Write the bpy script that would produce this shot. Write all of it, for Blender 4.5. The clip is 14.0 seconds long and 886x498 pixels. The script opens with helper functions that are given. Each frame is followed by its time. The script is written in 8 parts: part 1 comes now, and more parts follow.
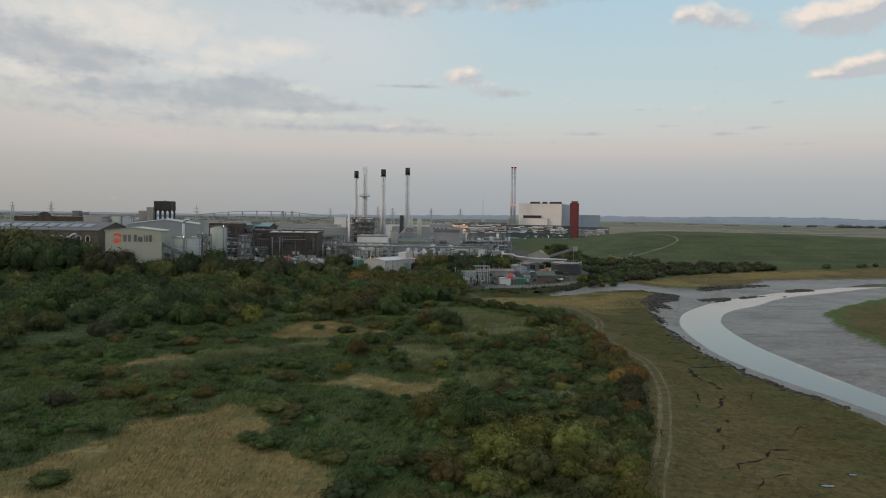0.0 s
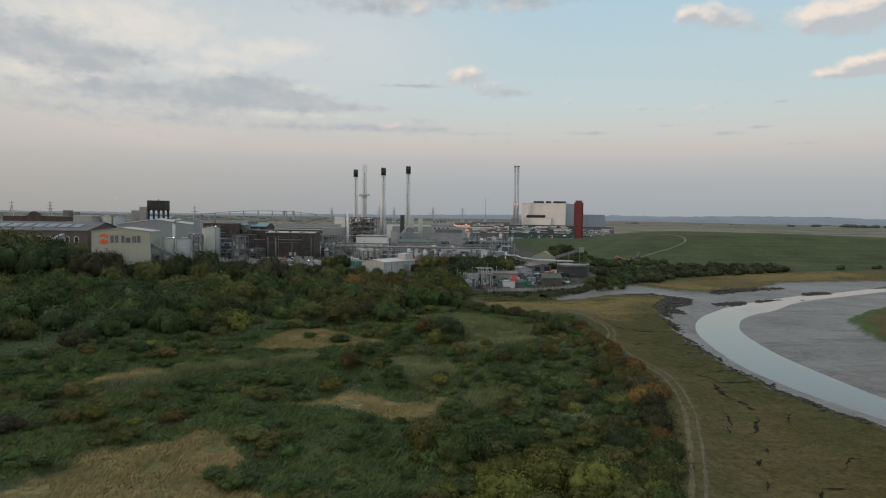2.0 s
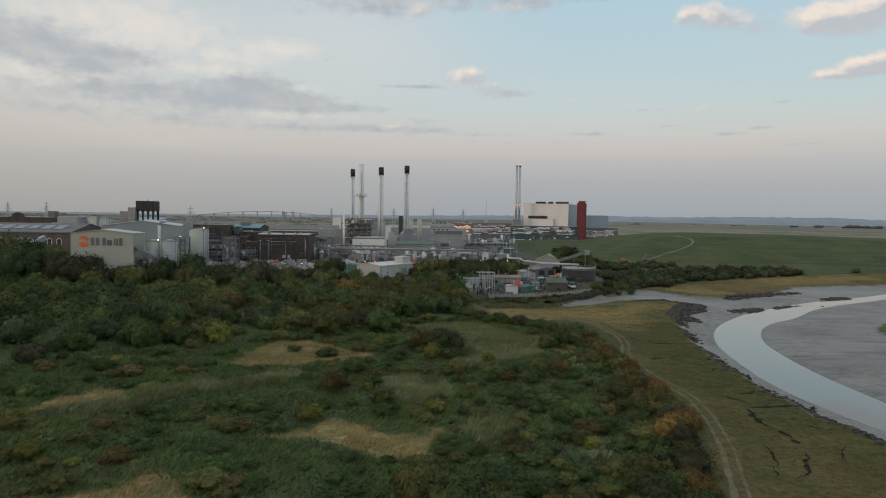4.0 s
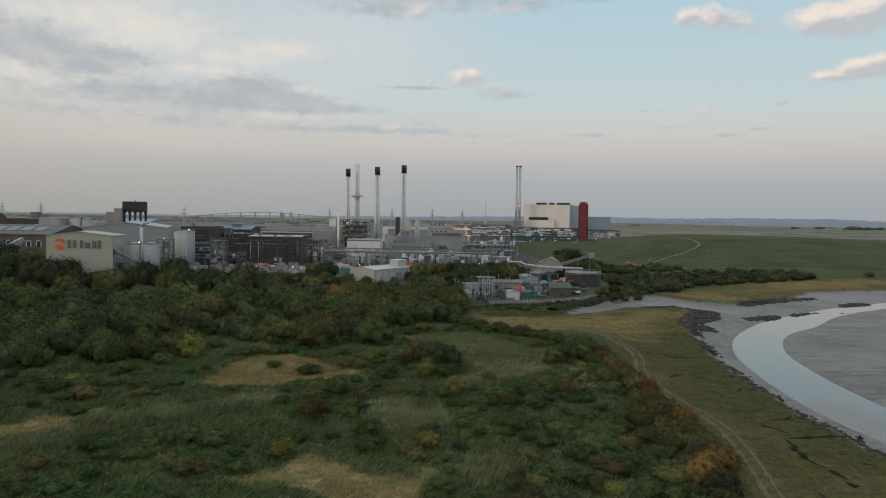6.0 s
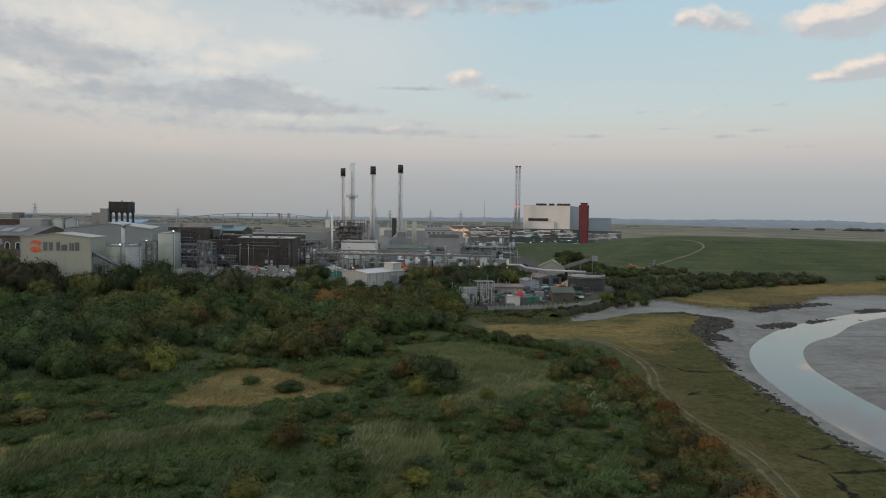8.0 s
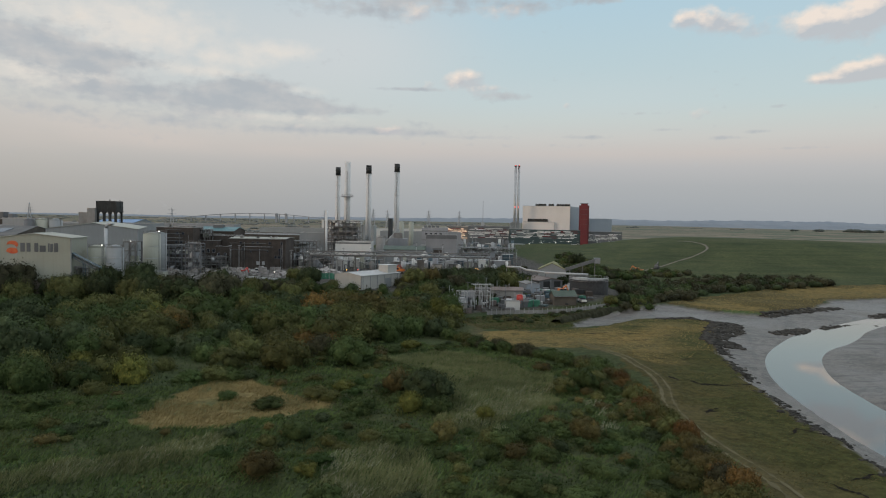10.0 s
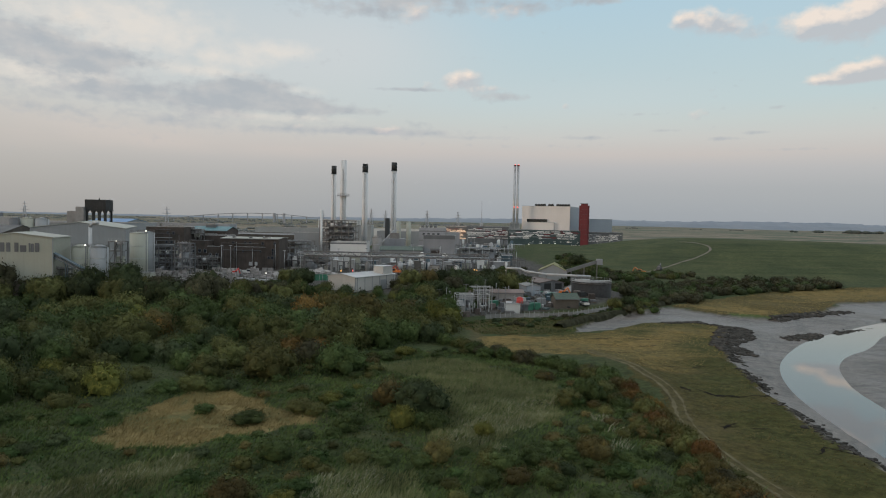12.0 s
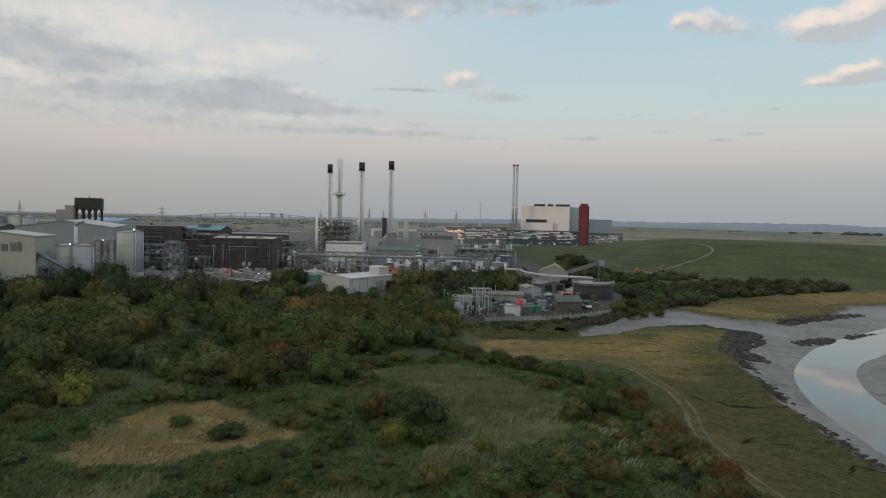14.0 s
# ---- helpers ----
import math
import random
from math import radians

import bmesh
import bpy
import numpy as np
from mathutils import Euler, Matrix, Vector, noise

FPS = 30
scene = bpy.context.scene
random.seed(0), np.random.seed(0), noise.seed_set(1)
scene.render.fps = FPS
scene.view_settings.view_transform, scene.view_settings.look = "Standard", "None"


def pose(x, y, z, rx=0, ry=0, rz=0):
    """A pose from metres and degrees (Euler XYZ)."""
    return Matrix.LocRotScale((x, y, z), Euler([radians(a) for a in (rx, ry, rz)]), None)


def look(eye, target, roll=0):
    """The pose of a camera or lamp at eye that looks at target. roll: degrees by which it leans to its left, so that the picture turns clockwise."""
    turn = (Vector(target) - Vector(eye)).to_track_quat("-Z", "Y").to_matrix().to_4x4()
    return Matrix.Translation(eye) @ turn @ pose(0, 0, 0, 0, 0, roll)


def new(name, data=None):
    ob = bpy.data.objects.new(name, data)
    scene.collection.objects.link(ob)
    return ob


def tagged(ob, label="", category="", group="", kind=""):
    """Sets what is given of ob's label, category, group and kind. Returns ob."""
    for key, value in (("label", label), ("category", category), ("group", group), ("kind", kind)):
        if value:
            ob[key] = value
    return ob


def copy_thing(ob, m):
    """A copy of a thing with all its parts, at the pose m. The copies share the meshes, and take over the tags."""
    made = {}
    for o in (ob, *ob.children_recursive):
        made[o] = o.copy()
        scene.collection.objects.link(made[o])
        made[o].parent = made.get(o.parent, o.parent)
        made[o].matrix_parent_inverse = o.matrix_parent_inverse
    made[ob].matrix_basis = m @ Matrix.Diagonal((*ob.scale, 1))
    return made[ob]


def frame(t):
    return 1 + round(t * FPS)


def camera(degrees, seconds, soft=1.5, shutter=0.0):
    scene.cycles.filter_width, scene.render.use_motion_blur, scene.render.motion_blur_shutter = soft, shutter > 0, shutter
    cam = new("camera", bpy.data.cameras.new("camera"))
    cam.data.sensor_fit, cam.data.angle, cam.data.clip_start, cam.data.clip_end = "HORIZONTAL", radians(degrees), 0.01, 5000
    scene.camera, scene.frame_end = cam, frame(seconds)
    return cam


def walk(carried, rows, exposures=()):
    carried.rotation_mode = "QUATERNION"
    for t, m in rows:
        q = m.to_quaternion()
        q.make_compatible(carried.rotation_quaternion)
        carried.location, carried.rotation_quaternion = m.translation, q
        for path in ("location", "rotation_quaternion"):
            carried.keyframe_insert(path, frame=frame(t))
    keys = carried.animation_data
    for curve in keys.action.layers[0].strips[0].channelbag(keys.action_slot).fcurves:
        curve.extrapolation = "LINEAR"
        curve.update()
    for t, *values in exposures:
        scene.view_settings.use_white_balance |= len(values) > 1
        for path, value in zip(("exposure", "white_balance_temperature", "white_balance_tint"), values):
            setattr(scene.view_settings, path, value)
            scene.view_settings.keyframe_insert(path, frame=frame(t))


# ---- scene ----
cam = camera(65.6, 14.0, soft=1.1)
PATH = [
    (0.0, (0.941, -1.900, 32.951), (1.604, 97.974, 27.978), 0.87),
    (0.5, (1.055, 1.122, 32.963), (1.619, 100.994, 27.948), 0.86),
    (1.0, (1.187, 4.501, 32.987), (1.663, 104.373, 27.947), 0.86),
    (1.5, (1.333, 8.159, 33.019), (1.735, 108.031, 27.970), 0.85),
    (2.0, (1.492, 12.024, 33.058), (1.834, 111.896, 28.012), 0.85),
    (2.5, (1.664, 16.033, 33.102), (1.960, 115.906, 28.069), 0.84),
    (3.0, (1.847, 20.130, 33.148), (2.110, 120.004, 28.137), 0.84),
    (3.5, (2.038, 24.266, 33.195), (2.284, 124.142, 28.213), 0.85),
    (4.0, (2.238, 28.400, 33.242), (2.479, 128.277, 28.293), 0.85),
    (4.5, (2.444, 32.495, 33.286), (2.692, 132.374, 28.374), 0.86),
    (5.0, (2.654, 36.521, 33.326), (2.921, 136.402, 28.453), 0.86),
    (5.5, (2.868, 40.454, 33.361), (3.163, 140.337, 28.528), 0.87),
    (6.0, (3.084, 44.274, 33.390), (3.416, 144.159, 28.596), 0.89),
    (6.5, (3.301, 47.967, 33.412), (3.675, 147.853, 28.656), 0.90),
    (7.0, (3.517, 51.521, 33.426), (3.938, 151.409, 28.706), 0.91),
    (7.5, (3.730, 54.931, 33.431), (4.202, 154.820, 28.744), 0.93),
    (8.0, (3.939, 58.194, 33.426), (4.465, 158.084, 28.770), 0.95),
    (8.5, (4.143, 61.309, 33.411), (4.723, 161.200, 28.782), 0.97),
    (9.0, (4.340, 64.279, 33.386), (4.974, 164.171, 28.780), 1.00),
    (9.5, (4.530, 67.110, 33.349), (5.215, 167.002, 28.764), 1.02),
    (10.0, (4.709, 69.808, 33.302), (5.446, 169.701, 28.735), 1.05),
    (10.5, (4.877, 72.384, 33.244), (5.664, 172.277, 28.692), 1.08),
    (11.0, (5.033, 74.845, 33.176), (5.867, 174.738, 28.636), 1.11),
    (11.5, (5.175, 77.204, 33.096), (6.057, 177.097, 28.569), 1.14),
    (12.0, (5.301, 79.471, 33.007), (6.231, 179.364, 28.491), 1.17),
    (12.5, (5.410, 81.657, 32.907), (6.391, 181.551, 28.405), 1.21),
    (13.0, (5.501, 83.774, 32.799), (6.537, 183.668, 28.312), 1.25),
    (13.5, (5.572, 85.831, 32.682), (6.672, 185.725, 28.216), 1.29),
    (14.0, (5.622, 87.837, 32.558), (6.798, 187.732, 28.117), 1.33),
]
walk(cam, [(t, look(eye, aim, lean)) for t, eye, aim, lean in PATH])
# ---- world, sun ----
SUN_AZ, SUN_EL = radians(-128), radians(7)  # azimuth from +y towards +x
world = bpy.data.worlds.new("evening_sky")
scene.world = world
world.use_nodes = True
wt = world.node_tree
wt.nodes.clear()


def wmath(op, a, b=0.0, c=0.0, clamp=False):
    n = wt.nodes.new("ShaderNodeMath")
    n.operation, n.use_clamp = op, clamp
    for i, v in enumerate((a, b, c)):
        if isinstance(v, (int, float)):
            n.inputs[i].default_value = v
        else:
            wt.links.new(v, n.inputs[i])
    return n.outputs[0]


def wmix(fac, a, b):
    n = wt.nodes.new("ShaderNodeMix")
    n.data_type, n.clamp_factor = "RGBA", True
    for i, v in ((0, fac), (6, a), (7, b)):
        if isinstance(v, (int, float)):
            n.inputs[i].default_value = v
        elif isinstance(v, tuple):
            n.inputs[i].default_value = (*v, 1)
        else:
            wt.links.new(v, n.inputs[i])
    return n.outputs[2]


def wramp(fac, stops, smooth=False):
    n = wt.nodes.new("ShaderNodeValToRGB")
    wt.links.new(fac, n.inputs[0])
    if smooth:
        n.color_ramp.interpolation = "EASE"
    e = n.color_ramp.elements
    while len(e) < len(stops):
        e.new(0.5)
    for el, (p, c) in zip(e, stops):
        el.position, el.color = p, (*c, 1)
    return n.outputs[0]


coord = wt.nodes.new("ShaderNodeTexCoord")
split = wt.nodes.new("ShaderNodeSeparateXYZ")
wt.links.new(coord.outputs["Generated"], split.inputs[0])
DEG = 180 / math.pi
az = wmath("MULTIPLY", wmath("ARCTAN2", split.outputs[0], split.outputs[1]), DEG)
el = wmath("MULTIPLY", wmath("ARCSINE", split.outputs[2]), DEG)

sky = wt.nodes.new("ShaderNodeTexSky")
sky.sky_type, sky.sun_disc = "NISHITA", False
sky.sun_elevation, sky.sun_rotation = SUN_EL, SUN_AZ
sky.air_density, sky.dust_density, sky.ozone_density = 1.0, 1.6, 1.2
skyl = wt.nodes.new("ShaderNodeVectorMath")
skyl.operation = "SCALE"
wt.links.new(sky.outputs[0], skyl.inputs[0])
skyl.inputs[3].default_value = 0.10

# thin veil of haze over the clear sky, greyer and pinker near the horizon
veil = wramp(wmath("DIVIDE", el, 45.0, clamp=True), [
    (0.0, (0.285, 0.318, 0.350)), (0.031, (0.300, 0.331, 0.362)), (0.062, (0.322, 0.344, 0.372)), (0.093, (0.376, 0.381, 0.400)), (0.12, (0.446, 0.424, 0.418)), (0.147, (0.468, 0.471, 0.460)),
    (0.178, (0.450, 0.500, 0.494)), (0.21, (0.420, 0.512, 0.530)), (0.3, (0.392, 0.510, 0.558)), (0.4, (0.350, 0.500, 0.590)), (0.65, (0.58, 0.68, 0.77)), (1.0, (0.82, 0.89, 0.95))])
lefty = wmath("MULTIPLY", wmath("SUBTRACT", 4.0, az), 1 / 34.0, clamp=True)
warm = wmath("MULTIPLY", lefty, wmath("SUBTRACT", 1.0, wmath("DIVIDE", el, 40.0, clamp=True)))
low = wmath("MULTIPLY_ADD", wmath("DIVIDE", el, 8.0, clamp=True), 0.5, 0.5)
veil = wmix(wmath("MULTIPLY", warm, 0.85), veil, wmix(low, (0.15, 0.16, 0.165), (0.468, 0.446, 0.415)))
base = wmix(0.9, skyl.outputs[0], veil)


def wnoise(sx, sy, scale, detail, rough, seed):
    c = wt.nodes.new("ShaderNodeCombineXYZ")
    wt.links.new(wmath("MULTIPLY", az, sx), c.inputs[0])
    wt.links.new(wmath("MULTIPLY", el, sy), c.inputs[1])
    c.inputs[2].default_value = seed
    n = wt.nodes.new("ShaderNodeTexNoise")
    n.inputs["Scale"].default_value, n.inputs["Detail"].default_value, n.inputs["Roughness"].default_value = scale, detail, rough
    wt.links.new(c.outputs[0], n.inputs["Vector"])
    return n.outputs[0]


def bumps(blobs):
    """Sum of soft elliptic swellings (azimuth, elevation, half width, half height, weight) in degrees."""
    total = None
    for a, e, ra, re, w in blobs:
        u = wmath("MULTIPLY", wmath("SUBTRACT", az, a), 1 / ra)
        v = wmath("MULTIPLY", wmath("SUBTRACT", el, e), 1 / re)
        r2 = wmath("MULTIPLY_ADD", u, u, wmath("MULTIPLY", v, v))
        g = wmath("MULTIPLY", wmath("EXPONENT", wmath("MULTIPLY", r2, -0.7)), w)
        total = g if total is None else wmath("ADD", total, g)
    return total


def cumulus(blobs, ragged):
    """Heaped clouds from swellings (azimuth, elevation, half width, half height, weight): their cover and how far each spot faces the low sun."""
    total, face = None, None
    for a, e, ra, re, w in blobs:
        u = wmath("MULTIPLY", wmath("SUBTRACT", az, a), 1 / ra)
        v = wmath("MULTIPLY", wmath("SUBTRACT", el, e), 1 / re)
        r2 = wmath("MULTIPLY_ADD", u, u, wmath("MULTIPLY", v, v))
        g = wmath("MULTIPLY", wmath("EXPONENT", wmath("MULTIPLY", r2, -0.7)), w)
        f = wmath("MULTIPLY", g, wmath("MULTIPLY_ADD", v, 0.8, wmath("MULTIPLY", u, -0.45)))
        total = g if total is None else wmath("ADD", total, g)
        face = f if face is None else wmath("ADD", face, f)
    edge = wmath("MULTIPLY", wmath("SUBTRACT", billow, 0.5), ragged)
    cover = wmath("ADD", total, wmath("MULTIPLY", edge, wmath("MULTIPLY", total, 3.0, clamp=True)))
    return cover, face


streak = wnoise(0.16, 0.60, 1.0, 6, 0.5, 3.0)
puff = wnoise(0.46, 0.85, 1.0, 5, 0.5, 7.0)
curl = wnoise(1.0, 1.5, 1.0, 4, 0.5, 11.0)
billow = wnoise(0.75, 1.05, 1.0, 5, 0.5, 17.0)
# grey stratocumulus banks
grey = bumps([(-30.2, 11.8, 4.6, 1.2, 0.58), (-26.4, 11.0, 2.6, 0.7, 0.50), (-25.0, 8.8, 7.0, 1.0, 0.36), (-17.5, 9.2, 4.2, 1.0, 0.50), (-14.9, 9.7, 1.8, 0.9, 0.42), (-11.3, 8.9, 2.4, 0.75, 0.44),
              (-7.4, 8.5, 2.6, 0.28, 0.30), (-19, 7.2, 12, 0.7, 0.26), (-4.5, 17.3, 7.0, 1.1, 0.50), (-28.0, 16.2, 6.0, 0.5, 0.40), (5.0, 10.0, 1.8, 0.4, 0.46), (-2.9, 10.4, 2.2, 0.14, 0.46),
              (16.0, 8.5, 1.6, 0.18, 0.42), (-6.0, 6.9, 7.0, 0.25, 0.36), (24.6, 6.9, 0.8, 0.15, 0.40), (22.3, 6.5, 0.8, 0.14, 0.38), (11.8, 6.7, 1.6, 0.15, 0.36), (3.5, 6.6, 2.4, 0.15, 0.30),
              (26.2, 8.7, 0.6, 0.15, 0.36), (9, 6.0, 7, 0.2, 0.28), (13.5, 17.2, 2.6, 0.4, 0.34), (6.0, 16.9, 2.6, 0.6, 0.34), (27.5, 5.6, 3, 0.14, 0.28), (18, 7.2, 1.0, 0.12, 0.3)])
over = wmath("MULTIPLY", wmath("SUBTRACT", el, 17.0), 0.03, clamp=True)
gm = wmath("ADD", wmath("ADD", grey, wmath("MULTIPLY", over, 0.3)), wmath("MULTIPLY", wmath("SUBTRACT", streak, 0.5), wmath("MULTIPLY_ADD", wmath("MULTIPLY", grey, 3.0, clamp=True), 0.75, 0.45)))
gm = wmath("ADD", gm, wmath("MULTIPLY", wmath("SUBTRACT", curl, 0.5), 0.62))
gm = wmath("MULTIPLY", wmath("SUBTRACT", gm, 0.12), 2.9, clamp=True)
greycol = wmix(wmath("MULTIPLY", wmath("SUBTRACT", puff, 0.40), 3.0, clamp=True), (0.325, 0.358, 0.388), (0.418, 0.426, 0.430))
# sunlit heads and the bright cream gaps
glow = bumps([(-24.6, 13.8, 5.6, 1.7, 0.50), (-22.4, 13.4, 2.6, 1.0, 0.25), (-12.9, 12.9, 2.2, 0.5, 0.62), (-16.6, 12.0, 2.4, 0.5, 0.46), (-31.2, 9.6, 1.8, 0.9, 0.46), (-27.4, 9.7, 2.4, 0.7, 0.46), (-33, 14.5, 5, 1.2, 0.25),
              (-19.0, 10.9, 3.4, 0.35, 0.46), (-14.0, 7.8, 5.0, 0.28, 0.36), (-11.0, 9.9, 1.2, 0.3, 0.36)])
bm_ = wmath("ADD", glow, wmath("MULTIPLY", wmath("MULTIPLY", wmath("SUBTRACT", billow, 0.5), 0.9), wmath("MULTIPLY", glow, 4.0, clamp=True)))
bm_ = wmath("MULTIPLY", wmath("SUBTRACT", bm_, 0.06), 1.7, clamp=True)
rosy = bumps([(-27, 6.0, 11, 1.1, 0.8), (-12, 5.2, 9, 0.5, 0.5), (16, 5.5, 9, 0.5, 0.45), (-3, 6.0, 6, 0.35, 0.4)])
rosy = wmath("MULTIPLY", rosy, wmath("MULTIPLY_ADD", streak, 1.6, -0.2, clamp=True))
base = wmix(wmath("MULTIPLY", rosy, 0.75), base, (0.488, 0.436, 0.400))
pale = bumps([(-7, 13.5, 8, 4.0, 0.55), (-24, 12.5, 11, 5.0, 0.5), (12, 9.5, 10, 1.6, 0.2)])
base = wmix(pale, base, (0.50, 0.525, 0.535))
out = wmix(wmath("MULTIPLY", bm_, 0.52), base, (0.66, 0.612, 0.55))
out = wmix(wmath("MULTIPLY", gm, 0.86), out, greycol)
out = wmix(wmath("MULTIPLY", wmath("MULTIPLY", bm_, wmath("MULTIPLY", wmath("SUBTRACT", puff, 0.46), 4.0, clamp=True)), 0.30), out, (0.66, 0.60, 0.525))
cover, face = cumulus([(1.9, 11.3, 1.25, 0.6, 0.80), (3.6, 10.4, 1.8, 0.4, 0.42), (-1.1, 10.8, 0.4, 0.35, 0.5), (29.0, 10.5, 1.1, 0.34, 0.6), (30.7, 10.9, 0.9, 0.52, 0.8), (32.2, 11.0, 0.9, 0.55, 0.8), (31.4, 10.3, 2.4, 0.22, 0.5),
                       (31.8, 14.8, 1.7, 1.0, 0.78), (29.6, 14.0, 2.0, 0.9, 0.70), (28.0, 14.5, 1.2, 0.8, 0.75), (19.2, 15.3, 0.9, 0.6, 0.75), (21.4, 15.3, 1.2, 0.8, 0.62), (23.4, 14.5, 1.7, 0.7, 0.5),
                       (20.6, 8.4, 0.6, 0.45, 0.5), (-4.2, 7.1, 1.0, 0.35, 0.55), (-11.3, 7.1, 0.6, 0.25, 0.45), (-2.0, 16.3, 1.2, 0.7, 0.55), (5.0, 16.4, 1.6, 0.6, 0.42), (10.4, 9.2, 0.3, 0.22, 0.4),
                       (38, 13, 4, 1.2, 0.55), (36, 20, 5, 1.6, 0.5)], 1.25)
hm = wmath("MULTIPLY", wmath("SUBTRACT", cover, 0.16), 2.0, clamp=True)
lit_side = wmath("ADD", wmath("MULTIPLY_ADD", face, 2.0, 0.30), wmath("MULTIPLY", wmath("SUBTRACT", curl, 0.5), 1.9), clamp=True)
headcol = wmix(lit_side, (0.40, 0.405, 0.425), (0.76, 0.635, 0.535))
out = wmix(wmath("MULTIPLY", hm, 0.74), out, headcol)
# glow where the sun goes down, behind the camera
u = wmath("MULTIPLY", wmath("SUBTRACT", az, math.degrees(SUN_AZ)), 1 / 30)
v = wmath("MULTIPLY", wmath("SUBTRACT", el, 4.0), 1 / 7)
set_glow = wmath("EXPONENT", wmath("MULTIPLY", wmath("MULTIPLY_ADD", u, u, wmath("MULTIPLY", v, v)), -1.0))
out = wmix(wmath("MULTIPLY", set_glow, 0.9), out, (1.25, 0.74, 0.44))
# the ground half of the sphere
out = wmix(wmath("MULTIPLY", wmath("SUBTRACT", -0.5, el), 0.5, clamp=True), out, (0.10, 0.10, 0.10))
# slightly rosy evening air
tint = wt.nodes.new("ShaderNodeMix")
tint.data_type, tint.blend_type = "RGBA", "MULTIPLY"
tint.inputs[0].default_value = 1.0
wt.links.new(out, tint.inputs[6])
tint.inputs[7].default_value = (1.022, 1.0, 0.992, 1)
out = tint.outputs[2]
bg = wt.nodes.new("ShaderNodeBackground")
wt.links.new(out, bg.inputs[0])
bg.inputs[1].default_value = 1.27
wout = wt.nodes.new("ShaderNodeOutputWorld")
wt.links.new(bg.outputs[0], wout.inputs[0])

sun = new("sun", bpy.data.lights.new("sun", "SUN"))
sun.data.energy, sun.data.angle, sun.data.color = 0.4, radians(12), (1.0, 0.78, 0.58)
sun.matrix_basis = look((0, 0, 200), (-math.sin(SUN_AZ) * math.cos(SUN_EL), -math.cos(SUN_AZ) * math.cos(SUN_EL), 200 - math.sin(SUN_EL)))
# ---- materials ----
def nodes_of(name):
    m = bpy.data.materials.new(name)
    m.use_nodes = True
    t = m.node_tree
    return m, t, t.nodes["Principled BSDF"]


def noise_in(t, scale, detail=4, rough=0.6, vec=None):
    n = t.nodes.new("ShaderNodeTexNoise")
    n.inputs["Scale"].default_value, n.inputs["Detail"].default_value, n.inputs["Roughness"].default_value = scale, detail, rough
    if vec is None:
        c = t.nodes.new("ShaderNodeTexCoord")
        vec = c.outputs["Object"]
    t.links.new(vec, n.inputs["Vector"])
    return n.outputs[0]


def mixc(t, fac, a, b, blend="MIX"):
    n = t.nodes.new("ShaderNodeMix")
    n.data_type, n.blend_type, n.clamp_factor = "RGBA", blend, True
    for i, v in ((0, fac), (6, a), (7, b)):
        if isinstance(v, (int, float)):
            n.inputs[i].default_value = v
        elif isinstance(v, tuple):
            n.inputs[i].default_value = (*v, 1)
        else:
            t.links.new(v, n.inputs[i])
    return n.outputs[2]


def remap(t, v, a, b, c=0.0, d=1.0):
    n = t.nodes.new("ShaderNodeMapRange")
    t.links.new(v, n.inputs[0])
    for i, x in enumerate((a, b, c, d)):
        n.inputs[i + 1].default_value = x
    return n.outputs[0]


def mult(t, a, b):
    n = t.nodes.new("ShaderNodeMath")
    n.operation = "MULTIPLY"
    for i, v in enumerate((a, b)):
        if isinstance(v, (int, float)):
            n.inputs[i].default_value = v
        else:
            t.links.new(v, n.inputs[i])
    return n.outputs[0]


def bump(t, bsdf, height, strength, distance=0.1):
    n = t.nodes.new("ShaderNodeBump")
    n.inputs["Strength"].default_value, n.inputs["Distance"].default_value = strength, distance
    t.links.new(height, n.inputs["Height"])
    t.links.new(n.outputs[0], bsdf.inputs["Normal"])


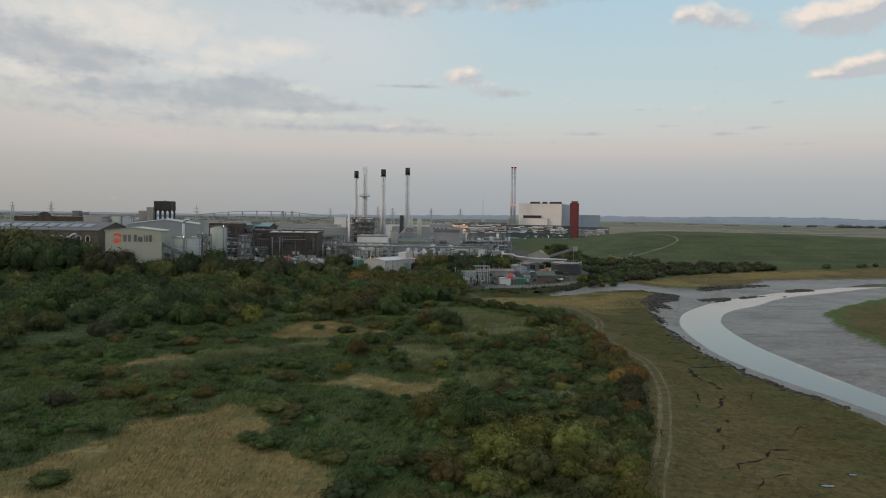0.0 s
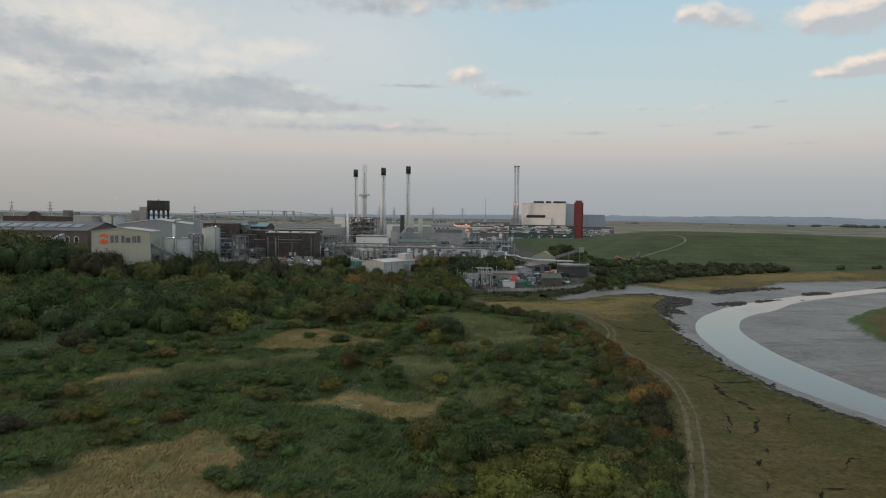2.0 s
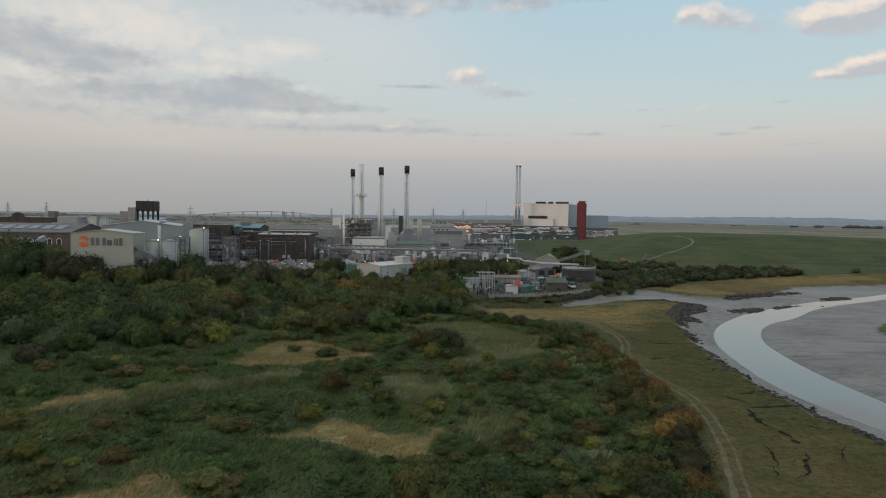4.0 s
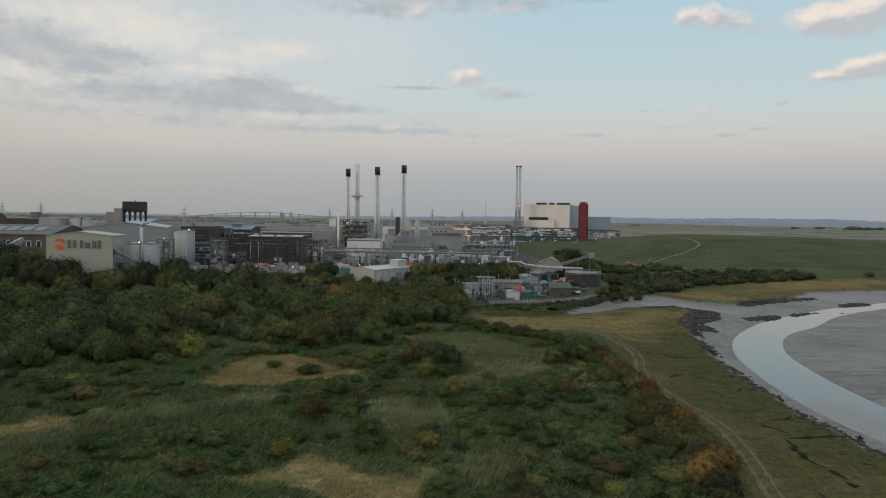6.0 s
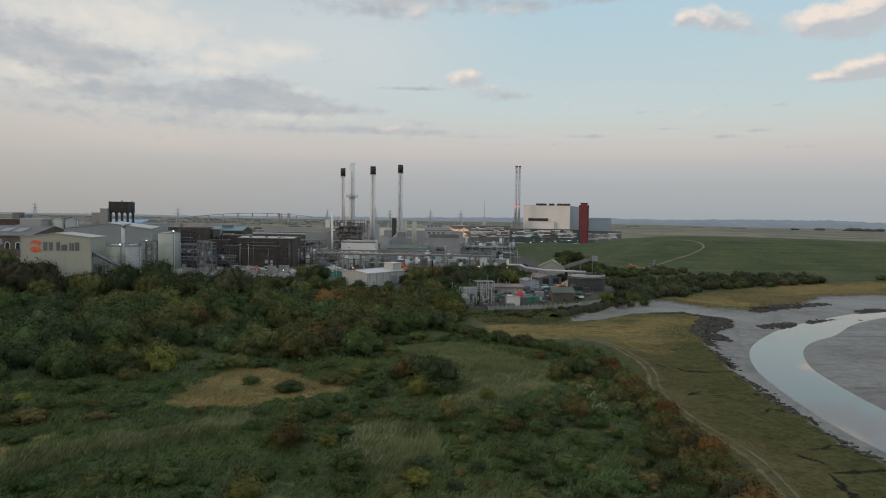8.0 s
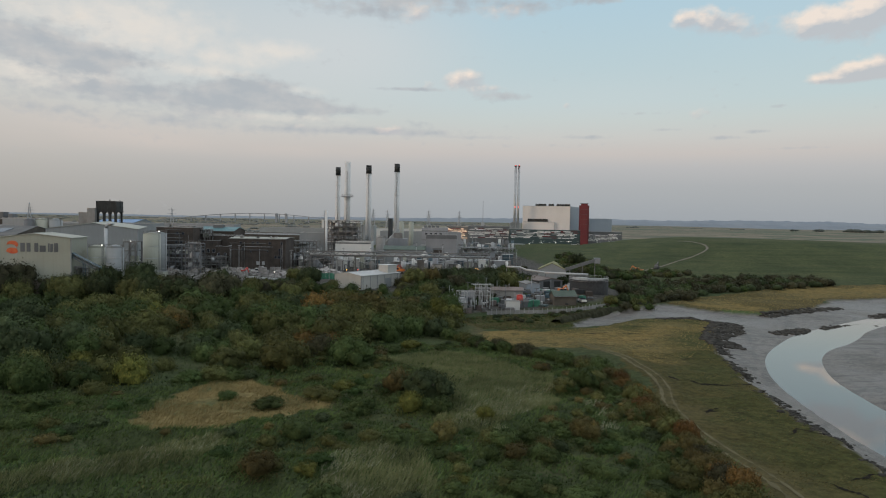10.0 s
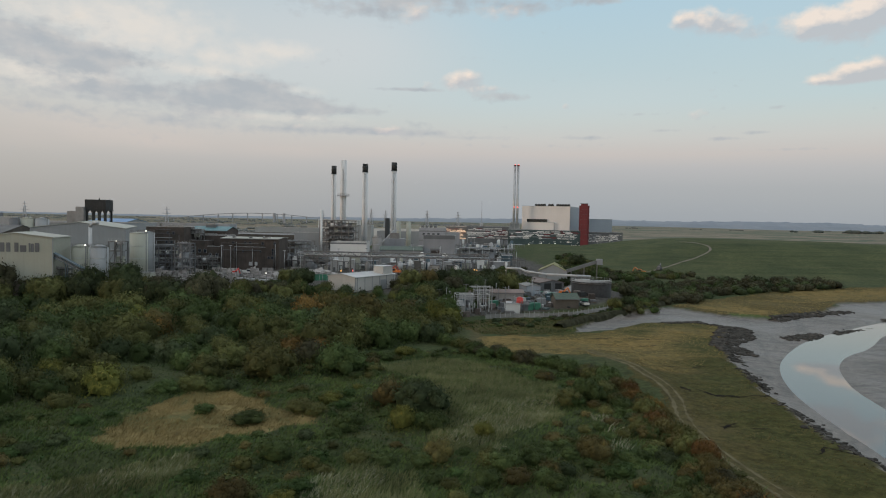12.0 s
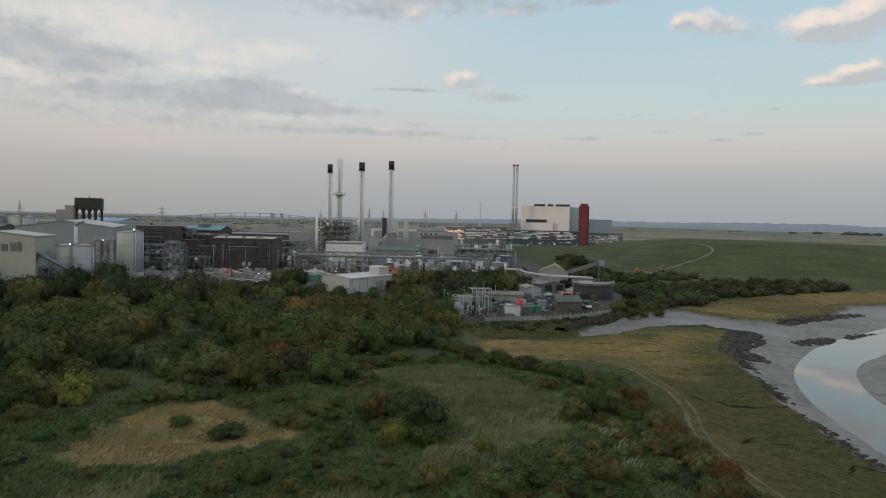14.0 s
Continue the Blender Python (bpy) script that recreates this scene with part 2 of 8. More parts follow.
def surface(name, c1, c2, scale=0.3, fine=4.0, rough=0.7, metal=0.0, relief=0.3, ribs=0.0, rand=0.12, streaks=0.0):
    """Two tones in broad patches, fine grain, relief; ribs: spacing of vertical sheet profiles; streaks: rain marks."""
    m, t, b = nodes_of(name)
    big = remap(t, noise_in(t, scale, 5), 0.35, 0.65)
    grain = noise_in(t, fine, 4)
    col = mixc(t, big, c1, c2)
    col = mixc(t, 0.35, col, mixc(t, grain, (0.35, 0.35, 0.35), (0.65, 0.65, 0.65)), "OVERLAY")
    if streaks:
        c = t.nodes.new("ShaderNodeTexCoord")
        mp = t.nodes.new("ShaderNodeMapping")
        mp.inputs["Scale"].default_value = (1.2, 1.2, 0.06)
        t.links.new(c.outputs["Object"], mp.inputs[0])
        s = remap(t, noise_in(t, 1.0, 6, 0.7, mp.outputs[0]), 0.48, 0.72)
        col = mixc(t, mult(t, s, streaks), col, (0.09, 0.08, 0.07))
    if rand:
        o = t.nodes.new("ShaderNodeObjectInfo")
        h = t.nodes.new("ShaderNodeHueSaturation")
        t.links.new(col, h.inputs["Color"])
        t.links.new(remap(t, o.outputs["Random"], 0, 1, 1 - rand, 1 + rand), h.inputs["Value"])
        col = h.outputs[0]
    t.links.new(col, b.inputs["Base Color"])
    b.inputs["Metallic"].default_value = metal
    t.links.new(remap(t, grain, 0.3, 0.7, max(rough - 0.1, 0.02), min(rough + 0.1, 1)), b.inputs["Roughness"])
    height = grain
    if ribs:
        c = t.nodes.new("ShaderNodeTexCoord")
        sx = t.nodes.new("ShaderNodeSeparateXYZ")
        t.links.new(c.outputs["Object"], sx.inputs[0])
        add = t.nodes.new("ShaderNodeMath")
        add.operation = "ADD"
        t.links.new(sx.outputs[0], add.inputs[0])
        t.links.new(sx.outputs[1], add.inputs[1])
        sn = t.nodes.new("ShaderNodeMath")
        sn.operation = "SINE"
        t.links.new(mult(t, add.outputs[0], 2 * math.pi / ribs), sn.inputs[0])
        height = mixc(t, 0.8, grain, sn.outputs[0])
    bump(t, b, height, relief, 0.05)
    return m


def foliage(name, dark, light, tip, tips=0.15, hue=0.012):
    """Leaves: tone changes from leaf to leaf, over the crown and from plant to plant."""
    m, t, b = nodes_of(name)
    g = t.nodes.new("ShaderNodeNewGeometry")
    r = g.outputs["Random Per Island"]
    o = t.nodes.new("ShaderNodeObjectInfo")
    big = remap(t, noise_in(t, 0.45, 4, 0.6, g.outputs["Position"]), 0.35, 0.65)
    spray = remap(t, noise_in(t, 2.2, 3, 0.55, g.outputs["Position"]), 0.36, 0.64)
    fac = t.nodes.new("ShaderNodeMath")
    fac.operation = "MULTIPLY_ADD"
    t.links.new(r, fac.inputs[0])
    fac.inputs[1].default_value = 0.16
    t.links.new(mixc(t, 0.38, big, spray), fac.inputs[2])
    col = mixc(t, remap(t, fac.outputs[0], 0.0, 1.16, 0.16, 0.82), dark, light)
    col = mixc(t, mult(t, mult(t, remap(t, r, 1 - tips, 1.0), 0.6), remap(t, noise_in(t, 0.9, 3, 0.6, g.outputs["Position"]), 0.45, 0.6)), col, tip)
    h = t.nodes.new("ShaderNodeHueSaturation")
    t.links.new(col, h.inputs["Color"])
    t.links.new(remap(t, o.outputs["Random"], 0, 1, 0.5 - hue, 0.5 + hue), h.inputs["Hue"])
    at = t.nodes.new("ShaderNodeAttribute")
    at.attribute_name = "tone"
    tone = t.nodes.new("ShaderNodeMath")
    tone.operation = "ADD"
    t.links.new(o.outputs["Random"], tone.inputs[0])
    t.links.new(at.outputs["Fac"], tone.inputs[1])
    fr = t.nodes.new("ShaderNodeMath")
    fr.operation = "FRACT"
    t.links.new(tone.outputs[0], fr.inputs[0])
    t.links.new(mult(t, remap(t, fr.outputs[0], 0, 1, 0.80, 1.44), remap(t, noise_in(t, 0.1, 3, 0.5, g.outputs["Position"]), 0.3, 0.7, 0.75, 1.25)), h.inputs["Value"])
    t.links.new(h.outputs[0], b.inputs["Base Color"])
    b.inputs["Roughness"].default_value = 0.8
    b.inputs["Specular IOR Level"].default_value = 0.1
    return m


LEAF = {
    "green": foliage("green_leaves", (0.014, 0.024, 0.009), (0.080, 0.110, 0.036), (0.125, 0.150, 0.056)),
    "olive": foliage("olive_leaves", (0.022, 0.028, 0.011), (0.122, 0.124, 0.042), (0.155, 0.145, 0.056)),
    "yellow": foliage("yellow_green_leaves", (0.034, 0.042, 0.011), (0.158, 0.158, 0.040), (0.25, 0.21, 0.05), 0.18),
    "rust": foliage("rust_leaves", (0.034, 0.031, 0.014), (0.126, 0.106, 0.038), (0.215, 0.148, 0.047), 0.25),
    "grey": foliage("grey_green_leaves", (0.016, 0.024, 0.012), (0.070, 0.092, 0.041), (0.105, 0.122, 0.065)),
    "brown": foliage("brown_twigs", (0.020, 0.021, 0.013), (0.074, 0.072, 0.039), (0.110, 0.094, 0.050)),
}
LEAF["orange"] = foliage("orange_leaves", (0.045, 0.031, 0.013), (0.20, 0.122, 0.038), (0.30, 0.16, 0.046), 0.3)
LEAF["lush"] = foliage("lush_herbs", (0.018, 0.036, 0.011), (0.062, 0.104, 0.034), (0.092, 0.138, 0.046))
LEAF["tree"] = foliage("tree_leaves", (0.012, 0.018, 0.009), (0.052, 0.068, 0.029), (0.09, 0.10, 0.04))
GOLDG = foliage("golden_marsh_grass", (0.13, 0.10, 0.042), (0.22, 0.165, 0.072), (0.28, 0.21, 0.10), 0.2, 0.005)
PLUME = foliage("reed_plumes", (0.17, 0.17, 0.11), (0.29, 0.28, 0.20), (0.36, 0.35, 0.27), 0.3, 0.005)
BARK = surface("bark", (0.102, 0.080, 0.058), (0.174, 0.145, 0.116), 1.0, 8, 0.9, relief=0.6)
STRAW = foliage("dry_grass", (0.165, 0.132, 0.054), (0.300, 0.234, 0.104), (0.37, 0.295, 0.14), 0.3, 0.005)
REED = foliage("reed_blades", (0.125, 0.145, 0.060), (0.265, 0.275, 0.130), (0.42, 0.41, 0.28), 0.35, 0.005)
GRASS = foliage("marsh_grass", (0.046, 0.074, 0.024), (0.134, 0.185, 0.058), (0.165, 0.18, 0.085), 0.25, 0.005)
SALT = foliage("saltmarsh_grass", (0.058, 0.050, 0.018), (0.128, 0.108, 0.043), (0.17, 0.142, 0.064), 0.3, 0.005)

CREAM = surface("cream_cladding", (0.325, 0.332, 0.272), (0.362, 0.368, 0.308), 0.1, 3, 0.5, ribs=0.4, relief=0.15, rand=0.03, streaks=0.12)
LGREY = surface("light_grey_cladding", (0.248, 0.264, 0.268), (0.292, 0.308, 0.312), 0.08, 3, 0.5, ribs=0.4, relief=0.15, rand=0.05, streaks=0.15)
WHITE = surface("white_cladding", (0.594, 0.585, 0.558), (0.666, 0.657, 0.630), 0.08, 3, 0.45, ribs=0.5, relief=0.1, rand=0.04, streaks=0.08)
DGREY = surface("dark_grey_cladding", (0.10, 0.105, 0.11), (0.15, 0.155, 0.16), 0.1, 3, 0.55, relief=0.15)
MGREY = surface("mid_grey_cladding", (0.24, 0.25, 0.265), (0.30, 0.31, 0.325), 0.1, 3, 0.5, ribs=0.5, relief=0.15, streaks=0.15)
# cladding colour of two buildings; on the energy hall it is painted shade
BLUEGREY = surface("blue_grey_cladding_and_shade", (0.27, 0.31, 0.35), (0.32, 0.36, 0.40), 0.05, 3, 0.5, rand=0.03)
PANELW = surface("glossy_white_panels", (0.80, 0.785, 0.76), (0.86, 0.845, 0.82), 0.08, 3, 0.3, relief=0.05, rand=0.06)
# white cladding with the pink of the sunset light put into its colour
SUNSETW = surface("sunset_tinted_white_cladding", (0.64, 0.60, 0.565), (0.70, 0.66, 0.625), 0.08, 3, 0.45, ribs=0.5, relief=0.1, rand=0.03, streaks=0.06)
RED = surface("red_cladding", (0.143, 0.020, 0.024), (0.175, 0.028, 0.031), 0.08, 3, 0.45, relief=0.1, rand=0.03)
TEALD = surface("dark_teal_cladding", (0.035, 0.06, 0.06), (0.055, 0.085, 0.085), 0.1, 3, 0.5)
BLACK = surface("black_steel", (0.012, 0.014, 0.014), (0.028, 0.03, 0.03), 0.3, 4, 0.6, relief=0.2)
STEEL = surface("weathered_steel", (0.13, 0.125, 0.12), (0.23, 0.22, 0.21), 0.3, 5, 0.55, 0.3)
GALV = surface("galvanised_steel", (0.357, 0.365, 0.365), (0.468, 0.476, 0.476), 0.4, 5, 0.4, 0.5)
TEAL = surface("teal_sheet", (0.06, 0.17, 0.19), (0.09, 0.22, 0.24), 0.2, 4, 0.5, ribs=0.5)
BLUES = surface("blue_steel", (0.045, 0.085, 0.11), (0.07, 0.115, 0.14), 0.3, 4, 0.5)
BLUE = surface("blue_sheet", (0.10, 0.20, 0.38), (0.14, 0.26, 0.44), 0.1, 4, 0.5)
BRICK = surface("brown_brick", (0.042, 0.034, 0.029), (0.083, 0.065, 0.054), 0.25, 6, 0.9, relief=0.5, streaks=0.4)
BRICKL = surface("pale_brown_brick", (0.085, 0.074, 0.060), (0.125, 0.108, 0.088), 0.25, 6, 0.9, relief=0.5, streaks=0.3)
ROOFG = surface("grey_roof_sheet", (0.158, 0.158, 0.158), (0.230, 0.230, 0.223), 0.15, 4, 0.7, ribs=0.6, streaks=0.2)
ROOFP = surface("pale_roof_sheet", (0.390, 0.398, 0.398), (0.468, 0.468, 0.460), 0.15, 4, 0.55, streaks=0.15)
ROOFD = surface("dark_slate_roof", (0.085, 0.085, 0.085), (0.13, 0.13, 0.125), 0.2, 5, 0.8, ribs=0.6, streaks=0.2)
ROOFB = surface("brown_roof_sheet", (0.12, 0.095, 0.085), (0.18, 0.145, 0.13), 0.2, 5, 0.8, ribs=0.5)
ROOFGR = surface("green_roof_sheet", (0.045, 0.075, 0.055), (0.07, 0.10, 0.075), 0.2, 4, 0.6, ribs=0.5)
ROOFY = surface("mossy_roof_sheet", (0.17, 0.17, 0.07), (0.24, 0.23, 0.11), 0.3, 4, 0.8, ribs=0.5)
CREAMW = surface("pale_beige_cladding", (0.43, 0.415, 0.385), (0.49, 0.475, 0.44), 0.1, 3, 0.55, ribs=0.5, relief=0.15, rand=0.03, streaks=0.12)
CONC = surface("concrete", (0.225, 0.217, 0.206), (0.300, 0.292, 0.277), 0.2, 3, 0.85, relief=0.3, streaks=0.2)
STACK = surface("stack_paint", (0.60, 0.595, 0.58), (0.68, 0.675, 0.66), 0.06, 2, 0.5, rand=0.05, streaks=0.25)
PAPER = surface("paper_bales", (0.20, 0.19, 0.18), (0.36, 0.34, 0.325), 0.7, 5, 0.9, relief=0.8, rand=0.25)
ORANGE = surface("orange_paint", (0.55, 0.16, 0.03), (0.62, 0.20, 0.05), 0.5, 4, 0.4)
SIGNRED = surface("sign_red", (0.60, 0.07, 0.03), (0.66, 0.17, 0.06), 0.35, 4, 0.4, rand=0)
REDP = surface("red_paint", (0.50, 0.035, 0.025), (0.58, 0.06, 0.04), 0.5, 4, 0.4)
LIME = surface("pale_green_paint", (0.42, 0.50, 0.30), (0.50, 0.57, 0.38), 0.3, 4, 0.5)
GREENP = surface("green_paint", (0.03, 0.14, 0.09), (0.05, 0.19, 0.12), 0.5, 4, 0.5)
RUBBER = surface("rubber", (0.015, 0.015, 0.015), (0.03, 0.03, 0.03), 1, 6, 0.8)
ASPH = surface("asphalt", (0.055, 0.055, 0.055), (0.09, 0.088, 0.085), 0.3, 8, 0.9)
CREAMR = surface("cream_roof_sheet", (0.32, 0.325, 0.28), (0.38, 0.385, 0.34), 0.12, 4, 0.6, ribs=0.5, streaks=0.15)
ROWTREE = surface("tree_row", (0.065, 0.078, 0.070), (0.085, 0.10, 0.085), 0.01, 0.2, 1.0, relief=0)
CLOD = surface("slumped_mud", (0.036, 0.034, 0.030), (0.088, 0.082, 0.073), 0.6, 3, 0.9, relief=0.6)
WETMUD = surface("dark_wet_mud", (0.010, 0.009, 0.007), (0.024, 0.021, 0.016), 0.6, 3, 0.95, relief=0.6)
EARTH = surface("pale_earth", (0.135, 0.118, 0.090), (0.180, 0.158, 0.122), 0.3, 3, 0.95, relief=0.3)
BANKM = surface("weedy_mud_bank", (0.020, 0.021, 0.012), (0.050, 0.050, 0.030), 0.5, 3, 0.95, relief=0.6)
RUT = surface("worn_track", (0.100, 0.088, 0.050), (0.150, 0.130, 0.076), 0.35, 3, 0.95, relief=0.4)
for dull in (CLOD, WETMUD, BANKM, RUT):
    dull.node_tree.nodes["Principled BSDF"].inputs["Specular IOR Level"].default_value = 0.06
# blue-grey haze of the distance is put into the hill colour
HAZEHILL = surface("hazed_hills", (0.190, 0.222, 0.258), (0.235, 0.262, 0.292), 0.004, 0.03, 1.0, relief=0)
# trees paled and greyed: the haze over them is painted in
HAZETREE = surface("hazed_trees", (0.125, 0.140, 0.135), (0.165, 0.180, 0.175), 0.01, 0.2, 1.0, relief=0)


def glass_mat(name, tint):
    m, t, b = nodes_of(name)
    b.inputs["Base Color"].default_value = (*tint, 1)
    b.inputs["Roughness"].default_value, b.inputs["Specular IOR Level"].default_value = 0.12, 0.8
    return m


GLASS = glass_mat("dark_window_glass", (0.03, 0.035, 0.045))
SKYL = surface("skylight_glass", (0.11, 0.135, 0.165), (0.16, 0.185, 0.215), 0.4, 3, 0.4, relief=0.1)


def lit(name, col, power):
    m, t, b = nodes_of(name)
    b.inputs["Base Color"].default_value = (*col, 1)
    b.inputs["Emission Color"].default_value = (*col, 1)
    b.inputs["Emission Strength"].default_value = power
    return m


LAMPW = lit("white_lamp_lens", (1.0, 0.93, 0.82), 2.2)
LAMPO = lit("orange_lamp_lens", (1.0, 0.5, 0.12), 2.2)
LAMPR = lit("red_lamp_lens", (1.0, 0.12, 0.10), 2.2)


def water_mat():
    m, t, b = nodes_of("river_water")
    b.inputs["Base Color"].default_value = (0.10, 0.105, 0.10, 1)
    b.inputs["Roughness"].default_value, b.inputs["IOR"].default_value = 0.02, 1.33
    b.inputs["Specular IOR Level"].default_value = 1.0
    bump(t, b, noise_in(t, 0.5, 3), 0.02, 0.05)
    return m


WATER = water_mat()


def ground_mat():
    m, t, b = nodes_of("ground")
    c = t.nodes.new("ShaderNodeTexCoord")
    pos = c.outputs["Object"]

    def zone(name):
        n = t.nodes.new("ShaderNodeAttribute")
        n.attribute_name = name
        return n.outputs["Fac"]

    big, mid, fine = noise_in(t, 0.035, 4, 0.6, pos), noise_in(t, 0.35, 5, 0.6, pos), noise_in(t, 2.5, 4, 0.65, pos)
    marsh = mixc(t, remap(t, mid, 0.35, 0.65), (0.028, 0.042, 0.018), (0.058, 0.078, 0.031))
    marsh = mixc(t, remap(t, big, 0.45, 0.7), marsh, (0.076, 0.080, 0.040))
    straw = mixc(t, remap(t, mid, 0.3, 0.7), (0.145, 0.116, 0.048), (0.232, 0.180, 0.080))
    straw = mixc(t, remap(t, noise_in(t, 0.12, 4, 0.6, pos), 0.48, 0.66), straw, (0.10, 0.105, 0.045))
    salt = mixc(t, remap(t, mid, 0.35, 0.65), (0.047, 0.040, 0.011), (0.090, 0.072, 0.022))
    salt = mixc(t, remap(t, big, 0.4, 0.65), salt, (0.108, 0.087, 0.038))
    salt = mixc(t, mult(t, remap(t, noise_in(t, 0.11, 4, 0.6, pos), 0.5, 0.62), 0.7), salt, (0.062, 0.064, 0.022))
    gold = mixc(t, remap(t, mid, 0.35, 0.65), (0.135, 0.100, 0.036), (0.22, 0.158, 0.058))
    gold = mixc(t, remap(t, big, 0.45, 0.7), gold, (0.10, 0.092, 0.04))
    gold = mixc(t, mult(t, remap(t, noise_in(t, 0.16, 5, 0.65, pos), 0.52, 0.66), 0.75), gold, (0.075, 0.068, 0.024))
    hill = mixc(t, remap(t, mid, 0.35, 0.65), (0.060, 0.074, 0.031), (0.082, 0.094, 0.041))
    hill = mixc(t, remap(t, big, 0.35, 0.7), hill, (0.040, 0.054, 0.024))
    hm = t.nodes.new("ShaderNodeMapping")
    hm.inputs["Rotation"].default_value, hm.inputs["Scale"].default_value = (0, 0, radians(-8)), (0.012, 0.06, 1)
    t.links.new(pos, hm.inputs[0])
    swathe = noise_in(t, 1.0, 5, 0.6, hm.outputs[0])
    hill = mixc(t, mult(t, remap(t, swathe, 0.5, 0.68), 0.45), hill, (0.092, 0.094, 0.046))
    hill = mixc(t, mult(t, remap(t, swathe, 0.46, 0.36), 0.6), hill, (0.036, 0.050, 0.022))
    yard = mixc(t, remap(t, mid, 0.35, 0.65), (0.052, 0.050, 0.045), (0.105, 0.100, 0.092))
    fm = t.nodes.new("ShaderNodeMapping")
    fm.inputs["Scale"].default_value = (0.0011, 0.0052, 1)
    t.links.new(pos, fm.inputs[0])
    far_n = noise_in(t, 1.0, 4, 0.55, fm.outputs[0])
    far = mixc(t, remap(t, far_n, 0.40, 0.47), (0.100, 0.115, 0.082), (0.225, 0.186, 0.140))
    far = mixc(t, remap(t, far_n, 0.51, 0.54), far, (0.105, 0.124, 0.088))
    far = mixc(t, remap(t, far_n, 0.60, 0.64), far, (0.155, 0.136, 0.112))
    mp = t.nodes.new("ShaderNodeMapping")
    mp.inputs["Rotation"].default_value, mp.inputs["Scale"].default_value = (0, 0, radians(12)), (0.03, 0.35, 1)
    t.links.new(pos, mp.inputs[0])
    drain = remap(t, noise_in(t, 1.0, 5, 0.6, mp.outputs[0]), 0.54, 0.64)
    mud = mixc(t, remap(t, mid, 0.3, 0.7), (0.100, 0.087, 0.073), (0.148, 0.129, 0.110))
    mud = mixc(t, drain, mud, (0.050, 0.044, 0.037))
    mud = mixc(t, remap(t, big, 0.5, 0.75), mud, (0.125, 0.112, 0.100))
    rill = t.nodes.new("ShaderNodeMath")
    rill.operation = "ABSOLUTE"
    rl = t.nodes.new("ShaderNodeMath")
    rl.operation = "SUBTRACT"
    t.links.new(noise_in(t, 0.055, 5, 0.6, pos), rl.inputs[0])
    rl.inputs[1].default_value = 0.5
    t.links.new(rl.outputs[0], rill.inputs[0])
    mud = mixc(t, mult(t, remap(t, rill.outputs[0], 0.022, 0.004), 0.75), mud, (0.055, 0.049, 0.042))
    vein = noise_in(t, 0.22, 3, 0.55, pos)
    ridge = t.nodes.new("ShaderNodeMath")
    ridge.operation = "ABSOLUTE"
    off = t.nodes.new("ShaderNodeMath")
    off.operation = "SUBTRACT"
    t.links.new(vein, off.inputs[0])
    off.inputs[1].default_value = 0.5
    t.links.new(off.outputs[0], ridge.inputs[0])
    crack = mult(t, remap(t, ridge.outputs[0], 0.018, 0.005), remap(t, noise_in(t, 0.06, 3, 0.6, pos), 0.45, 0.55))
    salt = mixc(t, mult(t, crack, 0.4), salt, (0.028, 0.025, 0.018))
    fringe = mixc(t, remap(t, mid, 0.35, 0.65), (0.036, 0.041, 0.012), (0.070, 0.070, 0.022))
    col = marsh
    for nm, cc in (("green", hill), ("salt", salt), ("gold", gold), ("straw", straw), ("yard", yard), ("far", far), ("hill", hill), ("fringe", fringe), ("lush", (0.058, 0.092, 0.024)), ("lane", (0.056, 0.058, 0.022)), ("worn", (0.092, 0.080, 0.040)), ("mud", mud)):
        z = zone(nm)
        if nm != "mud":
            col = mixc(t, remap(t, mixc(t, 0.35, z, mid), 0.38, 0.58) if nm in ("straw", "gold", "salt") else z, col, cc)
        else:
            col = mixc(t, z, col, cc)
    col = mixc(t, 0.4, col, mixc(t, fine, (0.25, 0.25, 0.25), (0.75, 0.75, 0.75)), "OVERLAY")
    tuft = noise_in(t, 0.9, 6, 0.7, pos)
    col = mixc(t, 0.75, col, mixc(t, remap(t, tuft, 0.34, 0.66), (0.26, 0.26, 0.26), (0.72, 0.72, 0.72)), "OVERLAY")
    t.links.new(col, b.inputs["Base Color"])
    t.links.new(remap(t, mult(t, zone("mud"), remap(t, big, 0.3, 0.7, 0.7, 1.1)), 0, 1, 0.95, 0.42), b.inputs["Roughness"])
    t.links.new(remap(t, zone("mud"), 0, 1, 0.1, 0.4), b.inputs["Specular IOR Level"])
    bump(t, b, mixc(t, 0.5, fine, mid), 0.5, 0.4)
    return m


GROUND = ground_mat()
# ---- building helpers ----
def link_mesh(name, me, material, parent=None, label=""):
    for mm in (material if isinstance(material, (list, tuple)) else [material]):
        me.materials.append(mm)
    ob = new(name, me)
    if parent is not None:
        ob.parent = parent
    return tagged(ob, label)


def part(name, bm, material, parent=None, label=""):
    """Links a bmesh as one mesh object under a thing or under a part."""
    me = bpy.data.meshes.new(name)
    bm.to_mesh(me)
    bm.free()
    return link_mesh(name, me, material, parent, label)


def thing(name, x, y, z, label, category, rz=0.0, group=""):
    ob = new(name)
    ob.matrix_basis = pose(x, y, z, 0, 0, rz)
    ob.empty_display_size = 0.5
    return tagged(ob, label, category, group)


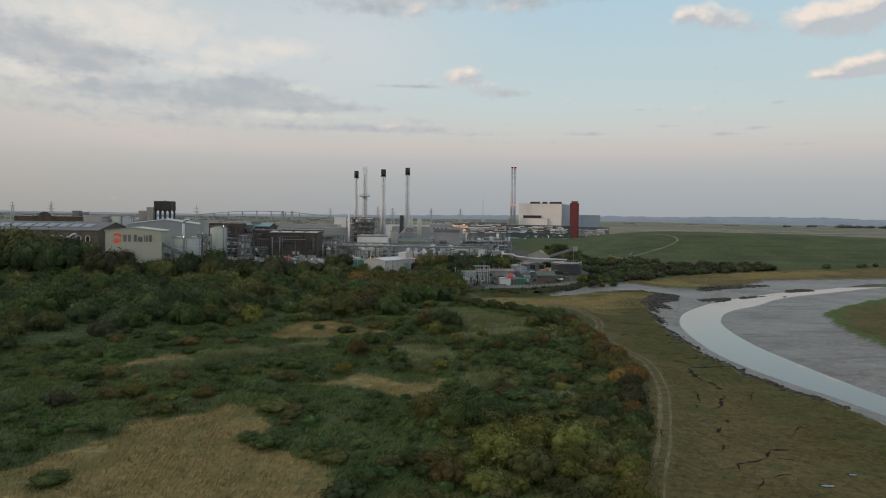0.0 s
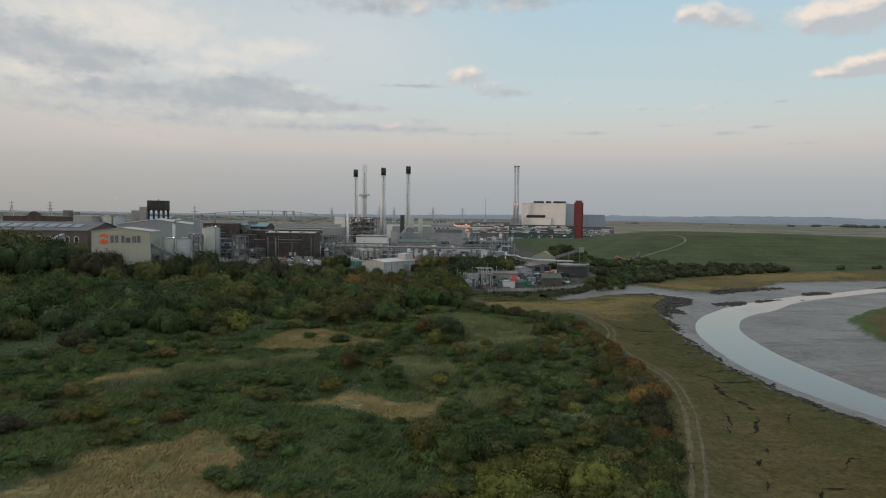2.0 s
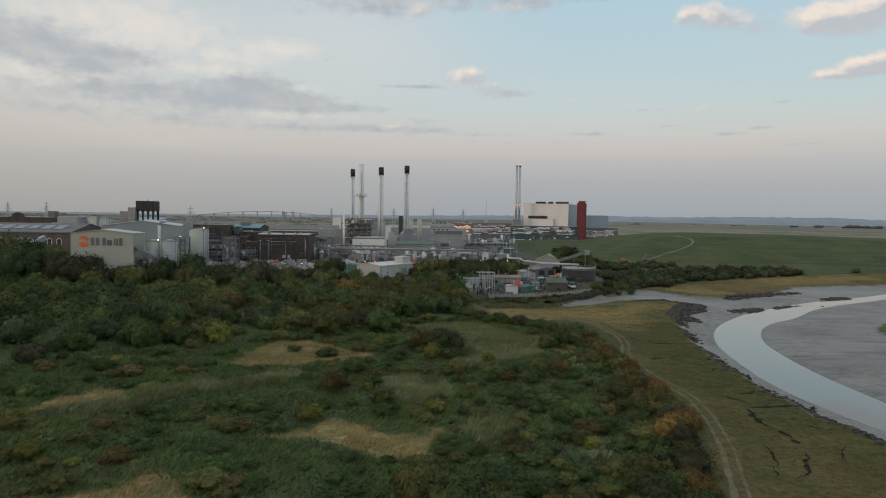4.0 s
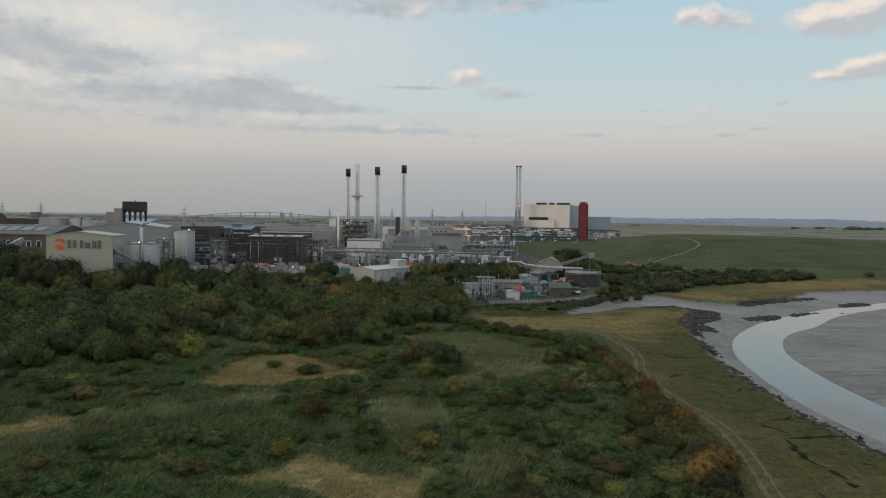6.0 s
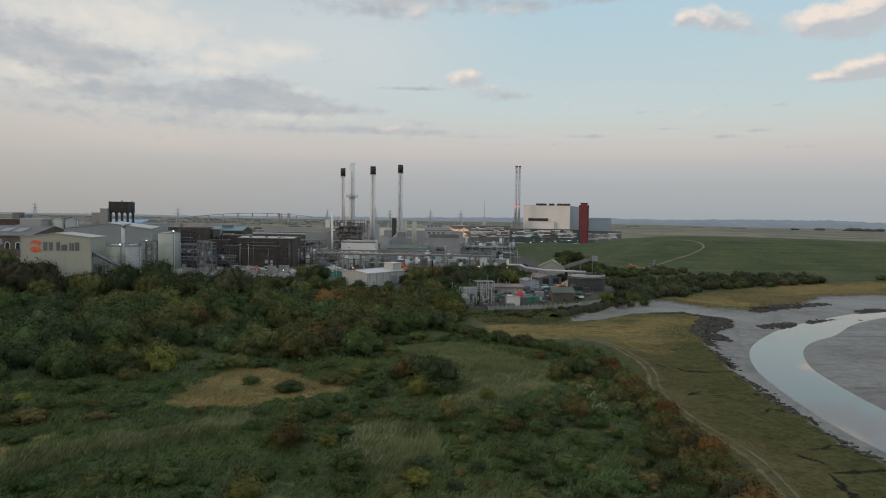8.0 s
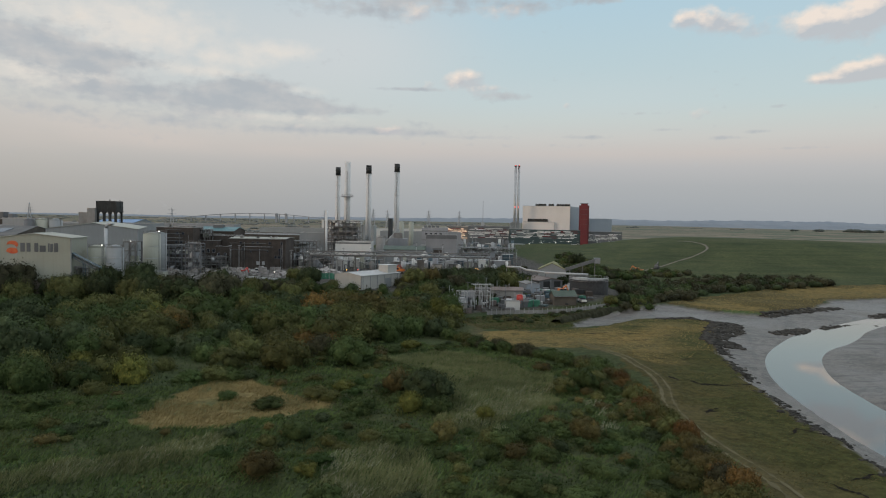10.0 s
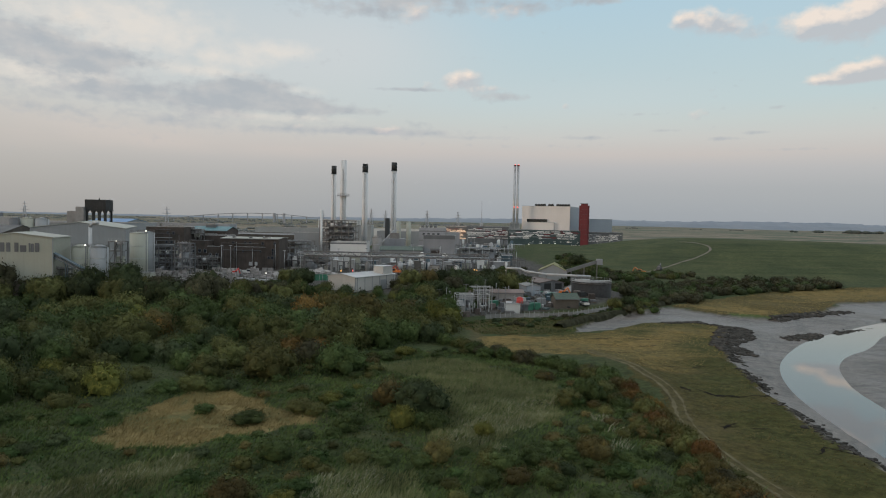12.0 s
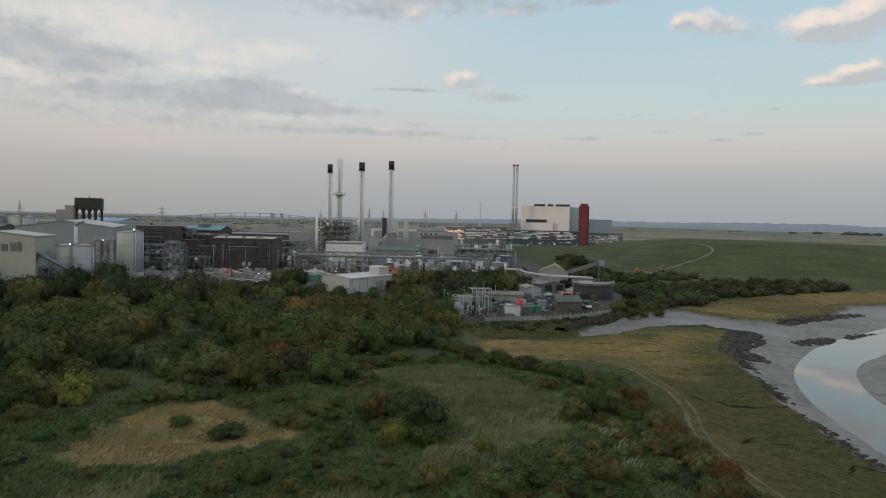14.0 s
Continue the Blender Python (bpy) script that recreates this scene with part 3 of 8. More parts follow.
def soup(name, verts, tris, material, index=None):
    """A mesh from arrays of corners and triangles."""
    verts, tris = np.asarray(verts, np.float32), np.asarray(tris, np.int32)
    me = bpy.data.meshes.new(name)
    me.vertices.add(len(verts))
    me.vertices.foreach_set("co", verts.ravel())
    me.loops.add(tris.size)
    me.loops.foreach_set("vertex_index", tris.ravel())
    me.polygons.add(len(tris))
    me.polygons.foreach_set("loop_start", np.arange(0, tris.size, 3, dtype=np.int32))
    if index is not None:
        me.polygons.foreach_set("material_index", np.asarray(index, np.int32))
    for mm in (material if isinstance(material, (list, tuple)) else [material]):
        me.materials.append(mm)
    me.update(calc_edges=True)
    return me


def box(bm, x0, x1, y0, y1, z0, z1, bevel=0.0):
    v = [bm.verts.new((x, y, z)) for z in (z0, z1) for y in (y0, y1) for x in (x0, x1)]
    fs = [bm.faces.new([v[i] for i in q]) for q in ((0, 2, 3, 1), (4, 5, 7, 6), (0, 1, 5, 4), (1, 3, 7, 5), (3, 2, 6, 7), (2, 0, 4, 6))]
    if bevel:
        bmesh.ops.bevel(bm, geom=list({e for f in fs for e in f.edges}), offset=bevel, segments=2, affect="EDGES")
    return bm


def boxm(*a, bevel=0.0):
    return box(bmesh.new(), *a, bevel=bevel)


def cyl(bm, x, y, z0, z1, r0, r1=None, seg=20):
    r1 = r0 if r1 is None else r1
    rings = [[bm.verts.new((x + r * math.cos(2 * math.pi * i / seg), y + r * math.sin(2 * math.pi * i / seg), z)) for i in range(seg)] for r, z in ((r0, z0), (r1, z1))]
    for i in range(seg):
        j = (i + 1) % seg
        f = bm.faces.new((rings[0][i], rings[0][j], rings[1][j], rings[1][i]))
        f.smooth = True
    bm.faces.new(rings[1])
    bm.faces.new(rings[0][::-1])
    return bm


def cylm(*a, **k):
    return cyl(bmesh.new(), *a, **k)


def beam(bm, p, q, w, h=None, seg=4):
    """A bar from p to q, w wide; seg 4: square, more: round."""
    p, q = Vector(p), Vector(q)
    d = q - p
    rot = d.to_track_quat("Z", "Y").to_matrix()
    pts = []
    for e in (p, q):
        ring = []
        for i in range(seg):
            a = 2 * math.pi * (i + 0.5) / seg
            k = 0.7071 if seg == 4 else 0.5
            ring.append(bm.verts.new(e + rot @ Vector((math.cos(a) * w * k, math.sin(a) * (h or w) * k, 0))))
        pts.append(ring)
    for i in range(seg):
        j = (i + 1) % seg
        f = bm.faces.new((pts[0][i], pts[0][j], pts[1][j], pts[1][i]))
        f.smooth = seg > 4
    bm.faces.new(pts[1])
    bm.faces.new(pts[0][::-1])
    return bm


def beamm(*a, **k):
    return beam(bmesh.new(), *a, **k)


def prism(bm, outline, y0, y1):
    """An outline in x and z, drawn out from y0 to y1."""
    a = [bm.verts.new((x, y0, z)) for x, z in outline]
    b = [bm.verts.new((x, y1, z)) for x, z in outline]
    n = len(outline)
    bm.faces.new(a)
    bm.faces.new(b[::-1])
    for i in range(n):
        j = (i + 1) % n
        bm.faces.new((a[j], a[i], b[i], b[j]))
    bmesh.ops.recalc_face_normals(bm, faces=bm.faces)
    return bm


# ---- the lie of the land ----
MUD_EDGE = [(95, -60), (84, 60), (74, 108), (73.4, 120), (70, 130), (67.8, 142), (66, 162), (67, 185), (71.5, 215), (77.6, 244),
            (84, 265), (92, 283), (100.5, 298), (92, 308.5), (74, 302.5), (58, 288), (47, 281), (49, 291), (59, 307), (78, 328),
            (98, 350), (104, 338), (110, 327), (125, 320), (158, 345), (180, 374), (201, 381), (262, 396), (420, 420), (420, 340),
            (260, 325), (195, 293), (162, 266), (141.6, 245), (129, 218), (123.6, 198), (120.6, 179), (122, 140), (135, 80), (150, -60)]
RIVER = [(98, -60), (88, 60), (81.7, 119), (80, 131.6), (76.7, 143), (74.3, 156), (72.9, 172), (75.3, 196), (80, 222), (89, 245),
         (99.5, 262), (119, 287), (140, 305), (168, 328), (200, 345), (265, 398), (420, 412), (420, 400), (300, 385), (242, 365),
         (196, 332), (154, 304), (129.7, 273), (117, 263), (106, 249), (98, 232), (93.7, 219), (89.1, 190), (88.8, 166), (89.2, 148),
         (90.2, 132), (95, 100), (105, 40), (118, -60)]


def rounded(pts, times=2):
    for _ in range(times):
        pts = [q for a, b in zip(pts, pts[1:] + pts[:1]) for q in ((0.75 * a[0] + 0.25 * b[0], 0.75 * a[1] + 0.25 * b[1]), (0.25 * a[0] + 0.75 * b[0], 0.25 * a[1] + 0.75 * b[1]))]
    return pts


RIVER = rounded(RIVER)
TRACK = [(14, 40), (21, 59), (29, 83), (33.6, 94.5), (38.4, 108.5), (43.6, 125), (46.8, 140), (48.4, 152), (48.0, 160), (46.7, 168), (46.1, 177), (46.4, 187),
         (47.8, 195.5), (50, 203.5), (51.2, 211), (51.5, 220), (50.5, 233), (47, 245), (44, 250)]
FOOTPATH = [(15.2, 258), (16.2, 264), (17.4, 275), (18.4, 285), (19.6, 294), (20.2, 300)]
STRAWS = [[(-46, 178), (-43, 187), (-44, 197), (-38.5, 208), (-30, 204), (-22, 197), (-13, 187), (-24, 180), (-31, 174), (-38.6, 172)],
          [(-22, 129), (-15, 137), (-5, 131), (2, 130), (0.5, 122), (-5, 120), (-14, 127)],
          [(-60, 74), (-48, 92), (-45, 104), (-32, 111.5), (-25, 101), (-24, 93), (-17, 87), (-11, 81), (-10, 66), (-40, 55)],
          [(-66, 140), (-62, 149), (-53, 159), (-55, 148)]]
REEDS = [[(-10, 228), (10, 237), (28, 214), (27, 190), (14, 176), (4, 174), (7, 193), (6, 212)], [(-10, 150), (-4, 168), (3, 165), (4, 150), (-3, 142)],
         [(-60, 138), (-45, 156), (-28, 170), (-24, 164), (-44, 147), (-58, 130)], [(5, 132), (12, 142), (16, 134), (8, 126)]]
PLUMES = [[(4, 174), (16, 176), (26, 192), (28, 200), (16, 200), (9, 188)], [(-9, 146), (-2, 150), (1, 162), (-5, 168), (-9, 158)], [(28, 176), (33, 176), (34, 190), (30, 192)],
          [(-60, 140), (-45, 156), (-28, 170), (-26, 166), (-44, 149), (-58, 134)], [(20, 116), (28, 124), (26, 134), (18, 126)]]
GOLD = [(17, 272), (19, 246), (43, 248), (53, 232), (60, 230), (78, 250), (92, 284), (98, 298), (90, 307), (74, 301), (50, 280), (38, 274)]
SALTM = [(17, 30), (26, 78), (31, 93), (36, 108), (44.5, 140), (46, 155), (44, 168), (44, 187), (46, 197), (49, 211), (48, 240), (78, 250), (100, 298), (80, 250), (73, 215), (68, 184),
         (67, 160), (69, 142), (74, 110), (84, 60), (95, -20)]
FARSALT = [(98, 350), (104, 338), (110, 327), (125, 320), (158, 345), (180, 374), (201, 381), (262, 396), (420, 420), (900, 470), (900, 530), (300, 455), (190, 428), (120, 372)]
ISLAND = [(141.6, 245), (129, 218), (123.6, 198), (120.6, 179), (122, 140), (135, 80), (150, -60), (600, -60), (600, 330), (260, 325), (195, 293), (162, 266)]
BANK = [(12, 296), (18, 274), (36, 276), (47, 281), (49, 291), (60, 308), (98, 352), (84, 348), (58, 319), (28, 308)]
YARD = [(-330, 338), (-90, 338), (-60, 345), (-2, 338), (4, 318), (14, 308), (34, 317), (58, 328), (80, 345), (95, 400), (70, 470), (60, 700), (-330, 700)]
MARSH = [(-118, 60), (-118, 138), (-92, 165), (-76, 190), (-61, 195), (-50, 199), (-40, 215), (-24, 226), (-12, 242), (8, 250), (30, 228), (38, 212),
         (44, 190), (45, 160), (42, 136), (34, 112), (24, 78), (14, 50)]


def inside(poly, x, y):
    r = np.zeros(x.shape, bool)
    n = len(poly)
    for i in range(n):
        (x0, y0), (x1, y1) = poly[i], poly[(i + 1) % n]
        if y0 != y1:
            r ^= ((y0 > y) != (y1 > y)) & (x < (x1 - x0) * (y - y0) / (y1 - y0) + x0)
    return r


def line_dist(pts, x, y, closed=False):
    d = np.full(x.shape, 1e9)
    n = len(pts)
    for i in range(n if closed else n - 1):
        (x0, y0), (x1, y1) = pts[i], pts[(i + 1) % n]
        dx, dy = x1 - x0, y1 - y0
        t = np.clip(((x - x0) * dx + (y - y0) * dy) / (dx * dx + dy * dy), 0, 1)
        d = np.minimum(d, np.hypot(x - x0 - t * dx, y - y0 - t * dy))
    return d


def signed(poly, x, y):
    """Distance to the outline, positive inside."""
    d = line_dist(poly, x, y, True)
    return np.where(inside(poly, x, y), d, -d)


def step(a, b, v):
    t = np.clip((v - a) / (b - a), 0, 1)
    return t * t * (3 - 2 * t)


_rng = np.random.default_rng(4)
_table = _rng.random((256, 256))


def vnoise(x, y, s):
    """Smooth value noise, features about s metres."""
    u, v = np.asarray(x) / s + 1000, np.asarray(y) / s + 1000
    i, j = np.floor(u).astype(int), np.floor(v).astype(int)
    fu, fv = u - i, v - j
    fu, fv = fu * fu * (3 - 2 * fu), fv * fv * (3 - 2 * fv)
    g = lambda a, b: _table[a % 256, b % 256]
    return (g(i, j) * (1 - fu) + g(i + 1, j) * fu) * (1 - fv) + (g(i, j + 1) * (1 - fu) + g(i + 1, j + 1) * fu) * fv


def relief(x, y):
    x, y = np.asarray(x, float), np.asarray(y, float)
    z = 0.35 * (vnoise(x, y, 9) - 0.5) + 0.18 * (vnoise(x, y, 3) - 0.5)
    # hummocks under the rank growth of the marsh
    rank = step(-3, 3, signed(MARSH, x, y)) * (1 - np.max([step(-2, 1, signed(p, x, y)) for p in STRAWS], 0))
    z = z + rank * (1.7 * np.maximum(0, vnoise(x, 1.6 * y, 8) - 0.38) + 0.7 * np.maximum(0, vnoise(x, 1.3 * y, 3.2) - 0.3))
    # made ground of the works
    z = z + 4.0 * step(300, 338, y - 0.10 * (x + 60)) * (1 - step(62, 96, x - 0.12 * (y - 340)))
    z = z + 3.0 * step(380, 520, y) * step(40, 90, x) * (1 - step(900, 1500, y))
    # capped landfill
    rise = step(60, 225, x + 0.08 * (y - 560)) * (1 - 0.34 * step(260, 560, x))
    z = z + 17.5 * rise * step(452, 585, y) * (1 - step(650, 830, y)) + 0.8 * (vnoise(x, y, 60) - 0.5) * rise
    # low ridge far off
    z = z + 6 * vnoise(x, y, 700) * step(1500, 3500, y)
    # banks of the track
    z = z + 0.45 * np.exp(-(line_dist(TRACK, x, y) / 4.0) ** 2)
    wob = 2.2 * (vnoise(x, y, 6) - 0.5) + 1.2 * (vnoise(x, y, 2.2) - 0.5)
    dm = signed(MUD_EDGE, x, y) + wob
    dw = signed(RIVER, x, y)
    a, b = np.maximum(dm, 0), np.maximum(-dw, 0)
    bed = np.where(dw > 0, -2.0 - np.minimum(dw * 0.12, 0.8), -2.0 + np.minimum(0.05 * b, 0.12) + 1.15 * b / (a + b + 0.01) + np.minimum(b / 30, 0.09) * (vnoise(x, y, 4) - 0.5))
    return z * (1 - step(-0.3, 0.7, dm)) + bed * step(-0.3, 0.7, dm)


RELIEF = relief(*np.meshgrid(np.arange(-330.0, 240.0), np.arange(60.0, 570.0)))


def height(x, y):
    """Height of the ground; single places near the works and the marsh are read from a one-metre grid."""
    if np.ndim(x) == 0 and -329 < x < 238 and 61 < y < 568:
        i, j = int(y - 60), int(x + 330)
        v, u = y - 60 - i, x + 330 - j
        return (RELIEF[i, j] * (1 - u) + RELIEF[i, j + 1] * u) * (1 - v) + (RELIEF[i + 1, j] * (1 - u) + RELIEF[i + 1, j + 1] * u) * v
    return relief(x, y)


def spread(a, b, d, lo, hi, grow=1.09):
    """Grid lines d apart from a to b, then ever wider out to lo and hi."""
    v = list(np.arange(a, b, d))
    s, p = d, a
    left = []
    while p > lo:
        s *= grow
        p -= s
        left.append(p)
    s, p = d, v[-1]
    while p < hi:
        s *= grow
        p += s
        v.append(p)
    return np.array(left[::-1] + v)


def build_ground():
    gx = spread(-80, 145, 1.35, -4300, 4300, 1.06)
    gy = spread(65, 315, 1.2, -800, 4750, 1.035)
    X, Y = np.meshgrid(gx, gy)
    Z = height(X, Y)
    nx, ny = len(gx), len(gy)
    idx = np.arange(nx * ny).reshape(ny, nx)
    a, b, c, d = idx[:-1, :-1].ravel(), idx[:-1, 1:].ravel(), idx[1:, 1:].ravel(), idx[1:, :-1].ravel()
    tris = np.concatenate([np.stack([a, b, c], 1), np.stack([a, c, d], 1)])
    me = soup("ground", np.stack([X, Y, Z], -1).reshape(-1, 3), tris, GROUND)
    x, y = X.ravel(), Y.ravel()
    wob = 3 * (vnoise(x, y, 7) - 0.5) + 2.5 * (vnoise(x, y, 2.5) - 0.5)
    zones = {
        "straw": np.max([step(-3.5, 3.0, signed(p, x, y) + 1.3 * wob) for p in STRAWS], 0),
        "gold": np.maximum(step(-2, 2, signed(GOLD, x, y) + wob), 0.6 * step(-2, 6, signed(FARSALT, x, y) - 4 + 2 * wob) * step(0.4, 0.6, vnoise(x, 1.5 * y, 40))),
        "salt": np.maximum.reduce([step(-2, 2, signed(p, x, y) + wob) for p in (SALTM, FARSALT, ISLAND, BANK)]),
        "mud": step(-0.6, 0.4, signed(MUD_EDGE, x, y) + 2.2 * (vnoise(x, y, 6) - 0.5) + 1.2 * (vnoise(x, y, 2.2) - 0.5)),
        "yard": step(-3, 3, signed(YARD, x, y) + wob),
        "hill": step(430, 470, y - 0.05 * (x - 200)) * step(60, 110, x) * (1 - step(760, 840, y)),
        "far": step(720, 900, y + 40 * vnoise(x, y, 120)),
        "worn": np.maximum(0.55 * np.exp(-(line_dist(TRACK, x, y) / 1.7) ** 2), 0.8 * np.exp(-(line_dist(FOOTPATH, x, y) / 2.0) ** 2)),
        "lane": 0.42 * np.exp(-((line_dist(TRACK, x, y) - 3.6) / 1.9) ** 2) * (0.5 + 0.5 * step(0.3, 0.6, vnoise(x, y, 9))),
        "fringe": 0.92 * step(-18, -6, signed(MUD_EDGE, x, y) + 5 * (vnoise(x, y, 11) - 0.5) + wob) * (x < 112) * (y < 312) * (0.45 + 0.55 * step(0.3, 0.6, vnoise(x, 1.4 * y, 14))) + 0.55 * step(142, 168, y) * (1 - step(222, 250, y)) * step(51, 56, x) * (1 - step(88, 96, x)) * step(0.25, 0.6, vnoise(x, 1.6 * y, 10)),
        "lush": step(-5, -2, signed(MUD_EDGE, x, y) + 2 * wob) * (x > 112) * (y < 330),
        "green": 0.8 * step(0.55, 0.75, vnoise(x, y, 22)) * step(-90, -60, x) * (1 - step(30, 45, x)) * (1 - step(190, 230, y)),
    }
    for key, val in zones.items():
        at = me.attributes.new(key, "FLOAT", "POINT")
        at.data.foreach_set("value", val.astype(np.float32))
    me.polygons.foreach_set("use_smooth", np.ones(len(tris), bool))
    tagged(new("ground", me), "marsh, saltmarsh and mudflat with a grassed hill behind", "ground", kind="structure")


build_ground()


def river():
    bm = bmesh.new()
    bm.faces.new([bm.verts.new((x, y, -2.0)) for x, y in ((55, -60), (150, -60), (150, 200), (430, 330), (430, 430), (60, 330))])
    tagged(part("water", bm, WATER), "calm tidal river reflecting the evening sky", "river", kind="structure")


river()


def ribbon(bm, pts, width, lift=0.05, ragged=0.25, stepm=1.2, shift=0.0, taper=False):
    """A strip that lies on the ground along a line."""
    dense = []
    for (x0, y0), (x1, y1) in zip(pts, pts[1:]):
        n = max(2, int(math.hypot(x1 - x0, y1 - y0) / stepm))
        dense += [(x0 + (x1 - x0) * k / n, y0 + (y1 - y0) * k / n) for k in range(n)]
    dense.append(pts[-1])
    # rounded off
    for _ in range(3):
        dense = [dense[0]] + [tuple((np.array(a) + 2 * np.array(b) + np.array(c)) / 4) for a, b, c in zip(dense, dense[1:], dense[2:])] + [dense[-1]]
    prev = None
    for k, (x, y) in enumerate(dense):
        x1, y1 = dense[min(k + 1, len(dense) - 1)]
        x0, y0 = dense[max(k - 1, 0)]
        L = math.hypot(x1 - x0, y1 - y0) or 1
        nx, ny = (y1 - y0) / L, -(x1 - x0) / L
        w = width / 2 * (1 + ragged * (2 * random.random() - 1))
        if taper:
            w *= max(0.15, min(1, 3 * min(k, len(dense) - 1 - k) / len(dense)))
        row = []
        for s in (-w, 0, w):
            px, py = x + nx * (shift + s), y + ny * (shift + s)
            row.append(bm.verts.new((px, py, float(height(px, py)) + lift)))
        if prev:
            for i in (0, 1):
                bm.faces.new((prev[i], prev[i + 1], row[i + 1], row[i]))
        prev = row
    return bm


def tracks():
    bm = bmesh.new()
    ribbon(bm, TRACK, 0.6, 0.05, 0.75, 0.9, shift=-0.85)
    ribbon(bm, TRACK, 0.42, 0.05, 0.8, 0.9, shift=0.8)
    tagged(part("track", bm, RUT), "two pale wheel ruts of a grassy farm track", "track", kind="structure")
    bm = ribbon(bmesh.new(), [(104, 440), (118, 468), (130, 484), (144, 497), (156, 510), (168, 519), (180, 530), (190, 541), (195, 553), (194, 568), (186, 590)], 1.5, 0.25, 0.2, 4)
    tagged(part("hill_track", bm, EARTH), "pale earth track winding up the grassy hill", "track", kind="structure")


tracks()


def gullies():
    lines = [([(56.6, 148), (55.5, 143.5), (54.8, 139.8), (56, 136.5), (56.4, 134.5), (55.6, 128.7)], 0.95), ([(54.6, 125), (53.8, 122.7), (51.9, 118.7), (48.6, 115.3), (47.6, 113)], 0.8),
             ([(56.7, 148.8), (62, 149.6), (66, 149.8), (70, 152), (72.5, 156)], 1.1), ([(48.9, 110), (48.2, 107.3)], 0.7), ([(46.1, 105), (44.5, 101.8)], 0.6),
             ([(42.8, 97.6), (41.7, 94)], 0.5), ([(40.8, 86.5), (41.9, 88.8), (43.6, 89.7), (45.9, 90.7), (48.6, 94.7), (52.6, 95.7)], 0.34), ([(47.4, 92.2), (50.2, 90.7), (53.5, 90.2)], 0.34),
             ([(59.7, 99.2), (62.2, 100.7)], 0.4), ([(55.3, 157.2), (56.9, 154.3), (58.1, 151.5)], 0.6), ([(57.6, 213), (59.2, 209.2), (63.4, 208.8), (69.1, 209.8), (72.5, 211.5)], 1.1),
             ([(54.4, 215.4), (55.2, 211.2)], 0.8), ([(51.5, 187.4), (54, 191), (57.5, 192)], 0.8), ([(60, 176), (64, 180), (68, 176)], 0.6), ([(57, 236), (63, 235), (70, 237)], 0.6),
             ([(48, 262), (58, 260), (66, 262)], 0.6), ([(40, 254), (52, 251), (64, 252)], 0.5), ([(30, 270), (44, 268), (60, 272), (76, 268)], 0.6), ([(64, 160), (59, 157.5)], 0.5),
             ([(55, 101), (59, 106), (64, 104)], 0.28), ([(40, 80), (43, 84), (47, 85)], 0.3), ([(62, 128), (60, 125), (58, 121)], 0.4), ([(60, 140), (64, 136), (67, 137)], 0.4), ([(50, 128), (49, 121), (45.5, 115)], 0.35)]
    for k, (pts, w) in enumerate(lines):
        # winding, broken into short reaches
        walk_ = []
        for (x0, y0), (x1, y1) in zip(pts, pts[1:]):
            n = max(2, int(math.hypot(x1 - x0, y1 - y0) / 1.1))
            walk_ += [(x0 + (x1 - x0) * i / n + random.uniform(-0.5, 0.5), y0 + (y1 - y0) * i / n + random.uniform(-0.5, 0.5)) for i in range(n)]
        walk_.append(pts[-1])
        at = 0
        while at < len(walk_) - 2:
            n = random.randint(5, 12)
            run = walk_[at:at + n]
            if len(run) > 2:
                bm = ribbon(bmesh.new(), run, w * random.uniform(0.55, 1.0), 0.06, 0.9, 0.3, taper=True)
                tagged(part("gully", bm, WETMUD), "narrow dark gully cut into the saltmarsh", "gully", kind="structure")
            at += n - 1 + random.randint(0, 1)
    for x, y, r in ((49.7, 81.6, 0.62), (55.3, 85.6, 0.45), (50.4, 94.9, 0.9), (53.2, 189.4, 0.9), (58.4, 188.6, 0.9)):
        for nm, k, dz, mat, lab in (("pool_bank", 1.18, 0.06, WETMUD, "dark undercut bank of a saltmarsh pool"), ("water_pool", 1.0, 0.10, WATER, "small pool of water in the saltmarsh")):
            if nm == "water_pool" and r > 0.8:
                continue
            bm = bmesh.new()
            bm.faces.new([bm.verts.new((x + r * k * 1.5 * math.cos(a) * (0.8 + 0.3 * random.random()), y + 0.25 * (k > 1) + r * k * (0.6 if r < 0.8 else 0.2) * math.sin(a), float(height(x, y)) + dz)) for a in np.linspace(0, 2 * math.pi, 14, endpoint=False)])
            tagged(part(nm, bm, mat), lab, "pool", kind="structure")


def creek_bank():
    """Dark undercut bank along the far side of the creek."""
    bm = bmesh.new()
    pts = [(44, 289), (52, 300), (60, 309.5), (70, 321), (80, 332.5), (90, 344), (97, 352)]
    prev = None
    for (x0, y0), (x1, y1) in zip(pts, pts[1:]):
        for k in range(14):
            f = k / 14
            x, y = x0 + (x1 - x0) * f, y0 + (y1 - y0) * f
            up = 1.5 + random.uniform(-0.35, 0.35)
            row = [bm.verts.new(c) for c in ((x + 1.4, y - 1.2, -1.9), (x + 0.5 + random.uniform(-0.2, 0.2), y - 0.4, up * 0.5), (x + random.uniform(-0.2, 0.2), y + 0.2, up), (x - 1.5, y + 1.4, up - 0.1), (x - 3.2, y + 2.8, -1.0))]
            if prev:
                for i in range(4):
                    bm.faces.new((prev[i], row[i], row[i + 1], prev[i + 1]))
            prev = row
    tagged(part("creek_bank", bm, BANKM), "steep dark mud bank along the tidal creek", "bank", kind="structure")


creek_bank()


gullies()


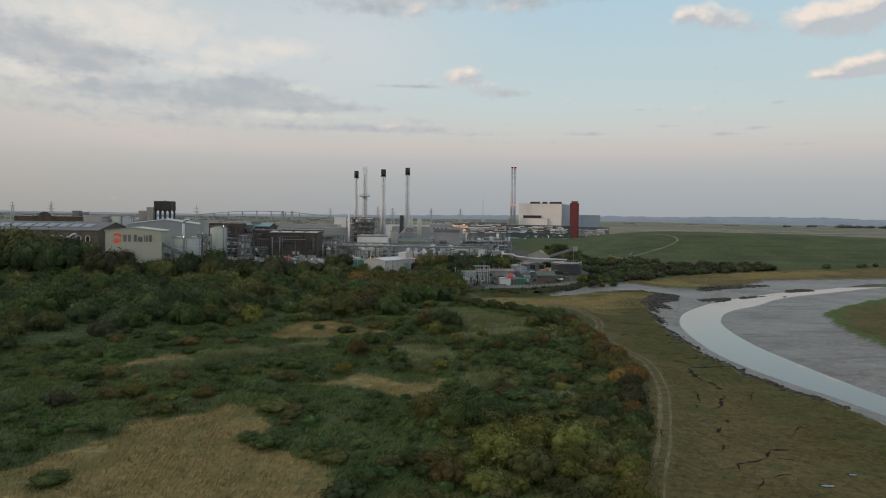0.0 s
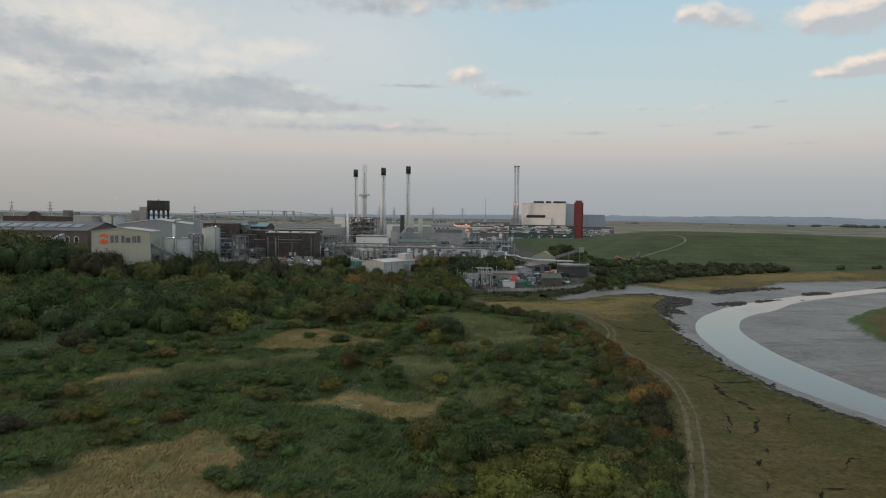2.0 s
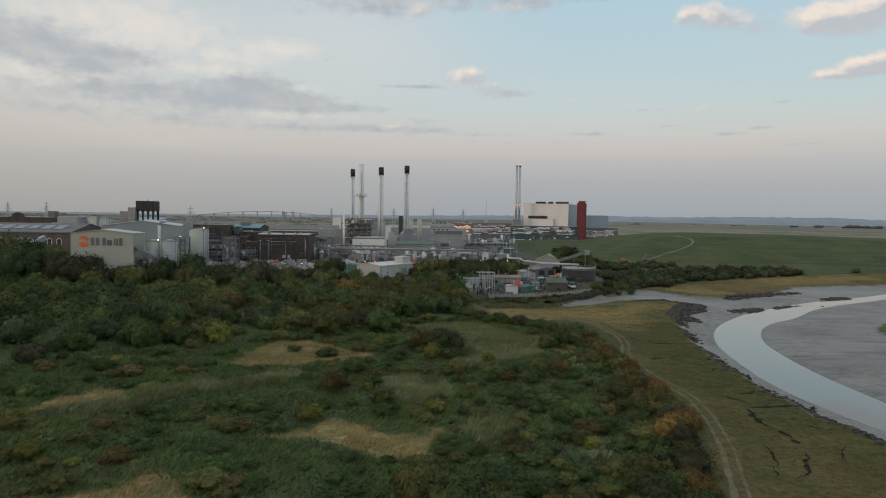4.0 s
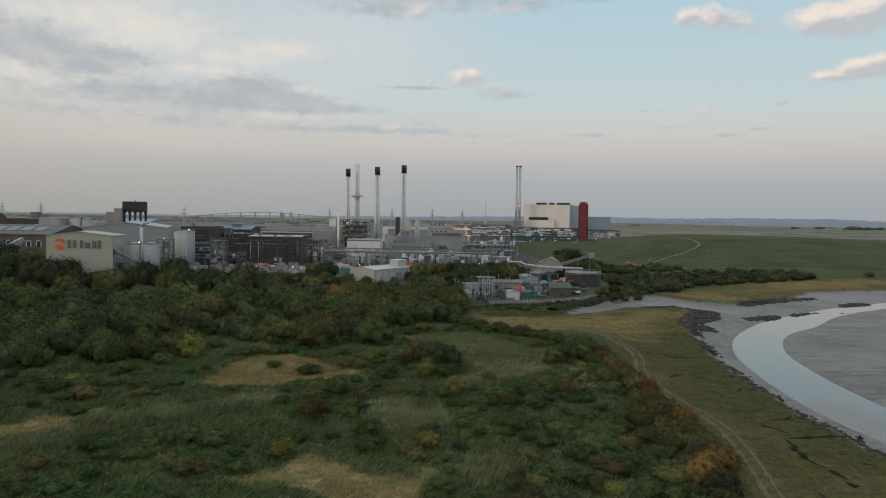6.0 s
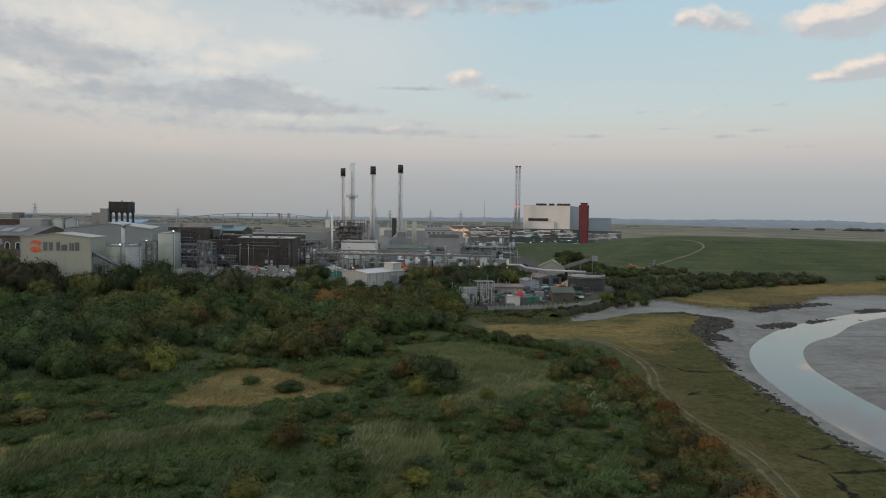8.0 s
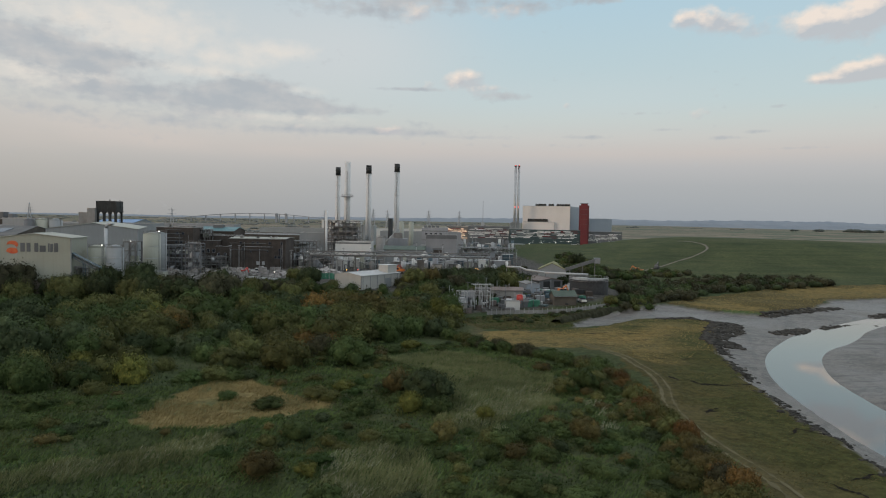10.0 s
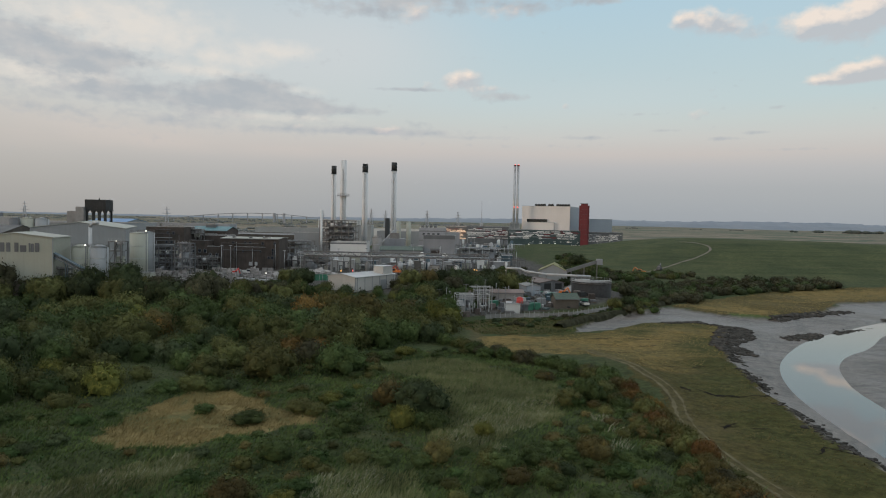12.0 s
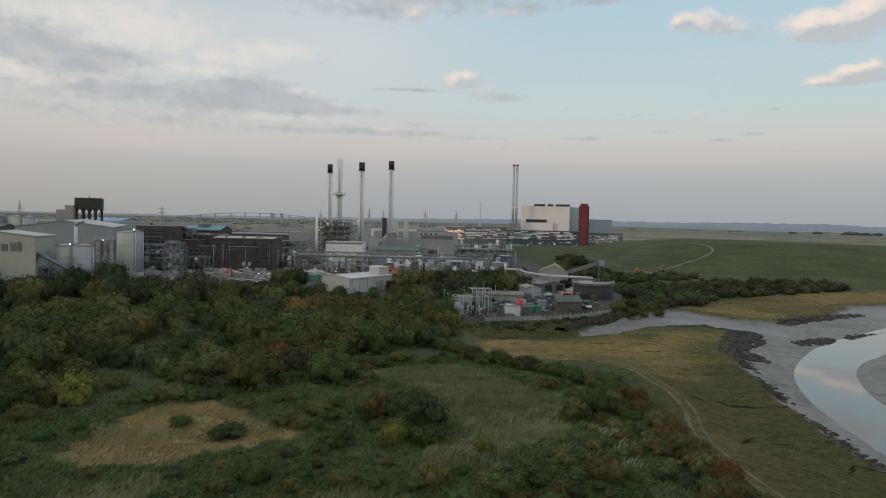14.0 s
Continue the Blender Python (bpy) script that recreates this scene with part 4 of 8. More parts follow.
def hazed_hills():
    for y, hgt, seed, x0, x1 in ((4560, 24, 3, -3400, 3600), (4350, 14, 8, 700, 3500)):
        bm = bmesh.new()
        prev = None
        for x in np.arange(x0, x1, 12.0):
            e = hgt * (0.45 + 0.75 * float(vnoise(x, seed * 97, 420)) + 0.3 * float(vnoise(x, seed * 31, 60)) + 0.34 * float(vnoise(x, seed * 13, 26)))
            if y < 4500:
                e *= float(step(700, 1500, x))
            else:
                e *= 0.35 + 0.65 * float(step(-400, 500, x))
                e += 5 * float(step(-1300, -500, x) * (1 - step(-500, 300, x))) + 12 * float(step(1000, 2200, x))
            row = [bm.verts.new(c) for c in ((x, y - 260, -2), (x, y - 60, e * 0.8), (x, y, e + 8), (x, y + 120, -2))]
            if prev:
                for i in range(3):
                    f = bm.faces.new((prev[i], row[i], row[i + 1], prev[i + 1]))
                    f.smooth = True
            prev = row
        tagged(part("backdrop", bm, HAZEHILL), "low hills along the horizon in painted blue-grey haze", "hills", kind="structure")


hazed_hills()
# ---- plants ----
RNG = np.random.default_rng(11)
ICO = bmesh.new()
bmesh.ops.create_icosphere(ICO, subdivisions=2, radius=1)
ICO_V = np.array([v.co[:] for v in ICO.verts])
ICO_T = np.array([[v.index for v in f.verts] for f in ICO.faces])
ICO.free()
ICO = bmesh.new()
bmesh.ops.create_icosphere(ICO, subdivisions=1, radius=1)
ICO1_V = np.array([v.co[:] for v in ICO.verts])
ICO1_T = np.array([[v.index for v in f.verts] for f in ICO.faces])
ICO.free()


def leaves(points, normals, size, rng, tufts=0.4):
    """A ragged leaf spray at each point: a slim triangle, most along the surface, some standing up from it."""
    n = len(points)
    nrm = normals + rng.normal(0, 0.30, (n, 3))
    nrm /= np.linalg.norm(nrm, axis=1)[:, None]
    t = np.cross(nrm, rng.normal(0, 1, (n, 3)))
    up = normals * 0.7 + np.array((0, 0, 0.8)) + rng.normal(0, 0.45, (n, 3))
    t = np.where(rng.random((n, 1)) < tufts, up, t)
    t /= np.linalg.norm(t, axis=1)[:, None] + 1e-9
    b = np.cross(nrm, t)
    s = size * rng.uniform(0.6, 1.4, (n, 1))
    v = np.stack([points + t * s, points - t * s * 0.5 + b * s * 0.6, points - t * s * 0.5 - b * s * 0.6], 1).reshape(-1, 3)
    return v, np.arange(3 * n).reshape(-1, 3)


def crown(rng, domes, leaf, count, wide=0.62, rough=0.17, core=None, main=((0, 0, 0.34), (0.80, 0.80, 0.62)), lift=0.0, fill=0.865, low=-0.7, skirt=0.10, tufts=0.16):
    """A crown of unit radius and height: one main dome and smaller ones round it, each uneven and leafy; returns corners and triangles."""
    core = ICO1_V if core is None else core
    tri = ICO1_T if core is ICO1_V else ICO_T
    V, T, off = [], [], 0
    spec = [main]
    (mx, my, mz), (mr, _, mh) = main
    for k in range(domes - 1):
        # clumps seated on the main dome, low ones round the sides and a few on top
        f = (k + 0.5) / (domes - 1)
        a, up = 2.39996 * k + 0.5 * rng.random(), 1.0 - 1.12 * f
        q = math.sqrt(max(0.0, 1 - up * up))
        r = rng.uniform(0.24, 0.36) * (0.9 + 0.25 * f)
        d = rng.uniform(0.58, 0.78) * wide / 0.62
        spec.append(((mx + d * mr * q * math.cos(a), my + d * mr * q * math.sin(a), max(r * 0.6, mz + lift * 0.15 + 0.66 * mh * up)), (r, r, r * rng.uniform(0.75, 1.0))))
    area = sum(r[0] ** 2 for _, r in spec)
    for c, r in spec:
        K = rng.normal(0, 3.8, (7, 3))
        ph = rng.uniform(0, 6.28, 7)
        bulge = lambda d: 1 + rough * np.sin(d @ K.T + ph).sum(1) / 2.2
        d = core / np.linalg.norm(core, axis=1)[:, None]
        v = d * (bulge(d) * fill)[:, None] * r + c
        V.append(v)
        T.append(tri + off)
        off += len(v)
        n = max(8, int(count * r[0] ** 2 / area))
        d = rng.normal(0, 1, (n, 3))
        d[:, 2] = np.where(d[:, 2] < low, -d[:, 2], d[:, 2])
        d /= np.linalg.norm(d, axis=1)[:, None]
        p = d * (bulge(d) * (fill - 0.02 + (1.20 - fill) * rng.random(n) ** 1.3))[:, None] * r + c
        v, t = leaves(p, d, leaf, rng, tufts)
        V.append(v)
        T.append(t + off)
        off += len(v)
    # loose low growth round the foot
    n = int(skirt * count)
    if n:
        a, q = rng.uniform(0, 2 * math.pi, n), rng.uniform(0.7, 1.3, n)
        d = np.stack([np.cos(a), np.sin(a), np.full(n, 0.9)], 1)
        v, t = leaves(np.stack([q * np.cos(a), q * np.sin(a), rng.uniform(0.0, 0.22, n)], 1), d, leaf * 1.1, rng, 0.8)
        V.append(v)
        T.append(t + off)
    V = np.concatenate(V)
    V[:, 2] = np.maximum(V[:, 2], 0.0)
    return V, np.concatenate(T)


def stems(bm, n, h, r, lean):
    for k in range(n):
        a = 2 * math.pi * k / n + 0.4
        p0 = Vector((0.06 * math.cos(a), 0.06 * math.sin(a), -0.05))
        p1 = Vector((lean * math.cos(a) * 0.5, lean * math.sin(a) * 0.5, h * 0.5))
        p2 = Vector((lean * math.cos(a), lean * math.sin(a), h))
        beam(bm, p0, p1, r * 2, seg=5)
        beam(bm, p1, p2, r * 1.2, seg=5)
    return bm


CROWNS = [crown(np.random.default_rng(20 + k), 10 + k, 0.045, 2600, 0.65, 0.20, fill=0.80, tufts=0.34) for k in range(5)]
FAR_CROWNS = [crown(np.random.default_rng(40 + k), 6 + k, 0.054, 1400, fill=0.81, tufts=0.26) for k in range(5)]
LIGHT_CROWNS = [crown(np.random.default_rng(80 + k), 6, 0.100, 270, fill=0.82, tufts=0.3) for k in range(4)]
LOW_CROWNS = [crown(np.random.default_rng(90 + k), 6, 0.080, 640, 0.70, skirt=0.35, fill=0.80, tufts=0.34) for k in range(4)]
SHRUB_WORDS = {"green": "dark green rounded shrub growing in the marsh", "olive": "olive green rounded shrub growing in the marsh",
               "orange": "orange-brown thorny shrub in autumn leaf", "yellow": "yellow-green leafy shrub in autumn colour", "rust": "rust-brown thorny shrub in autumn leaf",
               "grey": "grey-green willow shrub with dense twigs", "brown": "brown twiggy shrub with few leaves"}
SHRUBS = {}


def copy_scaled(ob, m):
    """A copy at the pose m, which holds the copy's own size."""
    return copy_thing(ob, m @ Matrix.Diagonal([1 / v for v in ob.matrix_basis.to_scale()] + [1]))



def shrub(kind, x, y, r, h, variant=None):
    """A shrub as a thing of its own; alike ones share their meshes."""
    k = int(RNG.integers(5)) if variant is None else variant
    m = Matrix.Translation((x, y, float(height(x, y)) - 0.05)) @ Euler((0, 0, RNG.uniform(0, 6.28))).to_matrix().to_4x4() @ Matrix.Diagonal((r, r * RNG.uniform(0.85, 1.15), h, 1))
    if (kind, k) in SHRUBS:
        return copy_scaled(SHRUBS[kind, k], m)
    ob = thing("shrub", 0, 0, 0, SHRUB_WORDS[kind], "shrub", group="marsh shrubs")
    part("stems", stems(bmesh.new(), 5, 0.6, 0.02, 0.4), BARK, ob, "thin brown stems")
    c = new("crown", soup("crown", *CROWNS[k], LEAF[kind]))
    c.parent = ob
    ob.matrix_basis = m
    SHRUBS[kind, k] = ob
    return ob


def scatter(poly, gap, rng, jitter=0.9):
    """Loose grid of places inside an outline."""
    xs, ys = [p[0] for p in poly], [p[1] for p in poly]
    X, Y = np.meshgrid(np.arange(min(xs), max(xs), gap), np.arange(min(ys), max(ys), gap))
    X = X + rng.uniform(-jitter, jitter, X.shape) * gap / 1.6
    Y = Y + rng.uniform(-jitter, jitter, Y.shape) * gap / 1.6
    keep = inside(poly, X, Y)
    return np.stack([X[keep], Y[keep]], 1)


def merged(name, places, shapes, kinds, label, category, mats=None):
    """Many plants joined in one mesh. places: rows of x, y, radius, height, kind number."""
    V, T, I, tone, off = [], [], [], [], 0
    hz = height(np.array([p[0] for p in places]), np.array([p[1] for p in places]))
    for (x, y, r, h, kd), z in zip(places, hz):
        v, t = shapes[int(RNG.integers(len(shapes)))]
        a = RNG.uniform(0, 6.28)
        c, s = math.cos(a), math.sin(a)
        w = np.stack([(v[:, 0] * c - v[:, 1] * s) * r + x, (v[:, 0] * s + v[:, 1] * c) * r + y, v[:, 2] * h + z - 0.05], 1)
        V.append(w)
        T.append(t + off)
        I.append(np.full(len(t), kd))
        tone.append(np.full(len(w), RNG.random()))
        off += len(w)
    me = soup(name, np.concatenate(V), np.concatenate(T), [m for m in (mats or [LEAF[k] for k in kinds])], np.concatenate(I))
    me.attributes.new("tone", "FLOAT", "POINT").data.foreach_set("value", np.concatenate(tone).astype(np.float32))
    return tagged(new(name, me), label, category, kind="stuff")


KINDS = ["green", "olive", "yellow", "rust", "grey", "brown", "orange", "lush"]
THICKET = [(-300, 130), (-118, 138), (-92, 165), (-76, 190), (-61, 195), (-50, 199), (-40, 215), (-24, 226), (-12, 242), (8, 262), (12, 284), (0, 306),
           (-30, 312), (-140, 306), (-300, 318)]
NEAR_Y = [(-4, 62), (-4, 88), (2, 99), (9, 108), (20, 116), (33, 117), (34, 111), (28, 93), (21, 74), (12, 50)]
EAST = [(4, 108), (34, 118), (42, 140), (45, 165), (43, 196), (30, 200), (20, 176), (4, 160), (-2, 140)]


def open_ground(x, y, margin=0.0):
    """True where no straw patch, reed bed or track lies."""
    a, b = np.array([x]), np.array([y])
    return max(max(signed(p, a, b)[0] for p in STRAWS + REEDS), 2.2 - line_dist(TRACK, a, b)[0]) < margin


def plant_marsh():
    # shrubs with a place of their own
    for kind, x, y, r, h, k in (("green", -32.7, 192.3, 2.2, 1.6, 0), ("rust", -17, 154, 2.9, 3.2, 1), ("grey", 3.4, 191, 5.2, 5.6, 2),
                                ("rust", -2, 194, 3.4, 4.6, 3), ("yellow", 0.5, 184, 2.4, 3.6, 1), ("green", 5.5, 185, 3, 3, 0), ("rust", 6, 169, 2.6, 3.2, 2),
                                ("rust", 27.5, 172, 2.9, 3.4, 1), ("green", 33, 200, 3.3, 4.2, 3), ("green", -24, 187.5, 3.4, 1.9, 2),
                                ("olive", -28, 217, 7.2, 7.0, 4), ("green", -14.5, 222, 6.0, 6.6, 3), ("olive", -38, 226, 5, 5.2, 2), ("olive", -39.5, 206, 3.2, 2.8, 1), ("green", -35.5, 206.5, 2.8, 2.2, 2), ("green", -43.5, 204, 3.0, 2.6, 3), ("olive", -14, 190.5, 2.4, 1.8, 0), ("brown", -22, 232, 5, 5.6, 1),
                                ("olive", -17, 193, 3.4, 2.1, 1), ("green", -26, 96, 2.6, 1.3, 0), ("green", -45, 79, 2.8, 1.7, 1),
                                ("green", -64, 80, 2.2, 2.2, 2), ("green", 4.5, 99, 4.4, 5.2, 1), ("olive", 0.5, 104, 4.5, 4.6, 2), ("rust", 2.5, 80, 2.4, 3.2, 3),
                                ("yellow", 14, 93, 5.0, 4.8, 0), ("yellow", 9, 86, 4.4, 4.4, 2), ("yellow", 20, 90, 4.2, 4.4, 3), ("olive", 13, 82, 4, 4, 1),
                                ("grey", 27, 106, 3.2, 3.4, 1), ("yellow", 24, 124, 1.7, 1.8, 0), ("grey", -65, 204, 3.2, 4.2, 0), ("yellow", -52, 118, 2.6, 2.4, 1),
                                ("rust", -56, 117, 2.6, 2.2, 2), ("brown", -62, 112, 3.2, 2.6, 3), ("rust", 20, 165, 2.2, 2.6, 0), ("yellow", 13, 181, 2, 2.2, 2)):
        shrub(kind, x, y, r, h, k)
    # rusty hedge beside the track
    behind = []
    pts = [(21, 66), (24, 78), (29, 94), (34.4, 112), (39.2, 134), (41.2, 153), (41.2, 168), (41.2, 186), (41.8, 199), (41, 214)]
    for (x0, y0), (x1, y1) in zip(pts, pts[1:]):
        n = max(1, int(math.hypot(x1 - x0, y1 - y0) / 2.3))
        for k in range(n):
            f = (k + RNG.uniform(0.1, 0.9)) / n
            x, y = x0 + (x1 - x0) * f + RNG.normal(0, 0.8), y0 + (y1 - y0) * f
            far = y > 104
            kind = RNG.choice(["rust", "orange", "brown", "olive"], p=[0.42, 0.22, 0.12, 0.24]) if far else RNG.choice(["olive", "yellow", "rust", "green"], p=[0.35, 0.3, 0.2, 0.15])
            r = RNG.uniform(1.9, 3.0)
            shrub(str(kind), x, y, r, r * RNG.uniform(1.0, 1.4))
            q = RNG.uniform(1.5, 2.6)
            behind.append((x - RNG.uniform(2.2, 5.0), y + RNG.normal(0, 1.5), q, q * RNG.uniform(0.8, 1.2), int(RNG.choice([0, 1, 3, 4], p=[0.4, 0.3, 0.2, 0.1]))))
    # dark hedge across the end of the reed bed
    edge = [(42, 214), (38, 224), (33, 232), (24, 239), (15, 246), (9, 258)]
    for (x0, y0), (x1, y1) in zip(edge, edge[1:]):
        for f in (0.05, 0.25, 0.4, 0.6, 0.75, 0.95):
            r = RNG.uniform(2.0, 3.3)
            shrub(str(RNG.choice(["green", "olive", "brown"], p=[0.6, 0.25, 0.15])), x0 + (x1 - x0) * f + RNG.normal(0, 0.9), y0 + (y1 - y0) * f + RNG.normal(0, 1.2), r, r * RNG.uniform(0.85, 1.15))
    # near and middle ground
    rest = list(behind)
    for poly, gap, lo, hi, mix in ((NEAR_Y, 3.8, 1.8, 3.4, ["yellow", "olive", "green", "olive", "yellow", "rust"]),
                                   (EAST, 4.6, 1.2, 2.8, ["olive", "green", "rust", "green", "olive", "grey", "green", "green"]),
                                   (MARSH, 6.8, 1.0, 3.2, ["green", "olive", "green", "grey", "green", "olive", "green", "yellow", "rust"])):
        for x, y in scatter(poly, gap, RNG):
            if open_ground(x, y, -0.5) and (poly is not MARSH or vnoise(x, 1.7 * y, 15) > 0.42) and (poly is MARSH) <= (not inside(NEAR_Y, np.array([x]), np.array([y]))[0]):
                r = lo + (hi - lo) * RNG.random() ** 1.6
                kind, h = str(RNG.choice(mix)), r * RNG.uniform(0.55, 1.05)
                if y < {True: 200, False: 122}[poly is NEAR_Y]:
                    shrub(kind, x, y, r, h)
                else:
                    rest.append((x, y, r, h, KINDS.index(kind)))
    merged("marsh_bushes", rest, FAR_CROWNS, KINDS, "scattered green and rusty bushes across the marsh", "bushes")


plant_marsh()


def brambles():
    """Low hummocks of bramble and rank herbs that run in bands over the marsh."""
    rows = []
    for x, y in scatter(MARSH, 4.4, RNG):
        if not open_ground(x, y, -1.5) or x < -0.66 * y - 6 or float(vnoise(0.6 * x, 1.9 * y, 11)) < 0.47:
            continue
        r = RNG.uniform(0.8, 2.2)
        rows.append((x, y, r, r * RNG.uniform(0.6, 0.95), int(RNG.choice([0, 1, 4, 7, 7, 3], p=[0.32, 0.2, 0.12, 0.18, 0.14, 0.04]))))
    merged("brambles", rows, LOW_CROWNS, KINDS, "low hummocks of bramble and rank green herbs", "brambles")


brambles()


def thicket():
    rows = []
    for x, y in scatter(THICKET, 8.3, RNG, 0.75):
        if vnoise(x, y, 14) < 0.22 or x < -0.66 * y - 12:
            continue
        big = 0.7 + 0.7 * float(vnoise(x, y, 30))
        r = RNG.uniform(3.4, 6.0) * big
        kd = int(RNG.choice([0, 1, 4, 5, 2, 3], p=[0.44, 0.30, 0.22, 0.01, 0.03, 0.00]))
        if float(vnoise(x + 90, y, 24)) > 0.62 and x > -80:
            kd = int(RNG.choice([1, 2, 3, 6], p=[0.72, 0.12, 0.11, 0.05]))
        rows.append((x, y, r, r * RNG.uniform(0.95, 1.35), kd))
    for x, y, r, h, kd in ((-22, 246, 8, 8.6, 1), (-10, 256, 6.5, 7.2, 0), (-2, 262, 5, 6, 0), (-36, 262, 6, 6.5, 1), (-33, 285, 7, 9, 6), (-20, 292, 7, 8, 3), (-45, 272, 5, 6, 6)):
        rows.append((x, y, r, h, kd))
    for x, y in scatter([(-8, 296), (6, 285), (13, 300), (8, 322), (-4, 330), (-9, 318)], 5.6, RNG):
        r = RNG.uniform(3.0, 5.0)
        rows.append((x, y, r, r * RNG.uniform(1.3, 1.8), int(RNG.choice([0, 0, 1, 2]))))
    # bushes round the white shed and the foot of the trees
    for poly in ([(-64, 338), (-44, 330), (-26, 327), (-8, 330), (-9, 346), (-18, 339), (-30, 336), (-44, 348), (-62, 362)], [(-10, 346), (26, 376), (22, 386), (-12, 362)]):
        for x, y in scatter(poly, 4.8, RNG):
            r = RNG.uniform(2.2, 3.6)
            rows.append((x, y, r, r * RNG.uniform(1.0, 1.4), int(RNG.choice([0, 0, 1, 4, 5]))))
    merged("thicket", rows, FAR_CROWNS, KINDS, "dense thicket of green and olive scrub", "scrub")
    # brown scrub below the hill and bushes round the wharf
    rows = []
    for poly, gap, kinds_, lo, hi in (([(84, 356), (110, 352), (128, 385), (190, 418), (225, 440), (215, 452), (150, 446), (110, 425), (84, 400)], 5.5, [5, 5, 0, 5, 4], 2.4, 4.4),
                                      ([(225, 446), (380, 470), (560, 492), (560, 500), (300, 470)], 9, [5, 0, 4], 2.0, 3.6),
                                      ([(8, 322), (30, 348), (52, 362), (40, 392), (10, 388), (-8, 345)], 5, [0, 0, 1, 5], 3.0, 5.0),
                                      ([(62, 318), (90, 330), (96, 345), (84, 350), (74, 340)], 5, [0, 5, 1], 2.0, 3.6),
                                      ([(2, 310), (14, 312), (30, 320), (46, 336), (22, 346), (2, 336)], 5.5, [0, 5, 0, 1], 0.8, 1.9),
                                      ([(62, 420), (112, 440), (120, 470), (70, 470)], 7, [0, 0, 5], 2.6, 4.2),
                                      ([(70, 440), (92, 440), (108, 520), (100, 560), (84, 530)], 7, [0, 0, 5, 1], 2.2, 3.8),
                                      ([(84, 452), (112, 446), (152, 462), (152, 476), (100, 478)], 5.5, [0, 0, 5, 1], 2.2, 3.6),
                                      ([(36, 440), (46, 436), (56, 470), (44, 476)], 6, [0, 0, 5, 1], 1.8, 3.0)):
        for x, y in scatter(poly, gap, RNG):
            r = RNG.uniform(lo, hi)
            rows.append((x, y, r, r * RNG.uniform(0.8, 1.15), int(RNG.choice(kinds_))))
    bank = [(46, 292), (59, 308.5), (78, 330), (97, 352)]
    for (x0, y0), (x1, y1) in zip(bank, bank[1:]):
        for f in np.arange(0, 1, 0.09):
            r = RNG.uniform(1.0, 1.9)
            rows.append((x0 + (x1 - x0) * f - 1.2, y0 + (y1 - y0) * f + 1.0, r, r * RNG.uniform(0.7, 1.0), int(RNG.choice([5, 0, 0]))))
    for x, y in scatter([(14, 292), (30, 284), (44, 292), (58, 312), (74, 330), (66, 330), (40, 308), (20, 302)], 4.2, RNG):
        r = RNG.uniform(0.7, 1.8)
        rows.append((x, y, r, r * RNG.uniform(0.5, 0.9), int(RNG.choice([5, 0, 1, 4]))))
    merged("scrub_belt", rows, LIGHT_CROWNS, KINDS, "brown and green scrub along the foot of the hill", "scrub")


thicket()


def undergrowth():
    """Brambles, nettles and rank grass that cover the uneven ground."""
    V, T, I, off = [], [], [], 0
    for poly, per in ((MARSH, 6.5), (THICKET, 2.0), (BANK, 6.0)):
        xs, ys = [p[0] for p in poly], [p[1] for p in poly]
        n = int((max(xs) - min(xs)) * (max(ys) - min(ys)) * per)
        x, y = RNG.uniform(min(xs), max(xs), n), RNG.uniform(min(ys), max(ys), n)
        keep = inside(poly, x, y) & (x > -0.66 * y - 12) & (line_dist(TRACK, x, y) > 2.0)
        x, y = x[keep], y[keep]
        wob = 3 * (vnoise(x, y, 7) - 0.5) + 2.5 * (vnoise(x, y, 2.5) - 0.5)
        keep = np.max([signed(p, x, y) + wob for p in STRAWS], 0) < RNG.normal(-0.4, 0.8, len(x))
        x, y = x[keep], y[keep]
        e = 0.6
        z = height(x, y)
        nrm = np.stack([-(height(x + e, y) - z) / e, -(height(x, y + e) - z) / e, np.ones(len(x))], 1)
        nrm /= np.linalg.norm(nrm, axis=1)[:, None]
        v, t = leaves(np.stack([x, y, z + RNG.uniform(0.0, 0.28, len(x))], 1), nrm, 0.26, RNG, 0.7)
        band = vnoise(x, 1.8 * y, 13) + 0.25 * (vnoise(x, y, 3) - 0.5) + RNG.normal(0, 0.05, len(x))
        V.append(v)
        T.append(t + off)
        I.append(np.digitize(band, [0.36, 0.48, 0.62, 0.72]))
        off += len(v)
    me = soup("undergrowth", np.concatenate(V), np.concatenate(T), [LEAF["grey"], LEAF["green"], LEAF["lush"], LEAF["green"], LEAF["olive"]], np.concatenate(I))
    tagged(new("undergrowth", me), "low brambles and nettles covering the marsh", "undergrowth", kind="stuff")


undergrowth()


